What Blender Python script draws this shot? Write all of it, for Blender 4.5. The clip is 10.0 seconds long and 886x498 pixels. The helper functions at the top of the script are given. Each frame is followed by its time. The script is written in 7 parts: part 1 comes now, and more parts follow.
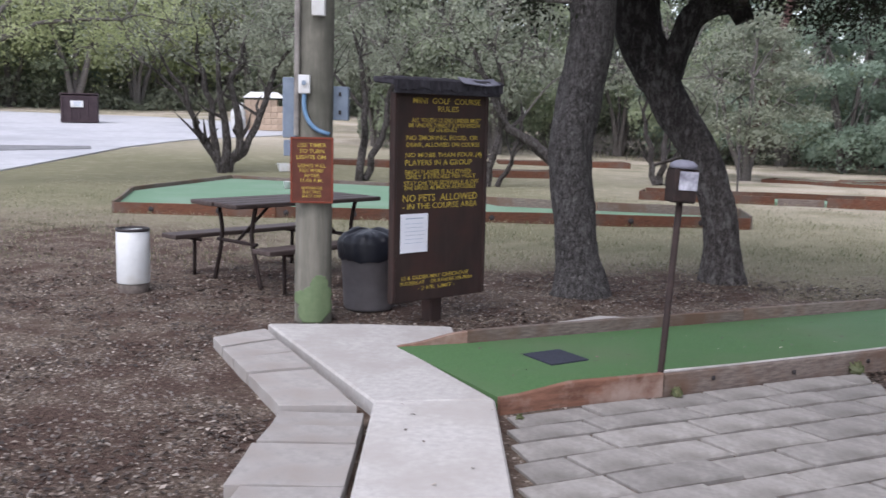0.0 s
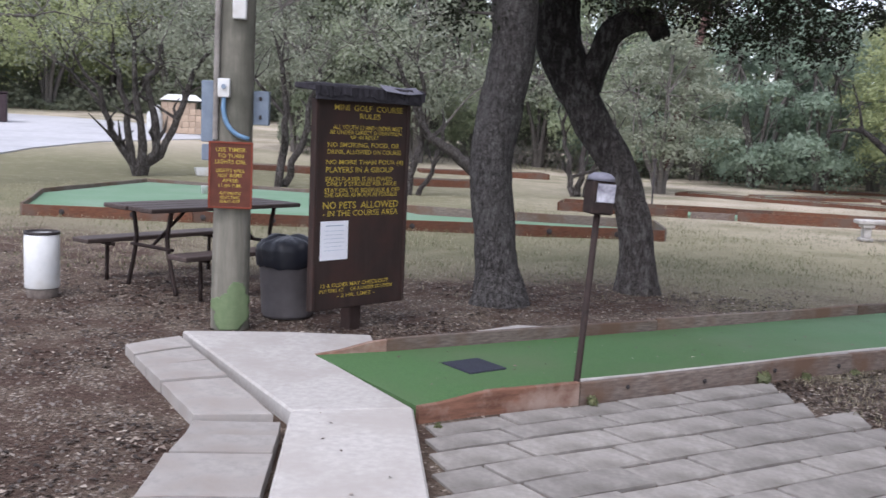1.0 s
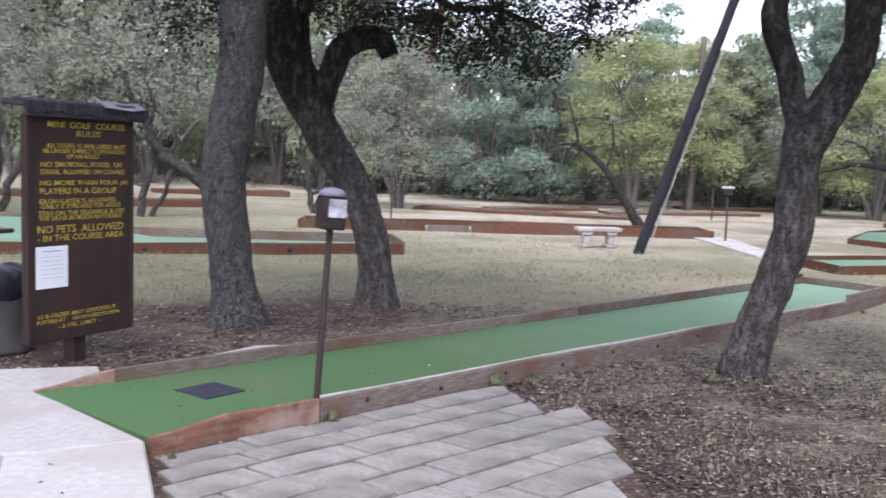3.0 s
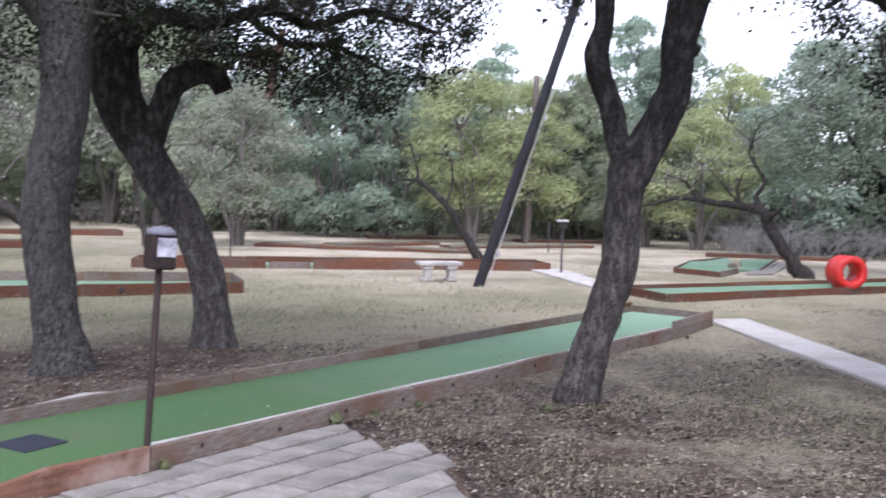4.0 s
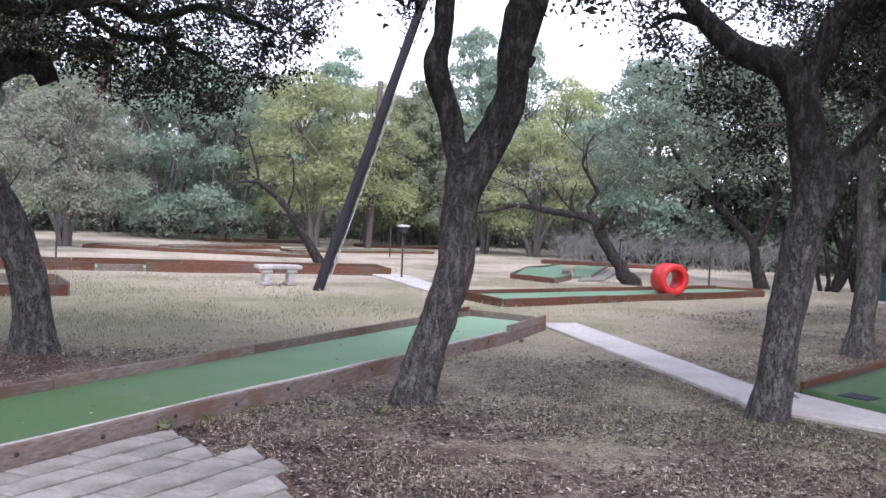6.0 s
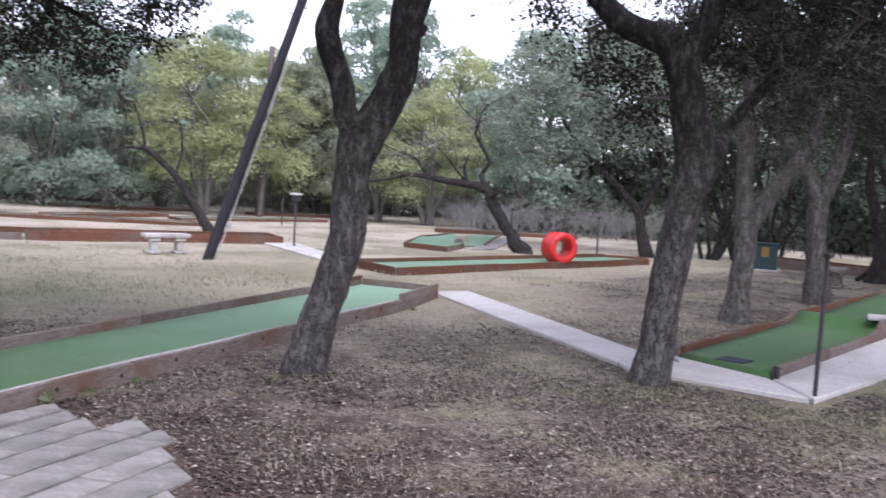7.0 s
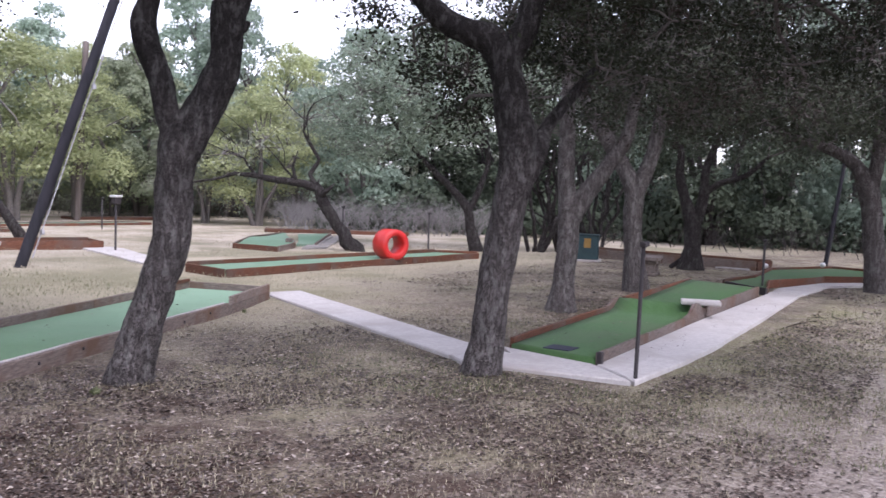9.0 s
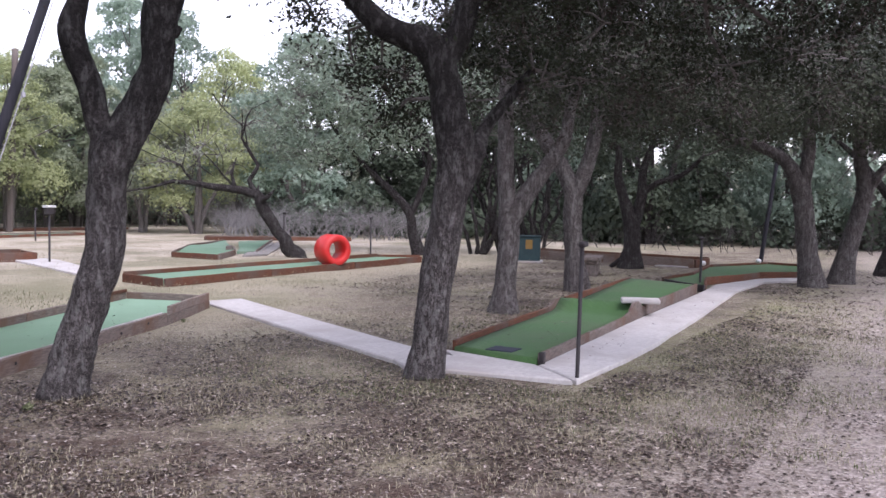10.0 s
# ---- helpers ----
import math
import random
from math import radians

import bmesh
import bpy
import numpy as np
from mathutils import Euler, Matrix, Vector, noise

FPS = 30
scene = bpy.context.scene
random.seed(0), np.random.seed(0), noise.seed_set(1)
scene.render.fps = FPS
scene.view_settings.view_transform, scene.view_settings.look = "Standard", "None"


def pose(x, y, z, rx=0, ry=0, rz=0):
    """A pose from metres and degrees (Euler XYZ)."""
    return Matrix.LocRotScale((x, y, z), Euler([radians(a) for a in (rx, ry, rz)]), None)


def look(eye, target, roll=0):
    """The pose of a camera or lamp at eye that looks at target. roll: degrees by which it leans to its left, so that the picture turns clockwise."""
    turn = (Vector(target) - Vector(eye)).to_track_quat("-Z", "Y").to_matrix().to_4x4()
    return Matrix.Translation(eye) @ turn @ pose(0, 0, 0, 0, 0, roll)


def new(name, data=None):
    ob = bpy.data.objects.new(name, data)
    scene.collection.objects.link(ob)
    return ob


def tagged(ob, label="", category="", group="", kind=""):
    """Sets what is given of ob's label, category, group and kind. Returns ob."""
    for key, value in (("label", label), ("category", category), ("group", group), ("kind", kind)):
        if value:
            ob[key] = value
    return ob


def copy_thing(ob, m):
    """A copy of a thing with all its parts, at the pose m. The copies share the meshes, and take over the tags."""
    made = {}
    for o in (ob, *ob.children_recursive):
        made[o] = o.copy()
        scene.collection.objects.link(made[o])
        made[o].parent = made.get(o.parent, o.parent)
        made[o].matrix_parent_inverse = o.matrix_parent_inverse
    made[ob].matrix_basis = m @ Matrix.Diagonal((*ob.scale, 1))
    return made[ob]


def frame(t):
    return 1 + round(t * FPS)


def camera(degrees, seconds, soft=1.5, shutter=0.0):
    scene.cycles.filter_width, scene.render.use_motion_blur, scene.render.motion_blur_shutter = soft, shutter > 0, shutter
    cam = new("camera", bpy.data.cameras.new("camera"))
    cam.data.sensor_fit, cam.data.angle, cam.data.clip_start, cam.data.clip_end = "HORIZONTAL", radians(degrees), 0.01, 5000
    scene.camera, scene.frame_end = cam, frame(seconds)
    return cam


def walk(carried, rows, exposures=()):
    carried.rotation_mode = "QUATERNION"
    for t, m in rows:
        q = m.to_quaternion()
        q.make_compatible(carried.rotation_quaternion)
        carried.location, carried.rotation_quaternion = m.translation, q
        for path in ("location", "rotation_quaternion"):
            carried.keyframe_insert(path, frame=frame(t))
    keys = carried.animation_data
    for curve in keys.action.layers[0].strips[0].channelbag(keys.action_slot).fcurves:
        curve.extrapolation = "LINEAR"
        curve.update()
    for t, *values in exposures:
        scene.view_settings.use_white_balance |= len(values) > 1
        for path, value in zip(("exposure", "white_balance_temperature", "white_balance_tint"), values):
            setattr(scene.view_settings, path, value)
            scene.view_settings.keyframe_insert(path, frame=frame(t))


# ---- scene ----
cam = camera(49.80, 10.0, soft=1.5, shutter=0.4)
PATH = [
    (0, pose(-0.001, 0.000, 1.600, 82.300, -1.200, -0.005)),
    (0.5, pose(-0.003, 0.011, 1.600, 82.678, -2.195, -2.771)),
    (1, pose(-0.004, 0.004, 1.601, 82.940, -2.545, -4.684)),
    (1.5, pose(0.018, 0.003, 1.599, 83.060, -2.344, -8.498)),
    (2, pose(0.023, 0.006, 1.594, 83.402, -2.096, -12.176)),
    (3.5, pose(0.096, 0.015, 1.599, 85.460, -1.712, -24.569)),
    (4, pose(0.116, 0.003, 1.602, 86.937, -1.451, -29.441)),
    (4.5, pose(0.124, 0.002, 1.608, 88.807, -1.285, -33.796)),
    (5, pose(0.121, -0.017, 1.598, 88.614, -1.529, -35.960)),
    (5.2, pose(0.119, -0.017, 1.594, 88.213, -2.469, -37.285)),
    (6.5, pose(0.159, -0.040, 1.587, 87.016, -2.404, -40.631)),
    (7, pose(0.147, -0.053, 1.591, 86.018, -3.064, -45.154)),
    (7.5, pose(0.159, -0.044, 1.593, 85.668, -2.943, -48.754)),
    (8, pose(0.170, -0.039, 1.588, 85.618, -2.412, -50.532)),
    (8.5, pose(0.170, -0.043, 1.588, 86.077, -2.034, -52.547)),
    (9, pose(0.159, -0.058, 1.591, 86.330, -2.082, -55.283)),
    (9.5, pose(0.169, -0.067, 1.589, 86.631, -1.618, -57.241)),
    (10, pose(0.187, -0.076, 1.590, 86.651, -1.068, -58.728)),
]
walk(cam, PATH, [(0, 1.15, 6150, 17), (2, 1.36, 6150, 17), (3.5, 1.53, 5960, 20), (5, 1.53, 5950, 22), (7, 1.47, 5950, 25), (10, 1.49, 6090, 26)])

# ---------------------------------------------------------------- world and light
SUN_ELEV, SUN_TURN = radians(56), radians(205)
world = bpy.data.worlds.new("overcast_sky")
scene.world = world
world.use_nodes = True
wn, wl = world.node_tree.nodes, world.node_tree.links
sky = wn.new("ShaderNodeTexSky")
sky.sky_type = "NISHITA"
sky.sun_disc = False
sky.sun_elevation, sky.sun_rotation = SUN_ELEV, SUN_TURN
sky.air_density, sky.dust_density, sky.ozone_density = 1.0, 1.5, 1.5
grey_sky = wn.new("ShaderNodeHueSaturation")
grey_sky.inputs["Saturation"].default_value = 0.32
wl.new(sky.outputs[0], grey_sky.inputs["Color"])
wl.new(grey_sky.outputs[0], wn["Background"].inputs["Color"])
wn["Background"].inputs["Strength"].default_value = 0.15

sun = new("sun", bpy.data.lights.new("sun", "SUN"))
sun.data.energy, sun.data.angle, sun.data.color = 0.85, radians(35), (1.0, 0.98, 0.96)
sun.matrix_world = look((0, 0, 0), (-math.sin(SUN_TURN) * math.cos(SUN_ELEV), -math.cos(SUN_TURN) * math.cos(SUN_ELEV), -math.sin(SUN_ELEV)))

# ---------------------------------------------------------------- materials


def ramp_node(nt, stops):
    r = nt.nodes.new("ShaderNodeValToRGB")
    e = r.color_ramp.elements
    e[0].position, e[0].color = stops[0][0], (*stops[0][1], 1)
    e[1].position, e[1].color = stops[-1][0], (*stops[-1][1], 1)
    for p, c in stops[1:-1]:
        k = e.new(p)
        k.color = (*c, 1)
    return r


def noise_node(nt, vec, scale, detail=6, rough=0.6, stretch=None):
    n = nt.nodes.new("ShaderNodeTexNoise")
    n.inputs["Scale"].default_value, n.inputs["Detail"].default_value, n.inputs["Roughness"].default_value = scale, detail, rough
    if stretch:
        m = nt.nodes.new("ShaderNodeMapping")
        m.inputs["Scale"].default_value = stretch
        nt.links.new(vec, m.inputs["Vector"])
        vec = m.outputs[0]
    nt.links.new(vec, n.inputs["Vector"])
    return n


def mix_node(nt, fac, a, b, blend="MIX"):
    m = nt.nodes.new("ShaderNodeMix")
    m.data_type, m.blend_type = "RGBA", blend
    for sock, v in ((m.inputs[0], fac), (m.inputs[6], a), (m.inputs[7], b)):
        if isinstance(v, (int, float)):
            sock.default_value = v
        elif isinstance(v, tuple):
            sock.default_value = (*v, 1)
        else:
            nt.links.new(v, sock)
    return m.outputs[2]


def base_mat(name, rough=0.8, metal=0.0, spec=0.3):
    m = bpy.data.materials.new(name)
    m.use_nodes = True
    p = m.node_tree.nodes["Principled BSDF"]
    p.inputs["Roughness"].default_value, p.inputs["Metallic"].default_value = rough, metal
    p.inputs["Specular IOR Level"].default_value = spec
    return m, m.node_tree, p


def bump_to(nt, p, height, strength, dist):
    b = nt.nodes.new("ShaderNodeBump")
    b.inputs["Strength"].default_value, b.inputs["Distance"].default_value = strength, dist
    nt.links.new(height, b.inputs["Height"])
    nt.links.new(b.outputs[0], p.inputs["Normal"])


def grained(name, dark, light, scale=8.0, rough=0.8, bump=0.3, dist=0.01, stretch=None, stain=None, stain_scale=1.5, metal=0.0, spread=0.15, spec=0.3):
    """A surface with fine grain, larger stains and a tone that differs from piece to piece."""
    m, nt, p = base_mat(name, rough, metal, spec)
    co = nt.nodes.new("ShaderNodeTexCoord").outputs["Object"]
    fine = noise_node(nt, co, scale, 8, 0.65, stretch)
    col = ramp_node(nt, [(0.3, dark), (0.7, light)])
    nt.links.new(fine.outputs[0], col.inputs[0])
    out = col.outputs[0]
    if stain:
        big = noise_node(nt, co, stain_scale, 5, 0.6)
        sel = ramp_node(nt, [(0.45, (0, 0, 0)), (0.65, (1, 1, 1))])
        nt.links.new(big.outputs[0], sel.inputs[0])
        out = mix_node(nt, sel.outputs[0], out, stain)
    if spread:
        info = nt.nodes.new("ShaderNodeObjectInfo")
        hsv = nt.nodes.new("ShaderNodeHueSaturation")
        rng = nt.nodes.new("ShaderNodeMapRange")
        rng.inputs["To Min"].default_value, rng.inputs["To Max"].default_value = 1 - spread, 1 + spread
        nt.links.new(info.outputs["Random"], rng.inputs["Value"])
        nt.links.new(rng.outputs[0], hsv.inputs["Value"])
        nt.links.new(out, hsv.inputs["Color"])
        out = hsv.outputs[0]
    nt.links.new(out, p.inputs["Base Color"])
    bump_to(nt, p, fine.outputs[0], bump, dist)
    return m


def leafy(name, dark, light, through_light=0.25, spec=0.35, vary=0.0, drift=0.0, stops=None):
    """Leaves: each has its own tone, and with drift the tone also wanders from clump to clump."""
    m, nt, p = base_mat(name, 0.55, 0, spec)
    geo = nt.nodes.new("ShaderNodeNewGeometry")
    col = ramp_node(nt, stops or [(0.0, dark), (0.6, tuple((a + b) / 2 for a, b in zip(dark, light))), (1.0, light)])
    tone = geo.outputs["Random Per Island"]
    if drift:
        co = nt.nodes.new("ShaderNodeTexCoord").outputs["Object"]
        wander = noise_node(nt, co, drift, 3, 0.6)
        spread = nt.nodes.new("ShaderNodeMapRange")
        spread.inputs["From Min"].default_value, spread.inputs["From Max"].default_value = 0.3, 0.7
        nt.links.new(wander.outputs[0], spread.inputs["Value"])
        mixed = nt.nodes.new("ShaderNodeMix")
        mixed.inputs[0].default_value = 0.62
        nt.links.new(tone, mixed.inputs[2])
        nt.links.new(spread.outputs[0], mixed.inputs[3])
        tone = mixed.outputs[0]
    nt.links.new(tone, col.inputs[0])
    tint = col.outputs[0]
    if vary:
        # each tree a little lighter or darker than its neighbours
        each = nt.nodes.new("ShaderNodeObjectInfo")
        span = nt.nodes.new("ShaderNodeMapRange")
        span.inputs["To Min"].default_value, span.inputs["To Max"].default_value = 1 - vary, 1 + vary
        nt.links.new(each.outputs["Random"], span.inputs["Value"])
        hsv = nt.nodes.new("ShaderNodeHueSaturation")
        nt.links.new(span.outputs[0], hsv.inputs["Value"])
        nt.links.new(tint, hsv.inputs["Color"])
        tint = hsv.outputs[0]
    nt.links.new(tint, p.inputs["Base Color"])
    tr = nt.nodes.new("ShaderNodeBsdfTranslucent")
    nt.links.new(tint, tr.inputs["Color"])
    mx = nt.nodes.new("ShaderNodeMixShader")
    mx.inputs[0].default_value = through_light
    nt.links.new(p.outputs[0], mx.inputs[1])
    nt.links.new(tr.outputs[0], mx.inputs[2])
    nt.links.new(mx.outputs[0], nt.nodes["Material Output"].inputs[0])
    return m


def bark_mat(name, dark, light, lichen, shade_span=None, spots=0.45):
    """Furrowed bark with lichen spots; between the given heights it darkens, as painted shade."""
    m, nt, p = base_mat(name, 0.95, 0, 0.15)
    co = nt.nodes.new("ShaderNodeTexCoord").outputs["Object"]
    warp = noise_node(nt, co, 9, 5, 0.7)
    wco = mix_node(nt, 0.2, co, warp.outputs["Color"])
    mp = nt.nodes.new("ShaderNodeMapping")
    mp.inputs["Scale"].default_value = (46, 46, 11)
    nt.links.new(wco, mp.inputs["Vector"])
    vor = nt.nodes.new("ShaderNodeTexVoronoi")
    vor.feature = "DISTANCE_TO_EDGE"
    vor.inputs["Scale"].default_value = 1.0
    nt.links.new(mp.outputs[0], vor.inputs["Vector"])
    crack = ramp_node(nt, [(0.0, (0, 0, 0)), (0.16, (1, 1, 1))])
    nt.links.new(vor.outputs["Distance"], crack.inputs[0])
    fine = noise_node(nt, co, 42, 8, 0.75, (1, 1, 0.18))
    col = ramp_node(nt, [(0.36, dark), (0.64, light)])
    nt.links.new(fine.outputs[0], col.inputs[0])
    out = mix_node(nt, crack.outputs[0], tuple(c * 0.6 for c in dark), col.outputs[0])
    spot = noise_node(nt, co, 16, 8, 0.75, (1, 1, 0.4))
    sel = ramp_node(nt, [(0.5, (0, 0, 0)), (0.6, (1, 1, 1))])
    nt.links.new(spot.outputs[0], sel.inputs[0])
    half = mix_node(nt, spots, out, lichen)
    out = mix_node(nt, sel.outputs[0], out, half)
    if shade_span:
        # Shade on the upper trunk is put into the colour, darkening with height
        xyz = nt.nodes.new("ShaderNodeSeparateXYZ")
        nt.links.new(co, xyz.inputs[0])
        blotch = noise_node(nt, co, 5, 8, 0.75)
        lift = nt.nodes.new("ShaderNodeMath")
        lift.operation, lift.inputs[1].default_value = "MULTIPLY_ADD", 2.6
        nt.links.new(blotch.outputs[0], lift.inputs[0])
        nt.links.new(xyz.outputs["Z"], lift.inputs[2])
        darkened = nt.nodes.new("ShaderNodeMapRange")
        darkened.inputs["From Min"].default_value, darkened.inputs["From Max"].default_value = shade_span[0] + 1.3, shade_span[1] + 1.3
        nt.links.new(lift.outputs[0], darkened.inputs["Value"])
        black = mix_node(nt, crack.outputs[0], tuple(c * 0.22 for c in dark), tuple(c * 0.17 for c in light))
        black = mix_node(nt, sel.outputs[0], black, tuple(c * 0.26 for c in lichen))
        out = mix_node(nt, darkened.outputs[0], out, black)
    nt.links.new(out, p.inputs["Base Color"])
    add = nt.nodes.new("ShaderNodeMath")
    add.operation = "ADD"
    nt.links.new(crack.outputs[0], add.inputs[0])
    nt.links.new(fine.outputs[0], add.inputs[1])
    bump_to(nt, p, add.outputs[0], 0.9, 0.018)
    return m


def ground_mat():
    m, nt, p = base_mat("ground_soil_and_dry_grass", 0.97, 0, 0.1)
    L = nt.links.new
    co = nt.nodes.new("ShaderNodeTexCoord").outputs["Object"]
    xyz = nt.nodes.new("ShaderNodeSeparateXYZ")
    L(co, xyz.inputs[0])
    big = noise_node(nt, co, 0.35, 6, 0.6)
    mid = noise_node(nt, co, 2.2, 8, 0.7)
    fine = noise_node(nt, co, 30, 9, 0.8)
    chip = nt.nodes.new("ShaderNodeTexVoronoi")
    chip.inputs["Scale"].default_value = 34
    L(co, chip.inputs["Vector"])
    soil = ramp_node(nt, [(0.25, (0.03, 0.019, 0.015)), (0.5, (0.082, 0.054, 0.043)), (0.72, (0.18, 0.132, 0.11))])
    L(fine.outputs[0], soil.inputs[0])
    olive = ramp_node(nt, [(0.3, (0.06, 0.05, 0.038)), (0.5, (0.165, 0.143, 0.11)), (0.7, (0.33, 0.295, 0.235))])
    L(fine.outputs[0], olive.inputs[0])
    straw = ramp_node(nt, [(0.25, (0.3, 0.256, 0.198)), (0.5, (0.47, 0.413, 0.33)), (0.75, (0.62, 0.555, 0.455))])
    L(fine.outputs[0], straw.inputs[0])
    gravel = ramp_node(nt, [(0.0, (0.20, 0.17, 0.145)), (0.5, (0.34, 0.29, 0.26)), (1.0, (0.52, 0.46, 0.42))])
    L(chip.outputs["Color"], gravel.inputs[0])
    green = mix_node(nt, 0.7, straw.outputs[0], (0.16, 0.17, 0.09))

    def math_node(op, a, b):
        n = nt.nodes.new("ShaderNodeMath")
        n.operation = op
        for s, v in zip(n.inputs, (a, b)):
            if isinstance(v, (int, float)):
                s.default_value = v
            else:
                L(v, s)
        return n.outputs[0]

    def band(v, lo, hi):
        r = nt.nodes.new("ShaderNodeMapRange")
        r.inputs["From Min"].default_value, r.inputs["From Max"].default_value = lo, hi
        L(v, r.inputs["Value"])
        return r.outputs[0]

    wob = math_node("MULTIPLY", math_node("SUBTRACT", mid.outputs[0], 0.5), 5.0)
    wob2 = math_node("MULTIPLY", math_node("SUBTRACT", big.outputs[0], 0.5), 7.0)
    w = math_node("ADD", wob, wob2)
    # open field: straw takes over away from the trees by the path
    deep = math_node("ADD", math_node("SUBTRACT", xyz.outputs["Y"], math_node("MULTIPLY", xyz.outputs["X"], -0.3)), w)
    shady = band(math_node("MULTIPLY", xyz.outputs["X"], -1.0), -1.0, 3.0)
    under = math_node("MULTIPLY", band(xyz.outputs["X"], 9.0, 17.0), band(xyz.outputs["Y"], 13.0, 9.0))
    field = band(math_node("SUBTRACT", deep, math_node("ADD", math_node("MULTIPLY", shady, 3.2), math_node("MULTIPLY", under, 6.5))), 7.8, 13.2)
    # beds of fallen leaves round the two oaks by the sign
    bx = math_node("MULTIPLY", math_node("SUBTRACT", xyz.outputs["X"], 0.6), 0.42)
    by = math_node("SUBTRACT", xyz.outputs["Y"], 8.4)
    away = math_node("SQRT", math_node("ADD", math_node("MULTIPLY", bx, bx), math_node("MULTIPLY", by, by)), 0.0)
    bed = band(math_node("ADD", away, math_node("MULTIPLY", w, 0.3)), 2.9, 1.5)
    field = math_node("MULTIPLY", field, math_node("SUBTRACT", 1.0, bed))
    patch = band(math_node("ADD", mid.outputs[0], math_node("MULTIPLY", big.outputs[0], 0.6)), 0.72, 0.98)
    mixed = math_node("MAXIMUM", field, math_node("MULTIPLY", patch, math_node("ADD", 0.14, math_node("MULTIPLY", band(xyz.outputs["X"], 3.0, 6.5), 0.46))))
    earth = mix_node(nt, band(math_node("ADD", xyz.outputs["X"], w), 3.0, 6.0), soil.outputs[0], olive.outputs[0])
    col = mix_node(nt, mixed, earth, straw.outputs[0])
    # the near grass is khaki and half green, the far field paler straw
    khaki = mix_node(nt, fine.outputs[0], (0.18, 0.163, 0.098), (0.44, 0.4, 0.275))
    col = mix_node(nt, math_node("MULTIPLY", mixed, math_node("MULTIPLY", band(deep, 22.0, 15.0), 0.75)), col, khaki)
    weed = math_node("MULTIPLY", band(big.outputs[0], 0.52, 0.64), band(math_node("ADD", xyz.outputs["X"], w), 3.0, 6.0))
    col = mix_node(nt, math_node("MULTIPLY", weed, 0.45), col, (0.13, 0.135, 0.07))
    left = math_node("MULTIPLY", band(math_node("ADD", math_node("MULTIPLY", xyz.outputs["X"], -1.0), w), -10.0, -1.0), band(xyz.outputs["Y"], 42.0, 30.0))
    left = math_node("MAXIMUM", left, math_node("MULTIPLY", band(big.outputs[0], 0.42, 0.6), 0.55))
    g = math_node("MULTIPLY", math_node("MULTIPLY", left, field), band(mid.outputs[0], 0.22, 0.5))
    col = mix_node(nt, g, col, green)
    col = mix_node(nt, math_node("MULTIPLY", math_node("MULTIPLY", left, field), 0.5), col, (0.135, 0.13, 0.07))
    # drifts of dark leaves and thinner, grassier patches among the oaks by the walk
    near_walk = math_node("MULTIPLY", band(xyz.outputs["X"], 2.5, 4.5), math_node("SUBTRACT", 1.0, field))
    drift = noise_node(nt, co, 0.95, 7, 0.7)
    col = mix_node(nt, math_node("MULTIPLY", near_walk, math_node("MULTIPLY", band(drift.outputs[0], 0.5, 0.38), 0.6)), col, soil.outputs[0])
    col = mix_node(nt, math_node("MULTIPLY", near_walk, math_node("MULTIPLY", band(drift.outputs[0], 0.5, 0.62), 0.6)), col, khaki)
    verge = math_node("MULTIPLY", band(xyz.outputs["X"], 6.5, 9.0), band(xyz.outputs["Y"], 3.6, 3.0))
    col = mix_node(nt, math_node("MULTIPLY", verge, math_node("MULTIPLY", band(drift.outputs[0], 0.3, 0.5), 0.8)), col, mix_node(nt, fine.outputs[0], (0.15, 0.15, 0.075), (0.38, 0.36, 0.22)))
    # gravel drive
    dr = math_node("ADD", math_node("SUBTRACT", math_node("MULTIPLY", xyz.outputs["X"], 0.09), xyz.outputs["Y"]), math_node("MULTIPLY", wob, 0.75))
    drive = math_node("MULTIPLY", band(dr, -2.1, 0.1), band(xyz.outputs["X"], 3.0, 5.5))
    col = mix_node(nt, drive, col, gravel.outputs[0])
    # crumbs: bits of dead leaf and chips of stone, each its own tone
    crumb = nt.nodes.new("ShaderNodeTexVoronoi")
    crumb.inputs["Scale"].default_value = 62
    L(mix_node(nt, 0.03, co, fine.outputs["Color"]), crumb.inputs["Vector"])
    tone = nt.nodes.new("ShaderNodeSeparateColor")
    L(crumb.outputs["Color"], tone.inputs[0])
    dry = ramp_node(nt, [(0.0, (0.035, 0.027, 0.022)), (0.45, (0.13, 0.1, 0.082)), (0.8, (0.27, 0.22, 0.18)), (1.0, (0.45, 0.4, 0.35))])
    L(tone.outputs[1], dry.inputs[0])
    clustered = band(math_node("ADD", tone.outputs[0], math_node("MULTIPLY", math_node("SUBTRACT", mid.outputs[0], 0.5), 2.6)), 0.74, 0.8)
    bits = math_node("MULTIPLY", clustered, math_node("MULTIPLY", math_node("SUBTRACT", 0.85, math_node("MULTIPLY", field, 0.7)), math_node("SUBTRACT", 1.0, math_node("MULTIPLY", drive, 0.75))))
    col = mix_node(nt, bits, col, dry.outputs[0])
    L(col, p.inputs["Base Color"])
    h = math_node("ADD", math_node("MULTIPLY", fine.outputs[0], 1.0), math_node("MULTIPLY", chip.outputs["Distance"], 0.8))
    bump_to(nt, p, h, 0.8, 0.03)
    return m


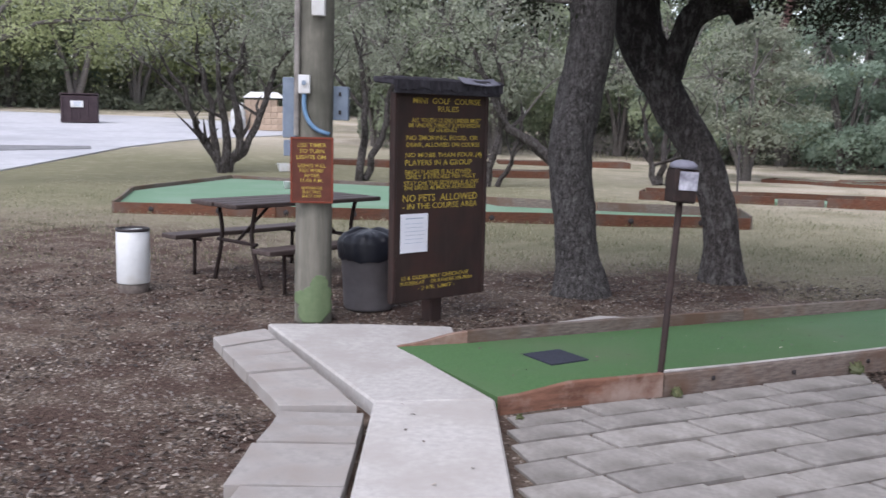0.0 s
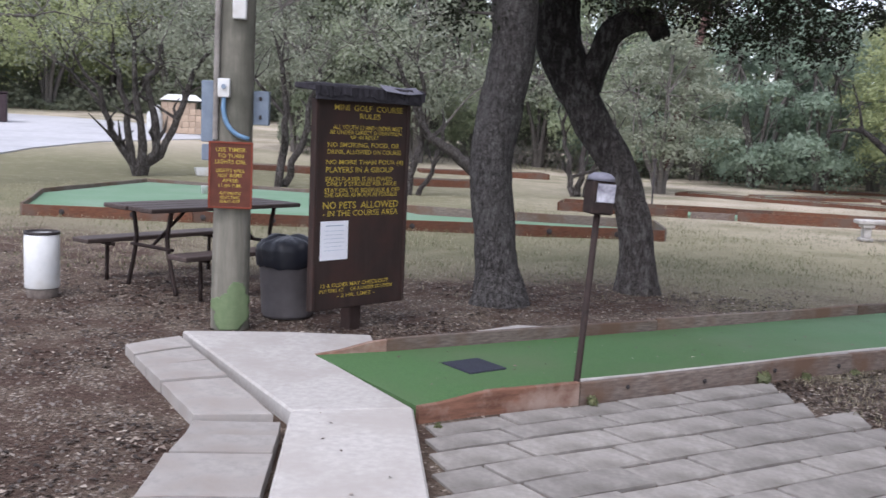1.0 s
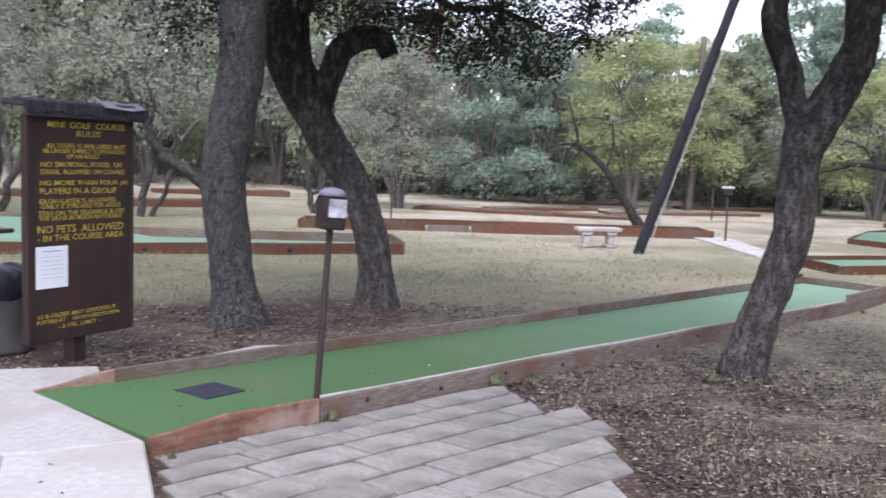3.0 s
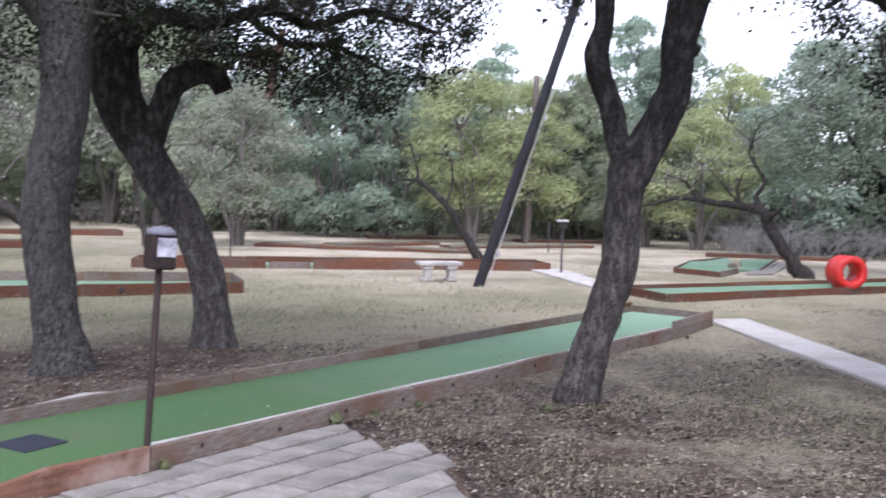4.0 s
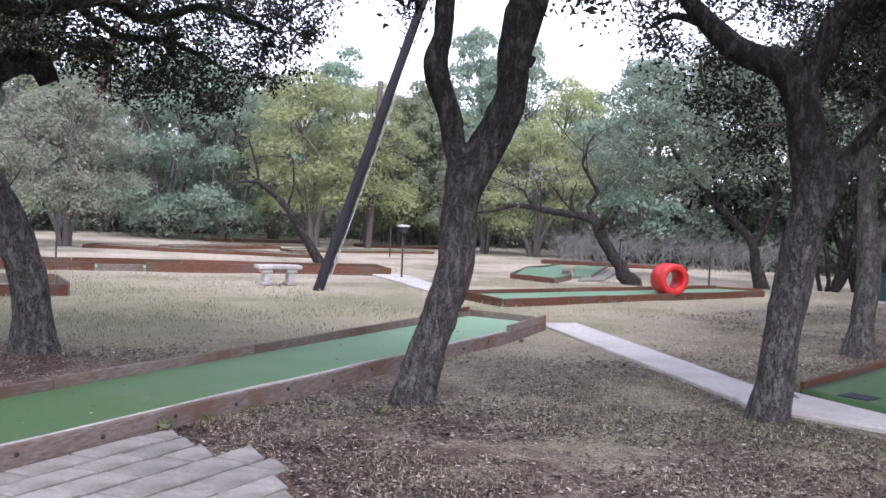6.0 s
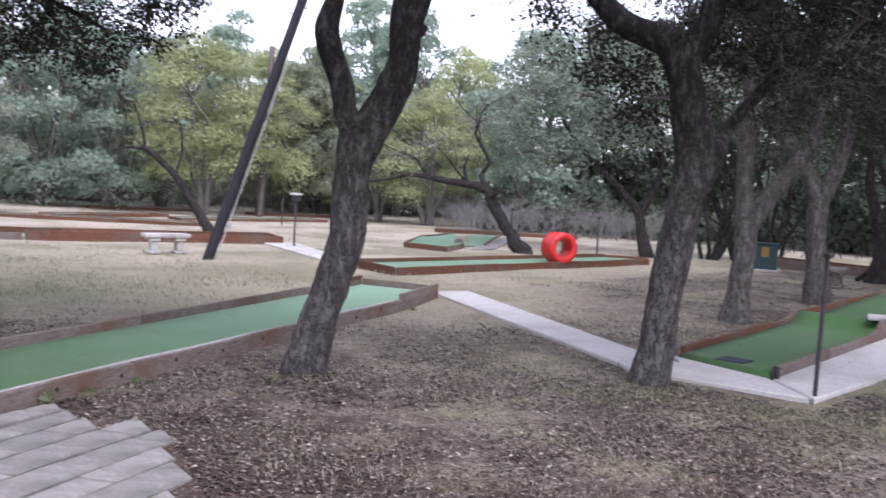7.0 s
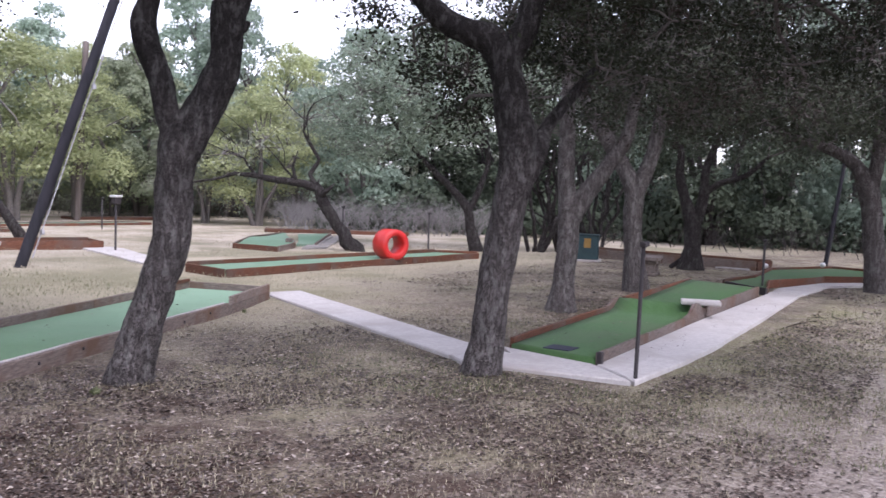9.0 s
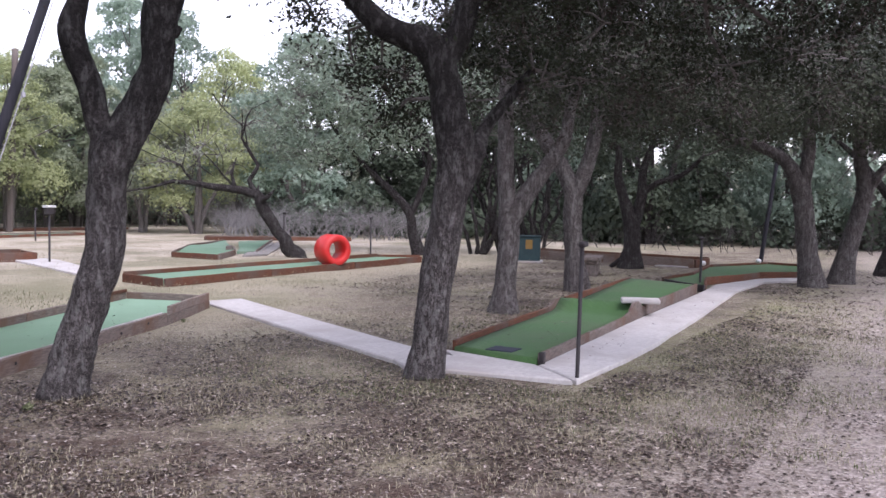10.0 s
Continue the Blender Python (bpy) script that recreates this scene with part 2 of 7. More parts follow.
M = {}
M["ground"] = ground_mat()
M["concrete"] = grained("pale_concrete", (0.34, 0.323, 0.306), (0.46, 0.438, 0.415), 22, 0.85, 0.35, 0.005, stain=(0.34, 0.315, 0.292), stain_scale=1.6)
M["flag"] = grained("limestone_flag", (0.185, 0.172, 0.158), (0.3, 0.28, 0.257), 12, 0.85, 0.5, 0.01, stain=(0.15, 0.137, 0.123), stain_scale=3.5, spread=0.15)
M["flag_pale"] = grained("pale_limestone_flag", (0.235, 0.22, 0.206), (0.35, 0.327, 0.305), 12, 0.85, 0.5, 0.01, stain=(0.26, 0.232, 0.21), stain_scale=3.0, spread=0.1)
M["white_stone"] = grained("white_cast_stone", (0.34, 0.325, 0.31), (0.5, 0.48, 0.46), 14, 0.85, 0.3, 0.006, stain=(0.27, 0.255, 0.235))
M["lot"] = grained("bleached_lot", (0.44, 0.44, 0.46), (0.56, 0.56, 0.58), 3, 0.85, 0.1, 0.01, stain=(0.38, 0.38, 0.4), stain_scale=0.2)
M["carpet"] = grained("green_felt_carpet", (0.04, 0.096, 0.031), (0.068, 0.146, 0.047), 60, 0.9, 0.3, 0.004, stain=(0.07, 0.116, 0.048), stain_scale=0.9, spread=0.06, spec=0.25)
M["carpet_pale"] = grained("faded_green_carpet", (0.10, 0.19, 0.115), (0.15, 0.25, 0.16), 60, 0.9, 0.3, 0.004, stain=(0.16, 0.24, 0.17), stain_scale=0.8, spread=0.06, spec=0.25)
M["rubber"] = grained("black_rubber", (0.018, 0.02, 0.032), (0.035, 0.038, 0.055), 60, 0.8, 0.3, 0.002)
M["redwood"] = grained("red_stained_board", (0.06, 0.024, 0.013), (0.15, 0.062, 0.034), 12, 0.8, 0.4, 0.006, stretch=(1, 1, 6), stain=(0.10, 0.065, 0.05), stain_scale=2.0, spread=0.25)
M["redwood_worn"] = grained("worn_red_board", (0.085, 0.04, 0.026), (0.2, 0.1, 0.066), 9, 0.85, 0.4, 0.006, stretch=(0.5, 0.5, 3), stain=(0.27, 0.2, 0.165), stain_scale=3.2, spread=0.12)
M["greywood"] = grained("weathered_board", (0.085, 0.066, 0.056), (0.21, 0.172, 0.15), 12, 0.85, 0.4, 0.006, stretch=(1, 1, 6), stain=(0.12, 0.075, 0.052), stain_scale=2.2, spread=0.18)
M["postwood"] = grained("grey_treated_post", (0.1, 0.096, 0.078), (0.195, 0.183, 0.152), 16, 0.9, 0.5, 0.006, stretch=(1, 1, 0.12), stain=(0.085, 0.085, 0.067), stain_scale=2.0)
M["greenpaint"] = grained("green_paint", (0.12, 0.17, 0.085), (0.165, 0.215, 0.115), 20, 0.7, 0.2, 0.003)
M["signbrown"] = grained("dark_brown_painted_board", (0.022, 0.014, 0.012), (0.042, 0.026, 0.022), 10, 0.6, 0.2, 0.003, stretch=(1, 1, 0.2), stain=(0.045, 0.022, 0.018), stain_scale=3)
M["platebrown"] = grained("red_brown_painted_board", (0.075, 0.022, 0.013), (0.115, 0.034, 0.02), 12, 0.6, 0.2, 0.003)
M["platetrim"] = grained("bright_red_trim", (0.15, 0.032, 0.016), (0.2, 0.045, 0.022), 12, 0.6, 0.1, 0.002)
M["yellow"] = grained("yellow_sign_paint", (0.27, 0.19, 0.03), (0.55, 0.42, 0.07), 26, 0.6, 0.1, 0.001, spread=0.0)
M["felt"] = grained("torn_roofing_felt", (0.016, 0.014, 0.018), (0.045, 0.042, 0.05), 18, 0.85, 0.5, 0.01)
M["feltgrey"] = grained("grey_roofing_felt", (0.14, 0.14, 0.17), (0.2, 0.2, 0.24), 18, 0.85, 0.5, 0.01)
M["paper"] = grained("white_paper", (0.72, 0.73, 0.78), (0.8, 0.81, 0.86), 5, 0.7, 0.05, 0.001)
M["ink"] = grained("faded_ink", (0.30, 0.36, 0.45), (0.38, 0.44, 0.52), 20, 0.7, 0.0, 0.001)
M["boxgrey"] = grained("blue_grey_painted_steel", (0.16, 0.20, 0.26), (0.22, 0.27, 0.33), 12, 0.5, 0.1, 0.002)
M["conduit"] = grained("blue_plastic_conduit", (0.10, 0.19, 0.30), (0.15, 0.25, 0.38), 12, 0.5, 0.1, 0.002)
M["white"] = grained("white_enamel", (0.56, 0.57, 0.57), (0.68, 0.69, 0.69), 6, 0.55, 0.15, 0.003, stain=(0.48, 0.47, 0.44), stain_scale=3)
M["canbase"] = grained("stained_base", (0.09, 0.07, 0.06), (0.2, 0.17, 0.15), 16, 0.8, 0.3, 0.004)
M["bin"] = grained("grey_bin_plastic", (0.105, 0.097, 0.10), (0.14, 0.13, 0.135), 8, 0.55, 0.15, 0.003)
M["bag"] = grained("black_bin_bag", (0.012, 0.013, 0.018), (0.02, 0.022, 0.03), 12, 0.35, 0.6, 0.012)
M["tablewood"] = grained("dark_brown_plank", (0.035, 0.024, 0.022), (0.075, 0.056, 0.05), 14, 0.55, 0.3, 0.004, stretch=(0.2, 2, 2))
M["rust"] = grained("rusted_brown_steel", (0.014, 0.009, 0.008), (0.034, 0.021, 0.018), 24, 0.75, 0.3, 0.003)
M["iron"] = grained("dark_painted_steel", (0.018, 0.015, 0.016), (0.04, 0.034, 0.034), 30, 0.6, 0.2, 0.002)
M["sticker"] = grained("worn_white_sticker", (0.03, 0.025, 0.05), (0.62, 0.62, 0.68), 11, 0.7, 0.1, 0.002, spread=0)
M["blackpole"] = grained("blackened_pole", (0.009, 0.009, 0.012), (0.024, 0.023, 0.029), 10, 0.8, 0.3, 0.006, stretch=(1, 1, 0.2))
M["greypole"] = grained("weathered_pole", (0.08, 0.066, 0.058), (0.16, 0.135, 0.12), 10, 0.9, 0.3, 0.006, stretch=(1, 1, 0.1))
M["redpole"] = grained("brown_pole", (0.05, 0.028, 0.024), (0.1, 0.058, 0.05), 10, 0.9, 0.3, 0.006, stretch=(1, 1, 0.1))
M["cable"] = grained("pale_cable_guard", (0.3, 0.3, 0.32), (0.42, 0.42, 0.44), 10, 0.5, 0.1, 0.002)
M["redtube"] = grained("red_painted_plastic", (0.5, 0.016, 0.014), (0.62, 0.026, 0.02), 6, 0.38, 0.1, 0.003, stain=(0.45, 0.03, 0.025), stain_scale=3, spec=0.5)
M["teal"] = grained("dark_teal_steel", (0.015, 0.034, 0.037), (0.025, 0.05, 0.053), 8, 0.6, 0.1, 0.003)
M["amber"] = grained("amber_sticker", (0.22, 0.13, 0.03), (0.28, 0.17, 0.05), 8, 0.6, 0.0, 0.003)
M["dumpster"] = grained("dark_maroon_steel", (0.03, 0.018, 0.022), (0.055, 0.035, 0.04), 3, 0.6, 0.2, 0.01)
M["tan"] = grained("tan_block_wall", (0.36, 0.27, 0.20), (0.48, 0.37, 0.28), 5, 0.85, 0.3, 0.01)
M["bark"] = bark_mat("grey_oak_bark", (0.068, 0.059, 0.055), (0.2, 0.18, 0.171), (0.3, 0.29, 0.275))
# bark with the shade of fork and limbs painted in from mid height
M["bark_shaded_above"] = bark_mat("oak_bark_painted_shade", (0.06, 0.052, 0.049), (0.185, 0.166, 0.158), (0.28, 0.27, 0.255), (1.1, 2.3))
M["bark_furrowed"] = bark_mat("furrowed_grey_oak_bark", (0.066, 0.06, 0.058), (0.205, 0.192, 0.186), (0.25, 0.245, 0.235), None, 0.25)
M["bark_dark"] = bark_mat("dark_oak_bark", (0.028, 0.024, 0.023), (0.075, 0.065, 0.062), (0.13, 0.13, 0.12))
M["bark_worn"] = bark_mat("worn_oak_bark", (0.05, 0.043, 0.04), (0.145, 0.128, 0.12), (0.24, 0.235, 0.22))
M["twig"] = grained("thin_twig_bark", (0.075, 0.066, 0.06), (0.17, 0.155, 0.144), 20, 0.95, 0.3, 0.004)
M["palebark"] = grained("pale_dead_twig", (0.13, 0.12, 0.115), (0.25, 0.24, 0.235), 20, 0.95, 0.3, 0.004)
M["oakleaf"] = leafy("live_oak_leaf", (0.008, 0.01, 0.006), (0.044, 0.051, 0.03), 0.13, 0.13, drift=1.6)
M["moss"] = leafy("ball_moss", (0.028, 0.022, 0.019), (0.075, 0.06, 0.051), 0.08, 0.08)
# the next four leaves have distance haze put into their paler, bluer colours
M["blueleaf"] = leafy("hazy_blue_green_oak_leaf", (0.2, 0.27, 0.205), (0.42, 0.51, 0.4), 0.52, vary=0.15, drift=0.9)
M["greenleaf"] = leafy("hazy_green_leaf", (0.2, 0.24, 0.155), (0.42, 0.465, 0.31), 0.5, vary=0.2, drift=0.9)
M["yellowleaf"] = leafy("hazy_yellow_green_leaf", (0.31, 0.35, 0.17), (0.53, 0.575, 0.32), 0.55, vary=0.12, drift=0.8)
M["greyleaf"] = leafy("hazy_grey_green_leaf", (0.17, 0.19, 0.14), (0.35, 0.37, 0.28), 0.45, vary=0.15, drift=0.9)
# half-shaded copy of the oak leaf, the light level being in its colour
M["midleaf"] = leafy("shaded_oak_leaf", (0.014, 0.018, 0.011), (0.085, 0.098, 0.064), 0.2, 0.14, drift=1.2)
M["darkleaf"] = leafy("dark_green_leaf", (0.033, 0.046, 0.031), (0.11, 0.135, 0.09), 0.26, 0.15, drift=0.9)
M["litter"] = leafy("dry_fallen_leaf", (0.028, 0.02, 0.015), (0.47, 0.405, 0.34), 0.1, stops=[(0.0, (0.026, 0.018, 0.014)), (0.55, (0.075, 0.054, 0.042)), (0.86, (0.17, 0.13, 0.105)), (1.0, (0.46, 0.4, 0.34))])
M["grassblade"] = leafy("dry_grass_blade", (0.2, 0.18, 0.115), (0.47, 0.425, 0.305), 0.4)
M["greengrass"] = leafy("short_green_weed", (0.07, 0.085, 0.035), (0.19, 0.2, 0.1), 0.3)
M["wetstrip"] = grained("dark_worn_strip", (0.13, 0.13, 0.135), (0.22, 0.22, 0.225), 4, 0.7, 0.2, 0.01)
# haze in the wood's hollows is mixed into this leaf colour
M["shadeleaf"] = leafy("hazy_woodland_leaf", (0.12, 0.134, 0.098), (0.27, 0.29, 0.21), 0.4, 0.12, drift=0.7)
M["silverleaf"] = leafy("silvery_oak_leaf", (0.11, 0.152, 0.106), (0.34, 0.405, 0.295), 0.36, drift=1.3)
M["pebble"] = grained("pale_pebble", (0.12, 0.1, 0.088), (0.27, 0.235, 0.21), 10, 0.9, 0.2, 0.004)

def paling_carpet():
    """Green felt that grows raggedly paler along x, towards the lane's far end."""
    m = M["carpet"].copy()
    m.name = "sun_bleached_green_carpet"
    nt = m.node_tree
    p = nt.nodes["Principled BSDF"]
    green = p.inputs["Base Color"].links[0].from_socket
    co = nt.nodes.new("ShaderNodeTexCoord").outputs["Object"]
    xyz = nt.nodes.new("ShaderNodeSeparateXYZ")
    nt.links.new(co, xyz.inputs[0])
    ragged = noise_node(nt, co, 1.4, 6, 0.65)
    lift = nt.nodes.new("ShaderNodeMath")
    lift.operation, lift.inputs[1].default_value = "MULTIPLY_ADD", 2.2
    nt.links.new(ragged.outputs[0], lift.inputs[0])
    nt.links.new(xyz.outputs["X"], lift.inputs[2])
    # share of pale green mixed in, growing along x
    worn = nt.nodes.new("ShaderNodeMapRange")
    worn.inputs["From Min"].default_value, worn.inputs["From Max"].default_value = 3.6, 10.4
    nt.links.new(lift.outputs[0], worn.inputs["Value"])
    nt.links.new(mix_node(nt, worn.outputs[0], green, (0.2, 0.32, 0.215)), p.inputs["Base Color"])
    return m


M["carpet_paling"] = paling_carpet()
for key in ("carpet", "carpet_pale", "carpet_paling"):
    pile = M[key].node_tree.nodes["Principled BSDF"]
    pile.inputs["Sheen Weight"].default_value = 0.07
    pile.inputs["Sheen Roughness"].default_value = 0.35
    pile.inputs["Sheen Tint"].default_value = (0.75, 0.9, 0.82, 1)

# ---------------------------------------------------------------- mesh helpers


def part(name, bm, material, parent=None, label="", smooth=False):
    """Links a bmesh as one mesh object, under parent if there is one."""
    me = bpy.data.meshes.new(name)
    bm.to_mesh(me)
    bm.free()
    return mesh_part(name, me, material, parent, label, smooth)


def mesh_part(name, me, material, parent=None, label="", smooth=False):
    me.materials.append(material)
    if smooth:
        me.polygons.foreach_set("use_smooth", [True] * len(me.polygons))
    ob = new(name, me)
    ob.parent = parent
    return tagged(ob, label)


def empty(name, m, label, category, group="", kind=""):
    ob = new(name)
    ob.empty_display_size = 0.1
    ob.matrix_world = m
    return tagged(ob, label, category, group, kind)


def box(bm, size, m=None, bevel=0.0, segments=1):
    r = bmesh.ops.create_cube(bm, size=1.0)
    vs = r["verts"]
    bmesh.ops.scale(bm, vec=size, verts=vs)
    if bevel:
        es = {e for v in vs for e in v.link_edges}
        out = bmesh.ops.bevel(bm, geom=list(es), offset=bevel, segments=segments, affect="EDGES", profile=0.5)
        vs = list({v for f in out["faces"] for v in f.verts} | {v for v in vs if v.is_valid})
    if m is not None:
        bmesh.ops.transform(bm, matrix=m, verts=vs)
    return vs


def box_part(name, size, m, material, parent, label="", bevel=0.006):
    bm = bmesh.new()
    box(bm, size, None, bevel)
    ob = part(name, bm, material, parent, label)
    ob.matrix_local = m
    return ob


def lathe(bm, profile, sides=24, m=None, wob=0.0):
    """Turns (radius, height) pairs round z."""
    rings = []
    for k, (r, z) in enumerate(profile):
        ring = []
        for i in range(sides):
            a = 2 * math.pi * i / sides
            rr = r * (1 + wob * (noise.noise(Vector((math.cos(a) * 2, math.sin(a) * 2, z * 6))))) if wob else r
            v = Vector((rr * math.cos(a), rr * math.sin(a), z))
            ring.append(bm.verts.new(m @ v if m is not None else v))
        rings.append(ring)
    for a, b in zip(rings, rings[1:]):
        for i in range(sides):
            j = (i + 1) % sides
            bm.faces.new((a[i], a[j], b[j], b[i]))
    return rings


def cap(bm, ring, up=True):
    bm.faces.new(ring if up else ring[::-1])


def prism(bm, outline, z0, z1, bevel=0.0):
    """A flat slab over an outline given counter-clockwise."""
    lo = [bm.verts.new((x, y, z0)) for x, y in outline]
    hi = [bm.verts.new((x, y, z1)) for x, y in outline]
    top = bm.faces.new(hi)
    bm.faces.new(lo[::-1])
    n = len(outline)
    for i in range(n):
        j = (i + 1) % n
        bm.faces.new((lo[i], lo[j], hi[j], hi[i]))
    if bevel:
        bmesh.ops.bevel(bm, geom=list(top.edges), offset=bevel, segments=1, affect="EDGES")
    return top


def smooth_line(pts, step):
    """Catmull-Rom through (vector, radius) pairs, resampled at about that step."""
    out = []
    n = len(pts)
    for i in range(n - 1):
        p0, p1, p2, p3 = pts[max(i - 1, 0)], pts[i], pts[i + 1], pts[min(i + 2, n - 1)]
        k = max(1, int((p2[0] - p1[0]).length / step))
        for j in range(k):
            t = j / k
            t2, t3 = t * t, t * t * t
            v = 0.5 * (2 * p1[0] + (p2[0] - p0[0]) * t + (2 * p0[0] - 5 * p1[0] + 4 * p2[0] - p3[0]) * t2 + (3 * p1[0] - p0[0] - 3 * p2[0] + p3[0]) * t3)
            out.append((v, p1[1] + (p2[1] - p1[1]) * t))
    out.append(pts[-1])
    return out


class Shell:
    """Gathers vertices and faces for one mesh."""

    def __init__(self):
        self.v, self.f = [], []

    def limb(self, pts, sides=10, step=0.12, rough=0.0, seed=0.0):
        line = smooth_line(pts, step)
        side = Vector((1, 0.13, 0.07)).normalized()
        start = len(self.v)
        for k, (c, r) in enumerate(line):
            ahead = (line[min(k + 1, len(line) - 1)][0] - line[max(k - 1, 0)][0])
            ahead = ahead.normalized() if ahead.length > 1e-6 else Vector((0, 0, 1))
            side = (side - ahead * side.dot(ahead)).normalized()
            up = ahead.cross(side)
            for i in range(sides):
                a = 2 * math.pi * i / sides
                d = side * math.cos(a) + up * math.sin(a)
                rr = r
                if rough:
                    q = c + d * r
                    rr = r * (1 + rough * (noise.noise(Vector((q.x * 4 + seed, q.y * 4, q.z * 2.2))) + 0.5 * noise.noise(Vector((q.x * 14, q.y * 14 + seed, q.z * 4.5))) + 0.3 * noise.noise(Vector((q.x * 34, q.y * 34 + seed, q.z * 16)))))
                self.v.append(c + d * rr)
        for k in range(len(line) - 1):
            a = start + k * sides
            for i in range(sides):
                j = (i + 1) % sides
                self.f.append((a + i, a + j, a + sides + j, a + sides + i))
        e = start + (len(line) - 1) * sides
        self.f.append(tuple(e + i for i in range(sides)))
        return line

    def mesh(self, name):
        me = bpy.data.meshes.new(name)
        me.from_pydata(self.v, [], self.f)
        return me


def leaf_mesh(name, centres, sizes, seed, slim=0.5, facing=None, spread=0.55, corners=4):
    """Many small pointed leaves, each a folded diamond or, far off, a triangle, turned loosely towards their facing."""
    rng = np.random.default_rng(seed)
    n = len(centres)
    up = rng.normal(size=(n, 3)) * (spread if facing is not None else 1.0)
    if facing is not None:
        up += facing
    up /= np.linalg.norm(up, axis=1)[:, None]
    d = np.cross(up, rng.normal(size=(n, 3)))
    d /= np.linalg.norm(d, axis=1)[:, None]
    s = np.cross(up, d)
    L = sizes[:, None]
    v = np.empty((n, corners, 3))
    v[:, 0] = centres - d * L * 0.5
    if corners == 4:
        v[:, 1] = centres - s * L * 0.5 * slim + up * L * 0.08
        v[:, 2] = centres + d * L * 0.5
        v[:, 3] = centres + s * L * 0.5 * slim + up * L * 0.08
    else:
        v[:, 1] = centres + d * L * 0.5 - s * L * slim * 0.7
        v[:, 2] = centres + d * L * 0.5 + s * L * slim * 0.7
    v = v[:, ::-1]
    me = bpy.data.meshes.new(name)
    me.vertices.add(corners * n)
    me.vertices.foreach_set("co", v.astype(np.float32).ravel())
    me.loops.add(corners * n)
    me.loops.foreach_set("vertex_index", np.arange(corners * n, dtype=np.int32))
    me.polygons.add(n)
    me.polygons.foreach_set("loop_start", np.arange(0, corners * n, corners, dtype=np.int32))
    me.update(calc_edges=True)
    return me


def crown_points(clumps, per_unit, tuft, leaves_per_tuft, seed, hollow=0.5):
    """Tuft centres over the outer part of each clump, leaves round each tuft, and the way they face."""
    rng = np.random.default_rng(seed)
    tufts, out = [], []
    for c, r in clumps:
        k = max(10, int(per_unit * (r[0] * r[1] + r[1] * r[2] + r[0] * r[2]) / 3))
        d = rng.normal(size=(k, 3))
        d /= np.linalg.norm(d, axis=1)[:, None]
        rad = hollow + (1.12 - hollow) * rng.random(k) ** 0.6
        tufts.append(np.array(c) + d * rad[:, None] * np.array(r))
        out.append(d)
    tufts, out = np.concatenate(tufts), np.concatenate(out)
    spread = tuft * (0.6 + 0.8 * rng.random(len(tufts)))
    off = rng.normal(size=(len(tufts) * leaves_per_tuft, 3))
    pts = np.repeat(tufts, leaves_per_tuft, 0) + off * np.repeat(spread, leaves_per_tuft)[:, None] * np.array([1, 1, 0.75])
    facing = np.repeat(out, leaves_per_tuft, 0) * 0.6 + off * 0.35 + np.array([0, 0, 0.45])
    return tufts, pts, facing

# ---------------------------------------------------------------- ground and paving


def rise(x, y):
    """The land climbs gently towards the car park."""
    s = -0.35 * x + 0.94 * y - 24
    return 0.0 if s <= 0 else 0.042 * (math.sqrt(s * s + 9) - 3) * min(1.0, max(0.0, (14 - x) / 14))


def ground_z(x, y):
    return rise(x, y) + 0.018 * noise.noise(Vector((x * 0.9, y * 0.9, 0.3))) - 0.012


def axis_steps():
    a = [i * 0.25 for i in range(-32, 81)]
    far = [1.0 * i for i in range(21, 61)] + [70, 90, 120, 180, 300, 600, 1500]
    near = [-9, -10, -12, -14, -17, -20, -25, -30, -40, -60, -100, -200, -500, -1500]
    return sorted(near) + a + far


def build_ground():
    xs = axis_steps()
    v = [(x, y, ground_z(x, y)) for y in xs for x in xs]
    n = len(xs)
    f = [(j * n + i, j * n + i + 1, (j + 1) * n + i + 1, (j + 1) * n + i) for j in range(n - 1) for i in range(n - 1)]
    me = bpy.data.meshes.new("ground")
    me.from_pydata(v, [], f)
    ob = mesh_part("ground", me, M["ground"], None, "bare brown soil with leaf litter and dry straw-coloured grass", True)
    tagged(ob, kind="structure", category="ground")


build_ground()


def slab(name, outline, z1, material, label, z0=-0.08, bevel=0.012, category="pavement"):
    bm = bmesh.new()
    prism(bm, outline, z0, z1, bevel)
    return tagged(part(name, bm, material, None, label), category=category, kind="structure")


# concrete path by the first lane, in three pours
slab("pavement_path_far", [(-0.345, 5.035), (0.315, 5.13), (-0.27, 6.28), (0.13, 6.62), (0.1, 6.98), (-0.55, 7.0), (-1.27, 6.96)][::1], 0.075, M["concrete"], "pale grey concrete path slab beside the green lane")
slab("pavement_path_near", [(-0.35, 1.2), (0.33, 1.2), (0.318, 5.115), (-0.345, 5.02)], 0.078, M["concrete"], "pale grey concrete path slab with dark scuffs")
slab("pavement_walk_field", [(7.55, 4.93), (8.05, 4.55), (8.22, 5.1), (10.35, 9.45), (9.75, 9.62)], 0.03, M["concrete"], "narrow pale concrete walk across dry grass")
slab("pavement_walk_corner", [(7.62, 3.12), (8.1, 3.7), (8.33, 4.84), (8.05, 4.53), (7.55, 4.91), (7.3, 4.6)], 0.032, M["concrete"], "pale concrete walk corner beside the lane tee")
slab("pavement_walk_lane", [(7.64, 3.09), (8.9, 3.12), (10.1, 3.22), (13.4, 3.6), (16.4, 3.98), (18.7, 4.05), (19.85, 3.5), (20.2, 3.75), (19.4, 4.3), (17.5, 4.62), (15.9, 4.42), (11.7, 4.05), (8.12, 3.67)], 0.03, M["concrete"], "pale concrete walk running along the green lane")
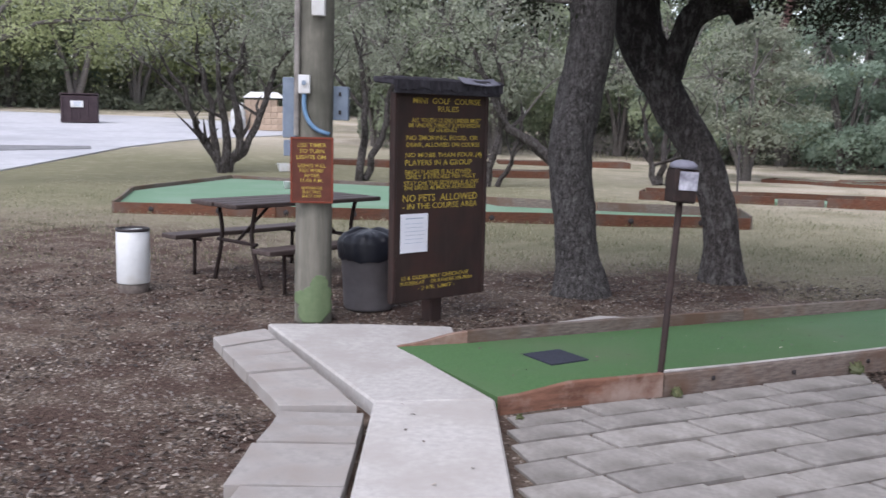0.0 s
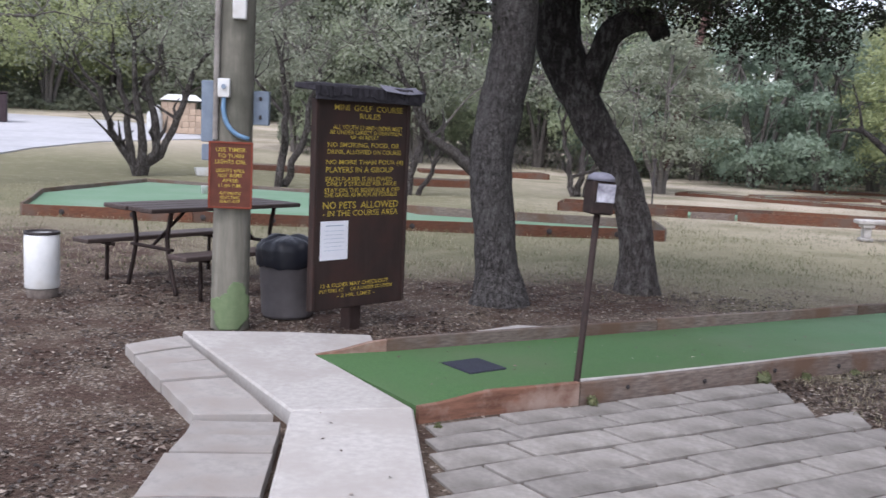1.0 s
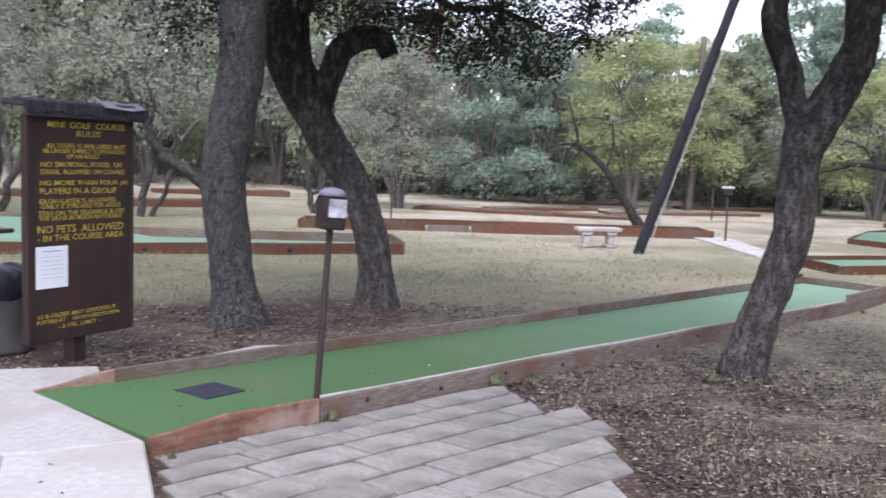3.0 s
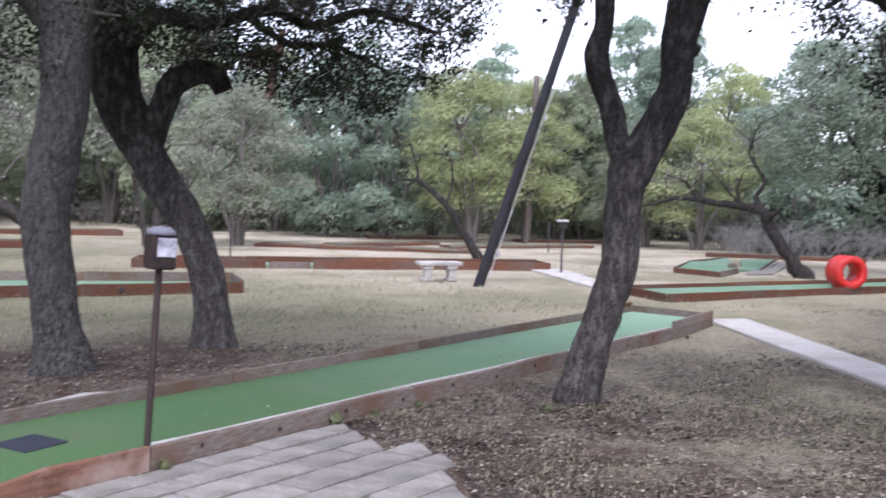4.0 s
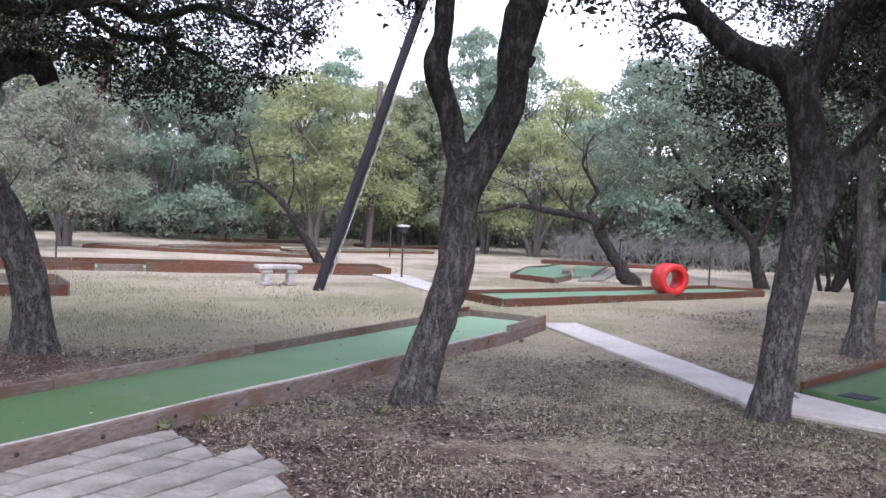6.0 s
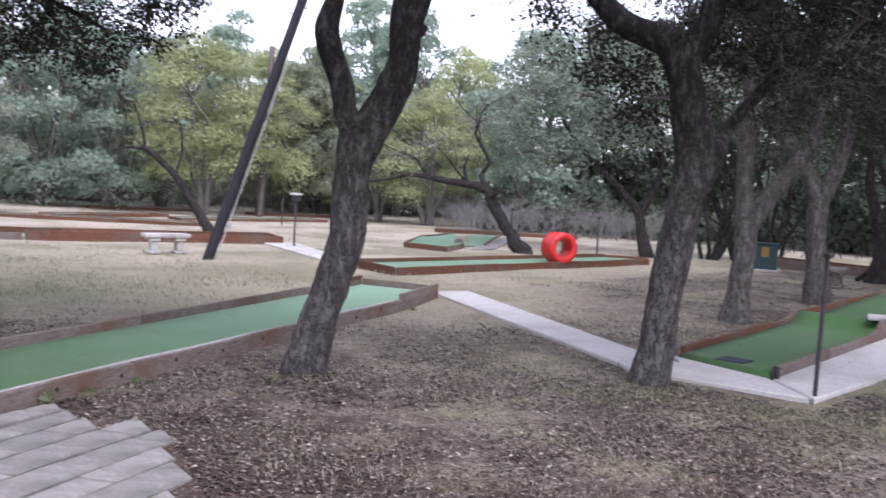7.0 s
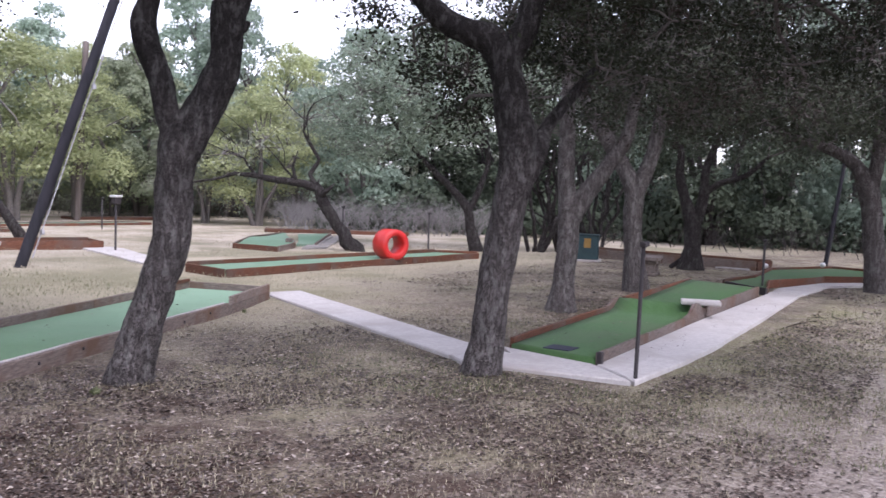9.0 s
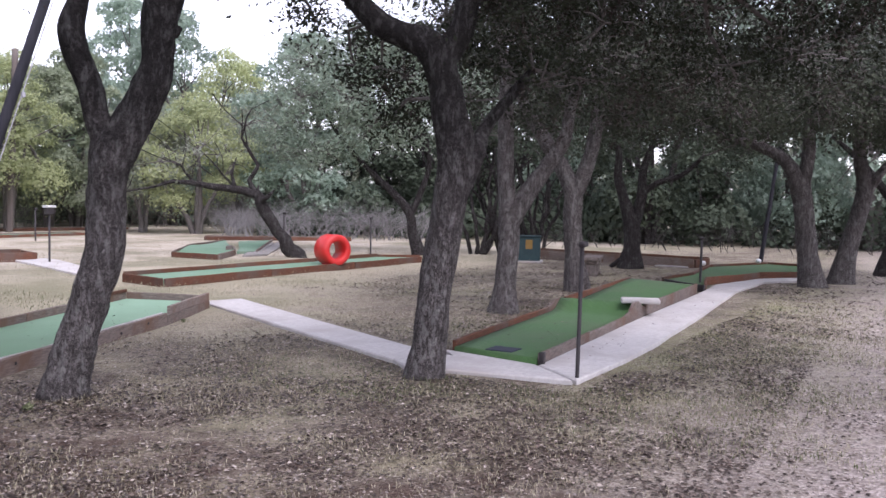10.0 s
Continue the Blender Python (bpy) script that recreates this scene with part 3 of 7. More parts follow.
slab("pavement_walk_far", [(11.3, 14.1), (11.8, 13.9), (13.2, 17.3), (13.3, 17.9), (12.6, 17.95)], 0.03, M["concrete"], "short pale concrete walk between two lanes")
slab("pavement_strip_back", [(21.6, 6.4), (22.0, 6.3), (22.7, 10.6), (22.3, 10.7)], 0.025, M["concrete"], "thin pale concrete strip before the far lane")
slab("pavement_landing", [(0.75, 7.05), (1.35, 7.28), (1.65, 7.6), (1.3, 7.65), (0.85, 7.3)], 0.045, M["concrete"], "worn concrete landing behind the first lane")

# car park
bm = bmesh.new()
lot_edge = [(-60, 10), (-11.4, 24.7), (-11.3, 33.9), (-10.4, 39), (-7.4, 44.2), (-6.5, 47), (-9, 54), (-17, 57.5), (-30, 58), (-60, 58)]
prism(bm, lot_edge, -0.3, 0.0)
bmesh.ops.triangulate(bm, faces=bm.faces[:])
bmesh.ops.subdivide_edges(bm, edges=bm.edges[:], cuts=5, use_grid_fill=True)
for v in bm.verts:
    v.co.z += rise(v.co.x, v.co.y) + 0.03
tagged(part("road_car_park", bm, M["lot"], None, "bleached pale car park surface beyond the grass"), category="road", kind="structure")

# worn dark strips at the lot's edge
bm = bmesh.new()
prism(bm, [(-19.5, 28.9), (-14.2, 30.6), (-11.9, 32.5), (-12.3, 33.6), (-15.2, 32.6), (-20, 31.2)], -0.2, 0.0)
for v in bm.verts:
    v.co.z += rise(v.co.x, v.co.y) + 0.055
tagged(part("road_edge_strip", bm, M["wetstrip"], None, "dark worn strip along the car park edge"), category="road", kind="structure")

# ---------------------------------------------------------------- trees


def tree_frame(base):
    """Across (to the right as seen from the path), away and up at a tree's foot."""
    x, y = base
    d = math.hypot(x, y)
    return Vector((y / d, -x / d, 0)), Vector((x / d, y / d, 0))


def oak(name, base, limbs, clumps, bark, leaf, label, leaf_size=0.06, per_unit=55, tuft=0.13, per_tuft=26, sides=18, step=0.09, rough=0.12, seed=1, flare=1.35, group="", moss=0, twigs=True, crook=0.0):
    """limbs: rows of (across, height, radius[, away]); clumps: (across, away, height, and the three radii)."""
    across, away = tree_frame(base)
    rng = random.Random(seed)
    top = empty(name, pose(base[0], base[1], rise(*base)), label, "tree", group)
    sh = Shell()
    lines = []
    for li, limb in enumerate(limbs):
        pts = []
        for k, row in enumerate(limb):
            a, z, r = row[0], row[1], row[2]
            dep = row[3] if len(row) > 3 else 0.0
            if li == 0 and k == 0:
                pts.append((across * a + Vector((0, 0, -0.18)), r * flare * 1.25))
                pts.append((across * a + Vector((0, 0, 0.02)), r * flare))
                continue
            pts.append((across * a + away * dep + Vector((0, 0, z)), r))
        if crook:
            bent = [pts[0]]
            for p, q in zip(pts, pts[1:]):
                L = (q[0] - p[0]).length
                for t in (0.33, 0.66):
                    bent.append((p[0].lerp(q[0], t) + Vector((rng.gauss(0, 1), rng.gauss(0, 1), rng.gauss(0, 0.4))) * crook * L, p[1] + (q[1] - p[1]) * t))
                bent.append(q)
            pts = bent
            for _ in range(4):
                p = pts[rng.randrange(len(pts) // 3, len(pts))]
                e = p[0] + Vector((rng.gauss(0, 0.5), rng.gauss(0, 0.5), rng.uniform(0.3, 0.9)))
                m = p[0].lerp(e, 0.5) + Vector((rng.gauss(0, 0.1), rng.gauss(0, 0.1), 0))
                sh.limb([(p[0], p[1] * 0.6), (m, p[1] * 0.4), (e, 0.012)], 6, 0.2)
        lines.append(sh.limb(pts, sides if li == 0 else max(8, sides - 4), step, rough, seed * 3.7 + li))
    cl = [(tuple(across * c[0] + away * c[1] + Vector((0, 0, c[2]))), c[3:]) for c in clumps]
    mesh_part("trunk", sh.mesh("trunk"), bark, top, "", True)
    if not cl:
        return top
    tufts, pts, facing = crown_points(cl, per_unit, tuft, per_tuft, seed)
    if twigs:
        tw = Shell()
        nodes = [p for line in lines for p, r in line[len(line) // 3:]]
        for c, r in cl:
            c = Vector(c)
            near = min(nodes, key=lambda q: (q - c).length)
            mid = near.lerp(c, 0.5) + Vector((rng.uniform(-1, 1), rng.uniform(-1, 1), rng.uniform(-0.5, 1))) * 0.15 * (c - near).length
            base_r = min(0.035, 0.012 + 0.01 * (c - near).length)
            tw.limb([(near, base_r), (mid, base_r * 0.8), (c, base_r * 0.55)], 6, 0.2, 0.1, seed)
        step_t = max(1, len(tufts) // 260)
        for q in tufts[::step_t]:
            q = Vector(q)
            c = Vector(min((c for c, r in cl), key=lambda c: (Vector(c) - q).length))
            mid = c.lerp(q, 0.55) + Vector((rng.uniform(-1, 1), rng.uniform(-1, 1), rng.uniform(-0.3, 0.8))) * 0.12
            tw.limb([(c, 0.011), (mid, 0.008), (q, 0.004)], 4, 0.25)
        mesh_part("branchwork", tw.mesh("branchwork"), M["twig"], top, "thin crooked branches")["kind"] = "stuff"
    nrng = np.random.default_rng(seed + 5)
    me = leaf_mesh("crown", pts, leaf_size * (0.6 + 0.8 * nrng.random(len(pts))), seed, facing=facing)
    mesh_part("crown", me, leaf, top, "")
    if moss:
        mt = tufts[nrng.integers(0, len(tufts), moss)]
        mp = np.repeat(mt, 44, 0) + nrng.normal(size=(moss * 44, 3)) * np.repeat(nrng.uniform(0.4, 1.5, (moss, 1)), 44, 0) * np.array([0.075, 0.075, 0.1])
        mp[:, 2] -= 0.1
        mesh_part("moss", leaf_mesh("moss", mp, np.full(len(mp), 0.06), seed + 9, slim=0.25), M["moss"], top, "grey-brown hanging ball moss")
    return top


# the clumps near z 5 towards the path are unseen, added to cast shade
oak("oak_tree", (1.33, 8.89), [
    [(0, 0, 0.215), (-0.04, 0.3, 0.2), (-0.09, 0.73, 0.19), (-0.14, 1.26, 0.205), (-0.08, 1.79, 0.208), (0.0, 2.31, 0.21), (0.02, 2.85, 0.21), (0.15, 3.6, 0.17), (0.0, 4.4, 0.1)],
    [(0.02, 2.9, 0.14), (-0.5, 3.4, 0.1, -0.2), (-1.3, 3.7, 0.06, -0.4)],
], [(-0.52, -0.3, 2.66, 0.1, 0.1, 0.18), (-1.9, 0, 3.1, 0.5, 0.5, 0.22), (-1.1, -0.2, 3.05, 0.45, 0.4, 0.2), (0.45, -0.3, 3.08, 0.4, 0.4, 0.2), (-0.1, 0.5, 2.95, 0.4, 0.3, 0.16), (-1.2, -0.3, 3.75, 0.7, 0.7, 0.4), (0.3, -0.5, 4.2, 1.3, 1.2, 0.6), (-0.4, 0.6, 3.9, 1.0, 1.0, 0.6), (-0.55, -0.4, 3.0, 0.24, 0.2, 0.22), (-0.75, -0.3, 3.25, 0.45, 0.4, 0.28), (-0.3, 0.5, 3.2, 0.5, 0.4, 0.3), (0.4, 0.3, 3.3, 0.45, 0.5, 0.3), (-1.5, -0.2, 3.3, 0.4, 0.4, 0.25), (0.4, 1.2, 4.6, 1.5, 1.4, 0.7), (-2.0, 0, 4.1, 0.8, 0.9, 0.5), (-2.2, -1.6, 5.0, 1.6, 1.6, 0.6), (-0.4, -2.4, 5.2, 1.8, 1.7, 0.6), (-1.4, -4.2, 5.1, 1.7, 1.6, 0.5), (0.6, -4.6, 5.2, 1.7, 1.6, 0.5), (-3.0, 0.8, 5.0, 1.5, 1.5, 0.6)],
    M["bark_furrowed"], M["oakleaf"], "live oak with a straight furrowed grey trunk on bare soil", seed=3, moss=80, per_unit=90, per_tuft=36, leaf_size=0.05, step=0.07, sides=22, group="live oaks by the path")

# unseen clumps round z 5 are added here too, shading lane and patio
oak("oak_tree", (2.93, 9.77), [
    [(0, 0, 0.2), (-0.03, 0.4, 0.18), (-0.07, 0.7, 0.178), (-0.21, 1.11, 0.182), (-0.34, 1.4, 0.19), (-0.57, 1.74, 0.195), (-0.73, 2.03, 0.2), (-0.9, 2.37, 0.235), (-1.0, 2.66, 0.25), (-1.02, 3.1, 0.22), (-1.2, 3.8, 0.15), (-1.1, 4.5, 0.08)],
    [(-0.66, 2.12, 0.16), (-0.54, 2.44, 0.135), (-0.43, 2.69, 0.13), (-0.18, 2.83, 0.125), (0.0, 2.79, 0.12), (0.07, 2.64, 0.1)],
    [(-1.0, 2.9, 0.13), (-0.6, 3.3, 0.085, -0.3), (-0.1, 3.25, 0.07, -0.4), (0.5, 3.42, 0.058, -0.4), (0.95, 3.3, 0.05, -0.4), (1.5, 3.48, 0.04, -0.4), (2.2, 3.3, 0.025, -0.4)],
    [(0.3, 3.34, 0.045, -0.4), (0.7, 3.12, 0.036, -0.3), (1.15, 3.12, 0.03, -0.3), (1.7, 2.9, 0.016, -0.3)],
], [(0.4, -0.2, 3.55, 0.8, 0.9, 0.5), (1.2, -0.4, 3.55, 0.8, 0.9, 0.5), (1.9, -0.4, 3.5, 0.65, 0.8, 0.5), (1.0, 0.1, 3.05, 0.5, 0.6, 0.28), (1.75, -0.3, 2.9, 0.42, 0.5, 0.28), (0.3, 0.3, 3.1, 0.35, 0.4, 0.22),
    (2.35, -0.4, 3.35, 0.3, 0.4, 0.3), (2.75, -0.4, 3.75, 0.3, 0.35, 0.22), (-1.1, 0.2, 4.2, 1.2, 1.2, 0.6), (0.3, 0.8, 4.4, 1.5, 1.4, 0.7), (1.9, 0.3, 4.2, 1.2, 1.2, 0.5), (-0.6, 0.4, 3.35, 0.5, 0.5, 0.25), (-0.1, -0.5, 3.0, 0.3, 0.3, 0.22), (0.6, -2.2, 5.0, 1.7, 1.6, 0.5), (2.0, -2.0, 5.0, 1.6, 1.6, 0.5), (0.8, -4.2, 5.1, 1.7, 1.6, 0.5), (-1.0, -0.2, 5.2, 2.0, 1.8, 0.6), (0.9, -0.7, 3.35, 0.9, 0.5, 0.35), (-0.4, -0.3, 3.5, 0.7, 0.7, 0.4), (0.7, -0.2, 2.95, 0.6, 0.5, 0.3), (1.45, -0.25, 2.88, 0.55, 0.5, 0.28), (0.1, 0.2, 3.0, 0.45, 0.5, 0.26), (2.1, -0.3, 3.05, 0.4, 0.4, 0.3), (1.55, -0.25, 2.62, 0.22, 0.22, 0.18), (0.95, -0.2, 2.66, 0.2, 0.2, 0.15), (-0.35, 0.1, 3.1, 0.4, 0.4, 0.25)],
    M["bark_shaded_above"], M["oakleaf"], "leaning live oak with a hooked cut limb and low dark foliage", seed=4, moss=340, per_unit=126, per_tuft=46, leaf_size=0.046, tuft=0.098, flare=1.22, group="live oaks by the path")

# its three clumps at z 4.9 stay unseen and only shade the ground
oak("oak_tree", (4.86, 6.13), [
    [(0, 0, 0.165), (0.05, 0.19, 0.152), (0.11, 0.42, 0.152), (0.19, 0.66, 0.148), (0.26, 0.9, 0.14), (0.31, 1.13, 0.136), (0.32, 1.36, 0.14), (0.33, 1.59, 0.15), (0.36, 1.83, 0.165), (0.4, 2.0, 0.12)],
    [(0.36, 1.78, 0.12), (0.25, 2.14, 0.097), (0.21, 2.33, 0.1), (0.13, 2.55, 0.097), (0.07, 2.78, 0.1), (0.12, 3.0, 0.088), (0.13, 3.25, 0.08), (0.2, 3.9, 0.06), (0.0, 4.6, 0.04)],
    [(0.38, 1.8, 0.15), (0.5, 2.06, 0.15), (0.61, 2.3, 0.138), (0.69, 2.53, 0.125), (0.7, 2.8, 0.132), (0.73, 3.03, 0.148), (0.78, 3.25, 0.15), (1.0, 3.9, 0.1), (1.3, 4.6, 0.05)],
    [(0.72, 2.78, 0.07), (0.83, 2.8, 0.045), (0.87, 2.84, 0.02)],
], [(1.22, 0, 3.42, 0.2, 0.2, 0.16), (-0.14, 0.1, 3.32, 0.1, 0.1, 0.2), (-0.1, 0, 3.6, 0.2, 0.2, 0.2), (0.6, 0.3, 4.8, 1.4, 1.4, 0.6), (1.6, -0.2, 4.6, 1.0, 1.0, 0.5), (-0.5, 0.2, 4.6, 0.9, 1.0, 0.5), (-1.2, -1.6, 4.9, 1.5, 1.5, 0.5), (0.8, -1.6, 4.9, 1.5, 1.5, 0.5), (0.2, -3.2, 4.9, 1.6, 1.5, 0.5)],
    M["bark_shaded_above"], M["oakleaf"], "forked live oak leaning over the first lane", seed=7, moss=70, step=0.045, sides=28, rough=0.22, flare=1.12, group="live oaks by the path")

# unseen clumps at z 4.4 to 4.7 are added to darken what lies below
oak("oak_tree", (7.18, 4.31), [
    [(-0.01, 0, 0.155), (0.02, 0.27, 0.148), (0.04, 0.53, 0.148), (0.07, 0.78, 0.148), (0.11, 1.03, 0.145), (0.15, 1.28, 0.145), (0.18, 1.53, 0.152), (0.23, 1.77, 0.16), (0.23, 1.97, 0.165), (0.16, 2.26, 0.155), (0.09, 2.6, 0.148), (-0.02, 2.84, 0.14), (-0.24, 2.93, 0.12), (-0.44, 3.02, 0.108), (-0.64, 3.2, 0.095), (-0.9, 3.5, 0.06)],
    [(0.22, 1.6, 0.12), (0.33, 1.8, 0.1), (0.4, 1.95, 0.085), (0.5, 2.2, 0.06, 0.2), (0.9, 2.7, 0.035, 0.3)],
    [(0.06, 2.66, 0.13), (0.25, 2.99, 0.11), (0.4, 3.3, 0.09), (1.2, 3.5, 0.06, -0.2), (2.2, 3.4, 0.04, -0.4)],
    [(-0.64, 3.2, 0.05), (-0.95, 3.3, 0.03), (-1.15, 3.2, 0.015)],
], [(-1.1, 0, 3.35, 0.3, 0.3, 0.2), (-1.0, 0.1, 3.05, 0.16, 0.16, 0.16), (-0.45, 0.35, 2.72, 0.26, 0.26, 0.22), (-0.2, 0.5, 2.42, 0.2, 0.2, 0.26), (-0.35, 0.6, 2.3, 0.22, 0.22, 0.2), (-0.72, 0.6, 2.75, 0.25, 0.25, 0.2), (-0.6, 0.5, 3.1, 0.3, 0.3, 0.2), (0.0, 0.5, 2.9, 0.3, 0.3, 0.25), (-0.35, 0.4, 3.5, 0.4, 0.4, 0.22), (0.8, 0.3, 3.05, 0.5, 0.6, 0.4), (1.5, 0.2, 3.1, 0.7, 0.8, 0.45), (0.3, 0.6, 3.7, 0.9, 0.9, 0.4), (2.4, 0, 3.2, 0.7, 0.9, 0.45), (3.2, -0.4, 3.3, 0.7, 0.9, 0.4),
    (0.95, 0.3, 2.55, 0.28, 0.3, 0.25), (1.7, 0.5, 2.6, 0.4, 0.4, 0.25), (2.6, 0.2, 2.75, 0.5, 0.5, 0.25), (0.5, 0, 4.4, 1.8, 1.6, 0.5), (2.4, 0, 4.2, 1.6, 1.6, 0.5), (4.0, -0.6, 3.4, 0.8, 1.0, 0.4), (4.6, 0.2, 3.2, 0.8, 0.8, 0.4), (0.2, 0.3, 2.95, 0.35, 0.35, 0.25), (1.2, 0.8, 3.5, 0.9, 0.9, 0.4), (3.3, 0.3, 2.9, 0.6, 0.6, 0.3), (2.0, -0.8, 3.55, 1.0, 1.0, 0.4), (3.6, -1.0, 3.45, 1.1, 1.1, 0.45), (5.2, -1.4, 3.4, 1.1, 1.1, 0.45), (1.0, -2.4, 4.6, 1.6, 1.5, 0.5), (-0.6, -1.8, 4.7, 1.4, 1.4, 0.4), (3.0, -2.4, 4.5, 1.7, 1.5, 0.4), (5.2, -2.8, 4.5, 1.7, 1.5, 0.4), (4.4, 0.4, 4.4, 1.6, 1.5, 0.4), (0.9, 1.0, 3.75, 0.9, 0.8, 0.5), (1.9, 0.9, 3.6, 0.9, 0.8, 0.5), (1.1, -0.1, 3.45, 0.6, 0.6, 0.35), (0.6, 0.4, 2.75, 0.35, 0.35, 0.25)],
    M["bark_shaded_above"], M["oakleaf"], "live oak beside the concrete walk, dense dark crown", seed=11, moss=420, per_unit=118, per_tuft=42, leaf_size=0.046, tuft=0.105, step=0.06, sides=22, flare=1.22, group="live oaks by the path")

oak("oak_tree", (11.64, 5.89), [
    [(0, 0, 0.165), (0.02, 0.37, 0.15), (0.05, 0.75, 0.145), (0.05, 1.14, 0.145), (0.04, 1.37, 0.14), (-0.01, 1.9, 0.112), (-0.02, 2.66, 0.1), (-0.05, 3.3, 0.08), (-0.2, 4.0, 0.04)],
    [(0.06, 1.22, 0.13), (0.29, 1.61, 0.125), (0.57, 2.0, 0.105), (0.78, 2.38, 0.09), (0.9, 2.95, 0.07), (1.4, 3.4, 0.03)],
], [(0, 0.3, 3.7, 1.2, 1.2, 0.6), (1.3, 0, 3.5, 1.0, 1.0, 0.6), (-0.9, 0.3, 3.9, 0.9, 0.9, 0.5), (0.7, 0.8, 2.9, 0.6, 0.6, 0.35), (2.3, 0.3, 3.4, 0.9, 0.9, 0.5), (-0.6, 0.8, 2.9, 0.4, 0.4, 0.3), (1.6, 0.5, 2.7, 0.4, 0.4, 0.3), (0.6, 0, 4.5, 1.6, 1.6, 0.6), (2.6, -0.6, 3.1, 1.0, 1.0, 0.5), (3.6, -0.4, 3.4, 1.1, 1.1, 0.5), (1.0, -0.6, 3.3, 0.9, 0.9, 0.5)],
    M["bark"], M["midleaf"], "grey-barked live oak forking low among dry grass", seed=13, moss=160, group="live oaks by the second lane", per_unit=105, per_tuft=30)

oak("oak_tree", (15.07, 6.29), [
    [(0.01, 0, 0.17), (-0.06, 0.6, 0.155), (-0.1, 1.26, 0.158), (-0.1, 1.64, 0.16), (-0.33, 2.1, 0.135), (-0.74, 2.75, 0.11), (-1.04, 3.3, 0.08), (-1.2, 4.0, 0.04)],
    [(-0.1, 1.55, 0.14), (0.13, 2.12, 0.125), (0.25, 2.68, 0.11), (0.34, 3.43, 0.09), (0.6, 4.2, 0.04)],
], [(0, 0.3, 3.7, 1.8, 1.5, 0.8), (1.8, 0.2, 3.5, 1.2, 1.2, 0.7), (-1.6, 0.3, 3.8, 1.1, 1.1, 0.7), (0.8, 0.6, 2.8, 0.7, 0.7, 0.35), (-0.9, 0.9, 2.8, 0.6, 0.6, 0.3), (2.9, 0, 3.2, 0.9, 0.9, 0.5), (0.5, 0, 4.8, 1.8, 1.8, 0.7), (3.8, -0.6, 3.3, 1.3, 1.3, 0.7), (5.0, -0.4, 3.2, 1.3, 1.3, 0.7), (2.4, -0.4, 3.0, 0.9, 0.9, 0.5)],
    M["bark"], M["midleaf"], "live oak with spreading limbs behind the second lane", seed=17, moss=120, per_unit=80, per_tuft=28, leaf_size=0.075, tuft=0.16, group="live oaks by the second lane")

oak("oak_tree", (20.64, 7.39), [
    [(0, 0, 0.22), (0.02, 0.45, 0.19), (0.0, 0.95, 0.185), (-0.2, 1.57, 0.117), (-0.34, 2.07, 0.097), (-0.33, 2.6, 0.078), (-0.6, 3.3, 0.05)],
    [(0.02, 0.85, 0.143), (0.2, 1.58, 0.117), (0.23, 2.21, 0.091), (0.5, 3.0, 0.05)],
    [(0.13, 1.6, 0.084), (0.54, 1.91, 0.071), (1.07, 2.09, 0.058), (1.5, 2.5, 0.04)],
    [(-0.02, 0.3, 0.07), (-0.25, 0.15, 0.06), (-0.45, 0.0, 0.05)],
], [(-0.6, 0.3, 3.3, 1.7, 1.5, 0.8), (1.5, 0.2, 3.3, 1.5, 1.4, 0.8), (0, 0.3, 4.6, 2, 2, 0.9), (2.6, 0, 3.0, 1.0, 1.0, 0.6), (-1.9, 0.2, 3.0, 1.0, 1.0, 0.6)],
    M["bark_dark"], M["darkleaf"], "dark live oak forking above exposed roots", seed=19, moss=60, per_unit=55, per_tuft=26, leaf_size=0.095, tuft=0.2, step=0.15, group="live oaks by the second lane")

oak("oak_tree", (20.91, 13.22), [
    [(0.01, 0, 0.14), (-0.17, 0.63, 0.125), (-0.25, 1.07, 0.117), (-0.67, 1.57, 0.095), (-1.2, 2.06, 0.073), (-2.0, 2.9, 0.05), (-2.6, 3.9, 0.03)],
    [(-0.23, 0.98, 0.095), (0.06, 1.66, 0.081), (0.24, 2.4, 0.066), (0.0, 3.4, 0.05), (-0.6, 4.4, 0.03)],
    [(0.5, 0, 0.1, 0.4), (0.45, 0.8, 0.085, 0.4), (0.6, 1.8, 0.07, 0.4), (1.0, 3.0, 0.04, 0.3)],
], [(-1.6, 0, 5.4, 1.2, 1.2, 0.7), (-2.7, 0.2, 4.8, 1.0, 1.1, 0.7), (-0.5, 0, 5.5, 1.2, 1.2, 0.7), (-3.6, 0, 3.2, 0.8, 0.9, 0.6), (-1.7, -0.8, 3.9, 1.0, 0.9, 0.7), (-0.4, -0.9, 4.4, 1.0, 0.9, 0.7), (-3.0, -0.7, 3.9, 0.8, 0.8, 0.6), (-2.2, 0, 4.3, 1.5, 1.6, 1.1), (-3.3, 0, 3.4, 1.0, 1.2, 0.9), (-1, 0, 4.9, 1.4, 1.5, 0.9), (-0.5, 0, 3.5, 1.4, 1.4, 0.8), (-2.4, -0.3, 2.6, 1.2, 1.1, 0.4), (0.8, 0, 4.3, 1.4, 1.5, 1.0), (-1.2, -0.6, 3.2, 0.9, 0.9, 0.7), (-3.0, -0.3, 2.5, 0.7, 0.7, 0.3)],
    M["bark_dark"], M["silverleaf"], "live oak with a broad silvery blue-green crown", seed=23, moss=80, per_unit=66, per_tuft=28, leaf_size=0.085, tuft=0.17, step=0.15, group="live oaks by the second lane")

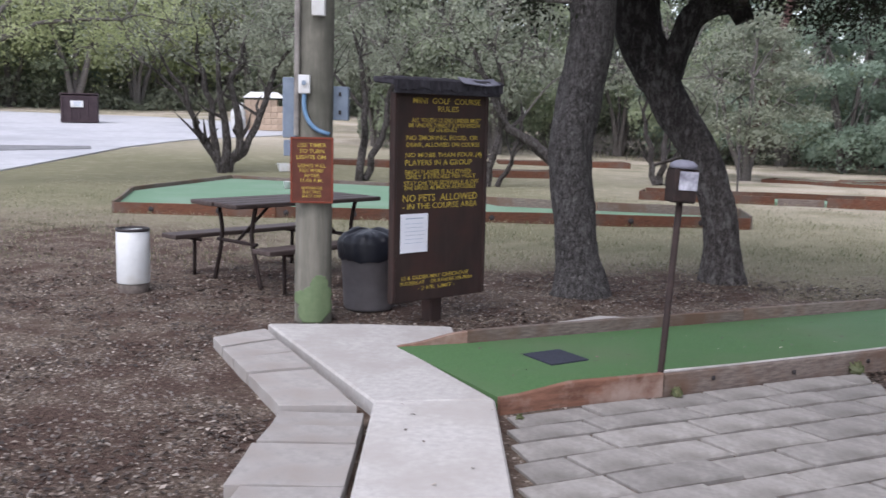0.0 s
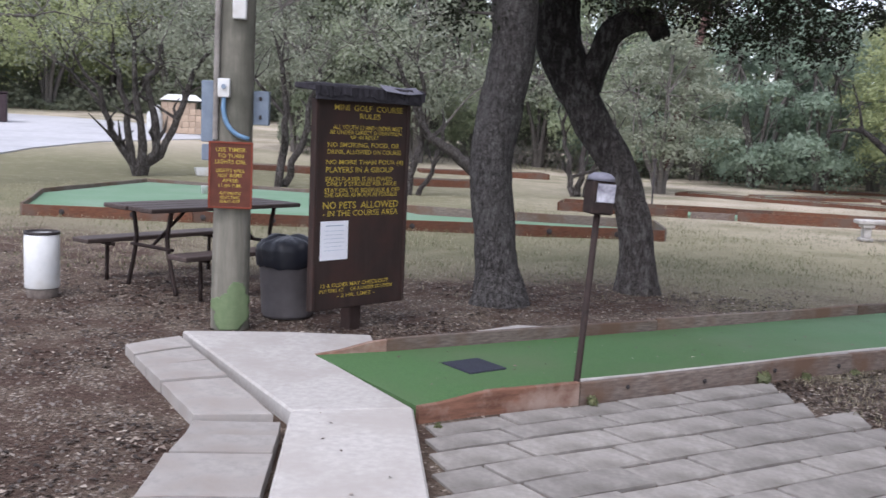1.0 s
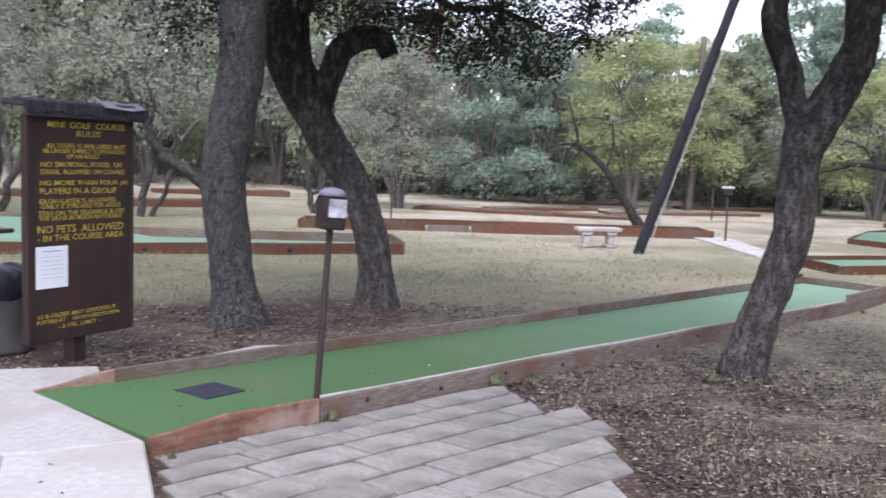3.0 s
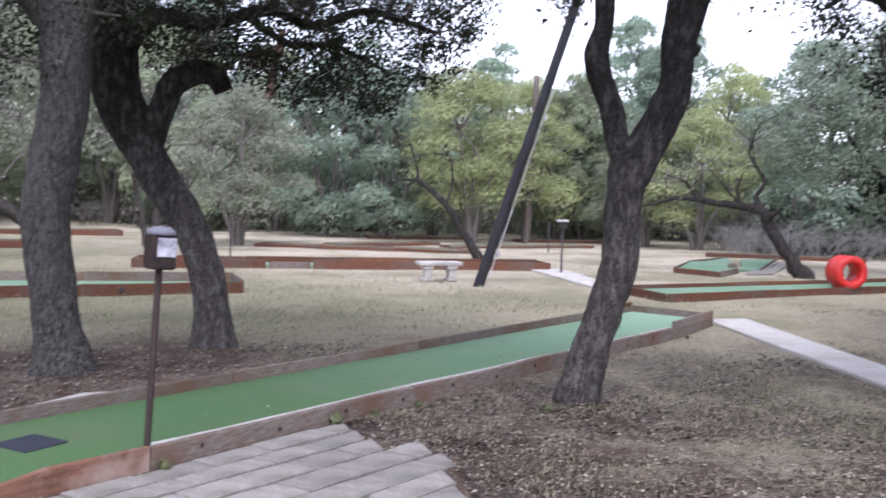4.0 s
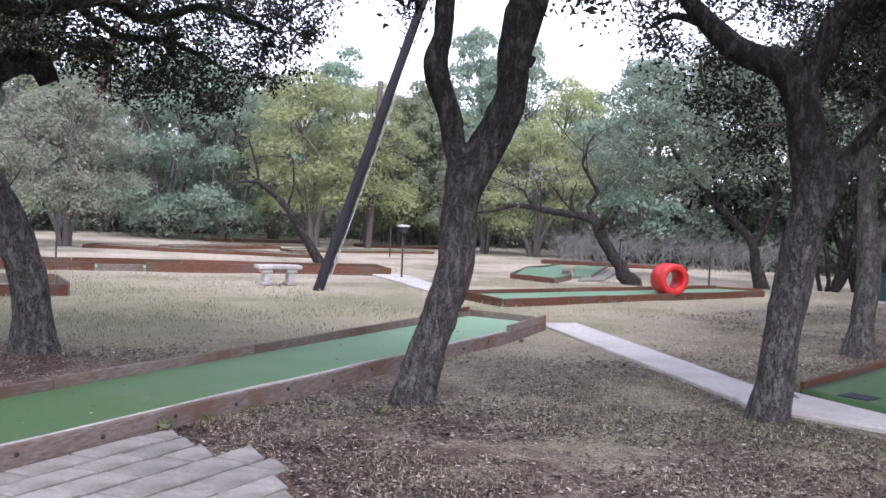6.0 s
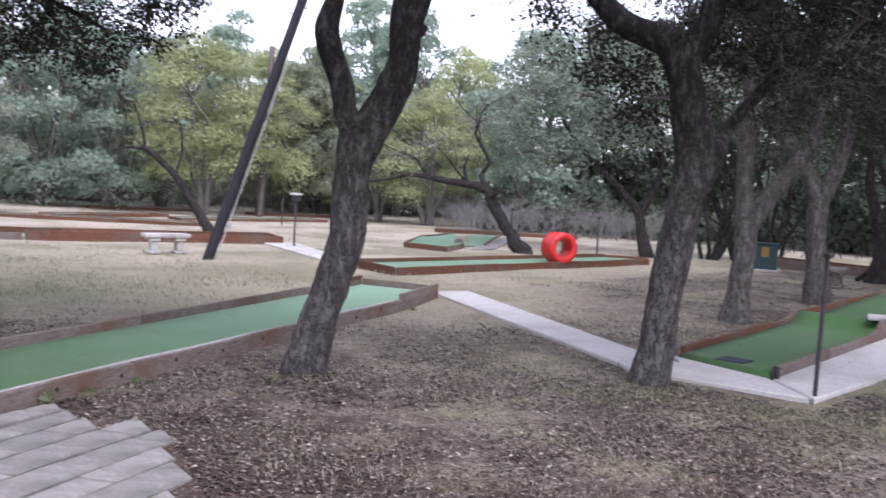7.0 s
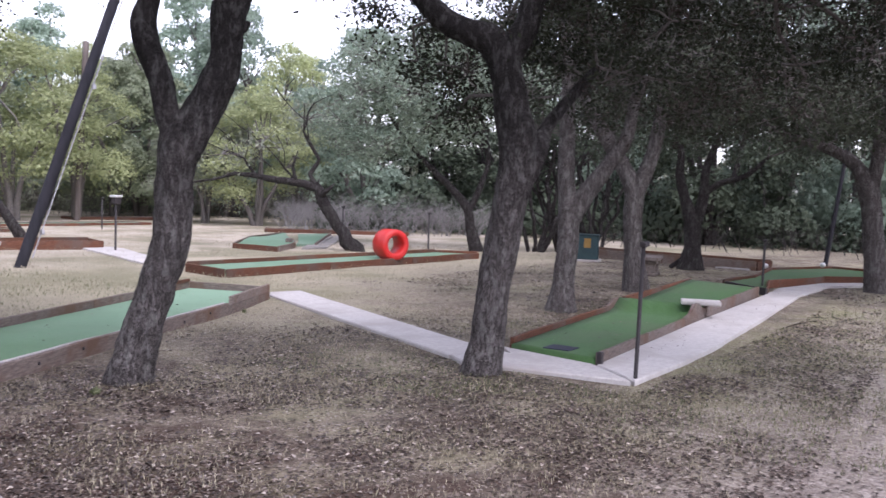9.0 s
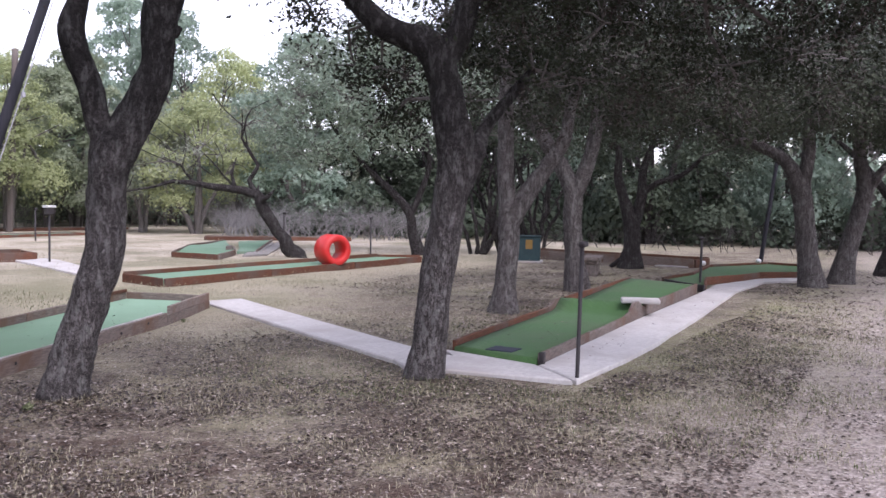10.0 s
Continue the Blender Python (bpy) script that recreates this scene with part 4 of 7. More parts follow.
oak("bent_tree", (17.83, 14.65), [
    [(0, 0, 0.15), (-0.5, 0.62, 0.14), (-0.86, 1.21, 0.133), (-0.97, 1.48, 0.118), (-1.48, 1.59, 0.092), (-2.3, 1.69, 0.07), (-2.9, 1.75, 0.05), (-3.4, 1.6, 0.03), (-4.2, 1.45, 0.015)],
    [(-0.97, 1.42, 0.08), (-1.16, 1.81, 0.058), (-0.95, 2.16, 0.045), (-1.34, 2.81, 0.03), (-1.1, 3.5, 0.015)],
    [(-2.4, 1.7, 0.04), (-2.7, 2.1, 0.025), (-3.1, 2.3, 0.012)], [(-1.5, 1.6, 0.03), (-1.9, 2.1, 0.02), (-2.3, 2.5, 0.01)],
], [(-2.2, 0, 2.6, 1.0, 0.8, 0.5), (-3.2, 0, 2.2, 0.8, 0.8, 0.4), (-1.2, 0, 3.1, 0.6, 0.6, 0.5)],
    M["bark_dark"], M["greyleaf"], "bent leaning tree with a sparse grey-green crown", seed=29, per_unit=14, per_tuft=14, leaf_size=0.09, tuft=0.2, step=0.12, crook=0.04)

oak("leaning_snag", (12.92, 20.70), [
    [(0, 0, 0.11), (-0.48, 0.81, 0.094), (-0.91, 1.43, 0.087), (-1.33, 1.83, 0.072), (-1.7, 2.1, 0.055)],
    [(-1.5, 1.98, 0.045), (-1.9, 2.05, 0.035), (-2.4, 1.95, 0.02)], [(-1.6, 2.0, 0.04), (-1.7, 2.5, 0.03), (-1.9, 3.1, 0.015)], [(-0.9, 1.42, 0.04), (-0.75, 2.0, 0.03), (-0.8, 2.7, 0.015)],
], [(-0.9, 0.4, 1.0, 0.3, 0.3, 0.35)], M["bark_dark"], M["darkleaf"], "bare leaning trunk of a broken tree in the field", seed=31, per_unit=40, per_tuft=20, leaf_size=0.08, tuft=0.12)

oak("oak_tree", (18.74, 3.19), [
    [(0.01, 0, 0.2), (-0.09, 0.58, 0.185), (-0.16, 1.11, 0.18), (-0.25, 1.74, 0.185), (-0.5, 2.26, 0.122), (-0.96, 2.55, 0.1), (-1.68, 2.79, 0.07), (-2.4, 3.2, 0.04)],
    [(-0.25, 1.62, 0.146), (-0.15, 2.37, 0.122), (-0.09, 3.2, 0.1), (0.3, 4.0, 0.05)],
], [(-1.7, 0.2, 3.5, 1.5, 1.4, 0.6), (0.3, 0, 3.8, 1.8, 1.8, 0.8), (2.2, 0.2, 3.5, 1.5, 1.5, 0.7), (-2.9, 0.3, 3.3, 0.9, 0.9, 0.5), (1.2, 0.3, 2.9, 0.8, 0.8, 0.4), (0, 0, 4.8, 2, 2, 0.7), (-0.9, 0.6, 3.0, 0.6, 0.6, 0.3), (-3.6, -0.5, 3.4, 1.3, 1.3, 0.6), (3.4, -0.6, 3.3, 1.4, 1.4, 0.7), (0.6, -1.6, 3.6, 1.5, 1.4, 0.6), (2.4, -2.0, 3.6, 1.5, 1.4, 0.6)],
    M["bark"], M["midleaf"], "live oak with an arching limb by the gravel drive", seed=37, moss=110, per_unit=65, per_tuft=28, leaf_size=0.085, tuft=0.18, step=0.12, group="live oaks by the gravel drive")

oak("oak_tree", (19.92, 2.87), [
    [(0, 0, 0.2), (0.1, 0.66, 0.175), (0.27, 1.33, 0.16), (0.35, 1.87, 0.143), (0.22, 2.74, 0.119), (0.4, 3.6, 0.07)],
    [(0.3, 1.5, 0.1), (0.6, 2.1, 0.08), (1.2, 2.9, 0.05)],
], [(0.3, 0.2, 3.6, 1.6, 1.6, 0.8), (1.8, 0, 3.2, 1.3, 1.3, 0.7), (2.8, 0.3, 2.9, 1.0, 1.0, 0.7), (0.8, 0.3, 4.6, 1.9, 1.9, 0.7)],
    M["bark"], M["darkleaf"], "live oak leaning away beside the gravel drive", seed=41, moss=50, per_unit=60, per_tuft=26, leaf_size=0.09, tuft=0.19, step=0.12, group="live oaks by the gravel drive")
oak("oak_tree", (22.6, 2.35), [[(0, 0, 0.2), (0.15, 0.8, 0.17), (0.1, 1.8, 0.14), (0.3, 2.9, 0.09), (0.2, 4.0, 0.05)], [(0.1, 1.5, 0.1), (-0.5, 2.3, 0.08), (-1.2, 3.0, 0.04)]],
    [(0, 0, 3.5, 1.6, 1.6, 0.9), (1.6, 0, 3.1, 1.4, 1.4, 0.9), (-1.2, 0.3, 3.4, 1.0, 1.0, 0.6)],
    M["bark_dark"], M["darkleaf"], "shaded live oak at the wood's edge", seed=43, per_unit=24, per_tuft=22, leaf_size=0.1, tuft=0.2, step=0.15, group="live oaks by the gravel drive")

# many-stemmed small trees at the field's near edge
oak("small_tree", (-6.07, 26.35), [
    [(0, 0, 0.11), (-0.4, 0.74, 0.1), (-0.69, 1.42, 0.08), (-0.95, 2.25, 0.06), (-1.6, 3.2, 0.03)],
    [(0.04, 0.03, 0.12), (-0.21, 1.05, 0.096), (-0.43, 2.26, 0.08, 0.3), (-0.6, 3.5, 0.05, 0.3)], [(0.09, 0.03, 0.13), (0.13, 1.05, 0.11), (-0.04, 2.27, 0.08), (-0.07, 3.6, 0.05)],
    [(0.15, 0.03, 0.13), (0.5, 0.91, 0.11), (0.36, 1.98, 0.096), (0.6, 3.5, 0.06)], [(0.19, 0.03, 0.12), (0.74, 0.91, 0.1), (1.19, 1.92, 0.088), (1.89, 3.4, 0.05)],
    [(-0.6, 1.3, 0.06), (-1.2, 2.2, 0.05), (-2.0, 2.9, 0.03)],
], [(-1.4, 0, 3.6, 1.3, 1.3, 0.7), (0, 0, 4.0, 1.5, 1.4, 0.8), (1.6, 0, 3.8, 1.2, 1.2, 0.8), (-2.4, 0, 3.4, 0.9, 1.0, 0.6), (0.5, 0.5, 3.0, 1.2, 1.0, 0.5), (-0.6, 0, 4.9, 1.5, 1.3, 0.6), (1.2, 0, 4.8, 1.2, 1.2, 0.6), (-3.6, -0.5, 4.5, 1.1, 1.1, 0.5), (-4.9, -0.5, 4.7, 1.1, 1.1, 0.5), (-2.6, -0.5, 4.6, 1.0, 1.0, 0.5)],
    M["bark_worn"], M["greyleaf"], "small many-stemmed tree with a grey-green crown", seed=47, per_unit=26, per_tuft=22, leaf_size=0.1, tuft=0.22, sides=10, step=0.15, flare=1.1, crook=0.07, group="small trees at the field edge")
oak("small_tree", (-2.13, 24.69), [
    [(0, 0, 0.1), (0.12, 1.02, 0.095), (0.16, 1.88, 0.081), (0.0, 3.16, 0.055), (-0.3, 4.0, 0.03)], [(0.13, 0.03, 0.1), (0.51, 0.95, 0.088), (0.69, 1.89, 0.073), (0.96, 3.0, 0.045)], [(0.14, 1.8, 0.05), (-0.5, 2.5, 0.04), (-1.1, 3.2, 0.02)],
], [(-0.9, 0, 3.5, 1.1, 1.1, 0.7), (0.6, 0, 3.5, 1.2, 1.1, 0.7), (0, 0, 4.5, 1.4, 1.3, 0.7), (1.7, 0, 3.7, 0.9, 0.9, 0.7), (0.9, 0.3, 2.8, 0.8, 0.8, 0.4)],
    M["bark_worn"], M["greyleaf"], "small two-stemmed tree with a grey-green crown", seed=53, per_unit=26, per_tuft=22, leaf_size=0.1, tuft=0.22, sides=10, step=0.15, flare=1.1, crook=0.07, group="small trees at the field edge")
oak("small_tree", (1.12, 23.56), [
    [(0, 0, 0.09), (0.12, 0.7, 0.084), (0.28, 1.53, 0.063), (0.32, 2.48, 0.05), (0.1, 3.4, 0.03)], [(0.25, 0, 0.07), (0.58, 0.57, 0.056), (0.71, 1.06, 0.042), (0.9, 1.8, 0.02)], [(2.2, 0.1, 0.16), (1.44, 0.8, 0.15), (0.84, 1.2, 0.126), (0.42, 1.5, 0.098), (0.05, 2.48, 0.07), (-0.4, 3.3, 0.04)],
], [(0, 0, 3.4, 1.3, 1.2, 0.8), (1.3, 0, 3.2, 1.1, 1.0, 0.7), (-1.0, 0, 3.9, 1.0, 1.0, 0.7), (0.4, 0, 4.4, 1.4, 1.3, 0.7), (2.2, 0, 2.9, 0.8, 0.8, 0.6)],
    M["bark_worn"], M["greyleaf"], "small sprawling tree with crooked pale stems", seed=59, per_unit=24, per_tuft=22, leaf_size=0.1, tuft=0.22, sides=10, step=0.15, flare=1.1, crook=0.07, group="small trees at the field edge")
oak("small_tree", (5.74, 25.63), [
    [(0, 0, 0.09), (-0.19, 0.71, 0.078), (-0.33, 1.62, 0.054), (-0.6, 2.6, 0.03)], [(0.11, 0.01, 0.1), (0.18, 0.73, 0.086), (0.28, 1.65, 0.062), (0.5, 2.8, 0.03)], [(0.3, 0, 0.07), (0.5, 0.8, 0.06), (1.0, 2.0, 0.04)],
], [(0, 0, 3.0, 1.2, 1.1, 0.7), (1.3, 0, 2.9, 1.1, 1.0, 0.7), (-1.1, 0, 3.1, 1.0, 1.0, 0.7), (0.3, 0, 4.0, 1.4, 1.3, 0.7)],
    M["bark_worn"], M["greyleaf"], "small many-stemmed grey-green tree in dry grass", seed=61, per_unit=24, per_tuft=22, leaf_size=0.1, tuft=0.22, sides=10, step=0.15, flare=1.1, crook=0.07, group="small trees at the field edge")

oak("small_tree", (-10.7, 20.4), [
    [(0, 0, 0.13), (0.1, 1.0, 0.12), (0.3, 2.2, 0.1), (0.9, 2.9, 0.08), (2.0, 3.5, 0.05), (3.8, 3.7, 0.03)],
    [(0.3, 2.1, 0.08), (-0.4, 3.0, 0.06), (-0.6, 4.2, 0.04)], [(1.2, 3.4, 0.06), (1.6, 4.4, 0.04), (2.4, 5.2, 0.02)],
], [(1.5, 0, 3.4, 0.9, 0.9, 0.45), (2.7, 0, 3.6, 0.9, 0.8, 0.4), (3.9, 0.1, 3.5, 0.8, 0.7, 0.38), (5.0, 0, 3.7, 0.7, 0.6, 0.35), (3.2, 0.4, 3.1, 0.5, 0.5, 0.25), (2.2, 0.2, 4.2, 1.2, 1.0, 0.5), (4.2, 0.2, 4.3, 1.1, 1.0, 0.5), (0, 0, 4.6, 1.3, 1.2, 0.7), (2.6, 0, 5.2, 1.2, 1.2, 0.6), (-0.9, 0, 4.0, 0.9, 0.9, 0.6)],
    M["twig"], M["yellowleaf"], "small tree with yellow-green boughs over the grass", seed=67, per_unit=44, per_tuft=30, leaf_size=0.085, tuft=0.2, sides=10, step=0.15, flare=1.1, crook=0.05, group="small trees at the field edge")

# thicket behind the second lane
for k, (bx, by) in enumerate(((22.2, 12.2), (22.9, 11.7), (23.4, 11.0))):
    stems = []
    rs = random.Random(70 + k)
    for s in range(6):
        a = rs.uniform(-0.5, 0.5)
        stems.append([(a * 0.4, 0, 0.06), (a, 0.8, 0.05, rs.uniform(-0.3, 0.3)), (a * 1.6 + rs.uniform(-0.3, 0.3), 1.8, 0.035, rs.uniform(-0.4, 0.4)), (a * 2.2, 2.9, 0.02)])
    oak("thicket_tree", (bx, by), stems, [(0, 0, 3.2, 1.2, 1.2, 0.9), (0.8, 0.2, 4.2, 1.2, 1.2, 0.8), (-0.8, 0.2, 3.9, 1.0, 1.0, 0.8)], M["bark_dark"], M["darkleaf"], "thicket tree with many dark crooked stems", seed=71 + k, per_unit=22, per_tuft=20, leaf_size=0.1, tuft=0.2, sides=8, step=0.2, flare=1.0, crook=0.06, group="thicket by the steel cabinet")

# ---------------------------------------------------------------- woods round the field


def far_tree(height, radius, leaf, bark, seed, label, leaf_size, clumps, leaves, low, open_crown):
    """A tree of the wood's edge, built at the origin: forked limbs, each ending in domed clumps of leaves."""
    rs = random.Random(seed)
    rng = np.random.default_rng(seed)
    top = empty("wood_tree", pose(0, 0, 0), label, "tree", "trees of the wood edge")
    sh = Shell()
    r0 = 0.016 * height + 0.02
    forks = []
    for k in range(4):
        a = k * 1.6 + rs.uniform(-0.5, 0.5)
        out = radius * rs.uniform(0.25, 0.5)
        fork = Vector((math.cos(a) * out, math.sin(a) * out, height * rs.uniform(0.45, 0.65)))
        knee = fork * rs.uniform(0.3, 0.5) + Vector((rs.uniform(-0.2, 0.2), rs.uniform(-0.2, 0.2), 0))
        sh.limb([(Vector((0.1 * math.cos(a), 0.1 * math.sin(a), -0.3)), r0), (knee * 0.5, r0 * 0.85), (knee, r0 * 0.7), (fork, r0 * 0.4)], 7, 0.4, 0.1, seed)
        forks.append(fork)
    pts, facing = [], []
    for k in range(clumps):
        # spread over the crown's height, wide in the middle, narrow on top
        h = low + (1 - low) * ((k + rs.random()) / clumps) ** 0.85
        a = k * 2.4 + rs.uniform(-0.5, 0.5)
        u = (h - low) / (1 - low)
        wide = radius * (0.62 + 0.42 * math.sin(math.pi * min(1, u * 0.8 + 0.15))) * (1 - 0.55 * u ** 3)
        rr = radius * rs.uniform(0.2, 0.36) * (1.15 - 0.4 * u)
        far = max(0.1, wide - rr * 0.7) * rs.uniform(0.55, 1.08)
        c = np.array((math.cos(a) * far, math.sin(a) * far, h * height - rr * 0.5 + rs.uniform(-0.3, 0.3)))
        fork = min(forks, key=lambda q: (q - Vector(c)).length)
        sh.limb([(fork, r0 * 0.34), (fork.lerp(Vector(c), 0.5) + Vector((rs.uniform(-0.2, 0.2), rs.uniform(-0.2, 0.2), rs.uniform(-0.1, 0.3))), r0 * 0.22), (Vector(c), r0 * 0.1)], 5, 0.5)
        n = int(leaves / clumps * (rr / (radius * 0.28)) ** 2)
        d = rng.normal(size=(n, 3))
        d /= np.linalg.norm(d, axis=1)[:, None]
        d[:, 2] = np.where((d[:, 2] < -0.15) & (rng.random(n) < 0.8), -d[:, 2] * 0.8, d[:, 2])
        lump = 0.82 + 0.2 * np.sin(d[:, 0] * 5 + k) * np.sin(d[:, 1] * 5 + 2 * k) + open_crown * (rng.random(n) ** 2) * 0.6
        pts.append(c + d * (lump * (1 - 0.3 * rng.random(n) ** 2))[:, None] * np.array((rr, rr, rr * 0.8)))
        facing.append(d * 0.8 + np.array((0, 0, 0.35)))
    mesh_part("trunk", sh.mesh("trunk"), bark, top, "", True)
    pts, facing = np.concatenate(pts), np.concatenate(facing)
    mesh_part("crown", leaf_mesh("crown", pts, leaf_size * (0.6 + 0.8 * rng.random(len(pts))), seed, slim=0.6, facing=facing, corners=3), leaf, top)
    return top


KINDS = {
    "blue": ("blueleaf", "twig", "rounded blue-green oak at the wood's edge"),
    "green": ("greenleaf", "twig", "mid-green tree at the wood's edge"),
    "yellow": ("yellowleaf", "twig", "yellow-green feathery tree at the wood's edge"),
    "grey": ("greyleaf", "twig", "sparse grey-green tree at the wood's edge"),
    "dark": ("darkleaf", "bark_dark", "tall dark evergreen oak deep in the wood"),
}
PROTO = {}


def put_far(kind, az, dist, height, radius, turn):
    """Copies of a few trees of each kind, each at its own size and turn."""
    variant = int(turn * 10) % 3
    key = (kind, variant)
    x, y = dist * math.sin(radians(az)), dist * math.cos(radians(az))
    m = pose(x, y, rise(x, y), 0, 0, turn * 57)
    leaf, bark, label = KINDS[kind]
    if key not in PROTO:
        sparse = kind in ("yellow", "grey")
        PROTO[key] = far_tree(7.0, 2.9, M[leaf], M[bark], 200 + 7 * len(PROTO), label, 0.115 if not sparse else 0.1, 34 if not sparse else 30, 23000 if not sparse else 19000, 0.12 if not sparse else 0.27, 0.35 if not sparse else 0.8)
        ob = PROTO[key]
    else:
        ob = copy_thing(PROTO[key], m)
    s = (radius / 2.9, radius / 2.9, height / 7.0)
    ob.matrix_world = m @ Matrix.Diagonal((*s, 1))


for kind, az, dist, h, r in (
        ("grey", 17.6, 30, 5.0, 2.3), ("blue", 22.7, 38, 7.2, 2.8), ("blue", 26.2, 37, 6.6, 2.6), ("yellow", 31.4, 35, 6.3, 2.9), ("yellow", 34.6, 37, 6.2, 2.4),
        ("blue", 32.6, 47, 8.8, 3.4), ("blue", 40.6, 45, 9.8, 3.3), ("green", 38.0, 41, 6.9, 2.9), ("blue", 43.2, 43, 9.4, 2.9), ("yellow", 46.8, 41, 7.4, 2.3), ("grey", 48.6, 39, 5.6, 2.5),
        ("yellow", 44.6, 35, 4.8, 2.5), ("grey", 41.6, 36, 4.6, 2.2), ("green", 36.6, 40, 6.2, 2.4), ("green", 29.0, 41, 7.0, 2.6), ("blue", 24.5, 44, 8.4, 3.2), ("green", 19.5, 42, 8.0, 3.0), ("blue", 15.5, 41, 7.5, 3.0)):
    put_far(kind, az, dist, h, r, az * 0.37 + dist)
rs = random.Random(99)
az = -4.0
while az < 15:
    put_far(rs.choice(["green", "grey", "green", "grey"]), az, rs.uniform(37, 44), rs.uniform(7.8, 9.2), rs.uniform(2.6, 3.2), rs.uniform(0, 6))
    az += 3.6
az = -44.0
while az < -3:
    put_far(rs.choice(["green", "yellow", "grey", "yellow"]), az, rs.uniform(66, 76), rs.uniform(11.5, 14.5), rs.uniform(4.6, 5.8), rs.uniform(0, 6))
    az += 3.3
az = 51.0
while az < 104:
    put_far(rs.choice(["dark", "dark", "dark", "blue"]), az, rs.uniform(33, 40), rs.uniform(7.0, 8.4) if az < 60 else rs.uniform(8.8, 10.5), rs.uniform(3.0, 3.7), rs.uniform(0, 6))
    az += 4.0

az = -3.0
while az < 16:
    put_far(rs.choice(["green", "blue", "grey"]), az, rs.uniform(47, 51), rs.uniform(10.5, 13), rs.uniform(3.6, 4.4), rs.uniform(0, 6))
    az += 3.4
az = 17.0
while az < 50:
    put_far(rs.choice(["green", "blue", "blue"]), az, rs.uniform(49, 54), rs.uniform(6.0, 7.2), rs.uniform(2.9, 3.5), rs.uniform(0, 6))
    az += 3.8
az = -46.0
while az < -3:
    put_far(rs.choice(["green", "blue", "green"]), az, rs.uniform(80, 86), rs.uniform(16, 19), rs.uniform(5.5, 6.5), rs.uniform(0, 6))
    az += 4.2


def belt(name, az0, az1, d0, d1, height, material, label, count, leaf, seed, category):
    """Undergrowth: uneven leafy mounds along the wood's edge."""
    rng = np.random.default_rng(seed)
    a = np.radians(rng.uniform(az0, az1, count))
    d = rng.uniform(d0, d1, count)
    mound = 0.55 + 0.45 * np.sin(a * 61 + seed) * np.sin(a * 23 + d * 0.7)
    z = height * mound * rng.random(count) ** 0.8
    x, y = d * np.sin(a), d * np.cos(a)
    ground = np.array([rise(px, py) for px, py in zip(x, y)])
    pts = np.stack([x, y, z + ground], 1)
    me = leaf_mesh(name, pts, leaf * (0.5 + rng.random(count)), seed, slim=0.6, corners=3, facing=np.stack([-np.sin(a) * 0.5, -np.cos(a) * 0.5, 0.6 + 0 * a], 1))
    tagged(mesh_part(name, me, material, None, label), category=category, kind="stuff")


belt("undergrowth", -5, 50, 43, 48, 2.8, M["shadeleaf"], "dark tangled undergrowth below the wood's edge", 32000, 0.17, 301, "undergrowth")
# the gloom behind the oaks is put into this belt's darker leaf colour
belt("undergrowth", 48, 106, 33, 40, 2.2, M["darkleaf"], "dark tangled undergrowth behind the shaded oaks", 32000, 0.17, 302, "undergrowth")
belt("undergrowth", -48, -3, 70, 77, 2.6, M["shadeleaf"], "shaded undergrowth beyond the car park", 22000, 0.24, 303, "undergrowth")
belt("far_woods", 14, 108, 56, 62, 6.0, M["shadeleaf"], "deep shaded woods behind the clearing", 36000, 0.4, 304, "woods")
belt("far_woods", -50, 16, 88, 96, 14.0, M["shadeleaf"], "deep woods beyond the car park", 30000, 0.55, 305, "woods")


def brush(name, az0, az1, d0, d1, height, count, seed, label, material):
    rs = random.Random(seed)
    sh = Shell()
    for _ in range(count):
        az, d = radians(rs.uniform(az0, az1)), rs.uniform(d0, d1)
        p = Vector((d * math.sin(az), d * math.cos(az), 0))
        a = rs.uniform(0, 6.28)
        h = height * rs.uniform(0.5, 1.1)
        q = p + Vector((math.cos(a) * h * 0.5, math.sin(a) * h * 0.5, h * 0.7))
        sh.limb([(p, 0.012), (p.lerp(q, 0.5) + Vector((rs.uniform(-0.3, 0.3), rs.uniform(-0.3, 0.3), 0.2 * h)), 0.008), (q, 0.004)], 4, 0.5)
        for _ in range(5):
            e = q + Vector((rs.uniform(-1, 1), rs.uniform(-1, 1), rs.uniform(-0.4, 0.6))) * 0.5 * h
            sh.limb([(p.lerp(q, rs.uniform(0.3, 0.9)), 0.006), (e, 0.003)], 3, 1)
    tagged(mesh_part(name, sh.mesh(name), material, None, label), category="brush", kind="stuff")


brush("dry_brush", 46, 58, 31, 36, 1.35, 380, 5, "pale leafless brush at the wood's edge", M["palebark"])
brush("dry_brush", 62, 84, 29, 34, 1.1, 80, 6, "dark fallen branches behind the far lane", M["bark_dark"])
brush("dry_brush", -4, 48, 39, 44, 1.7, 420, 7, "brown leafless brush below the wood's edge", M["twig"])

# ---------------------------------------------------------------- golf lanes


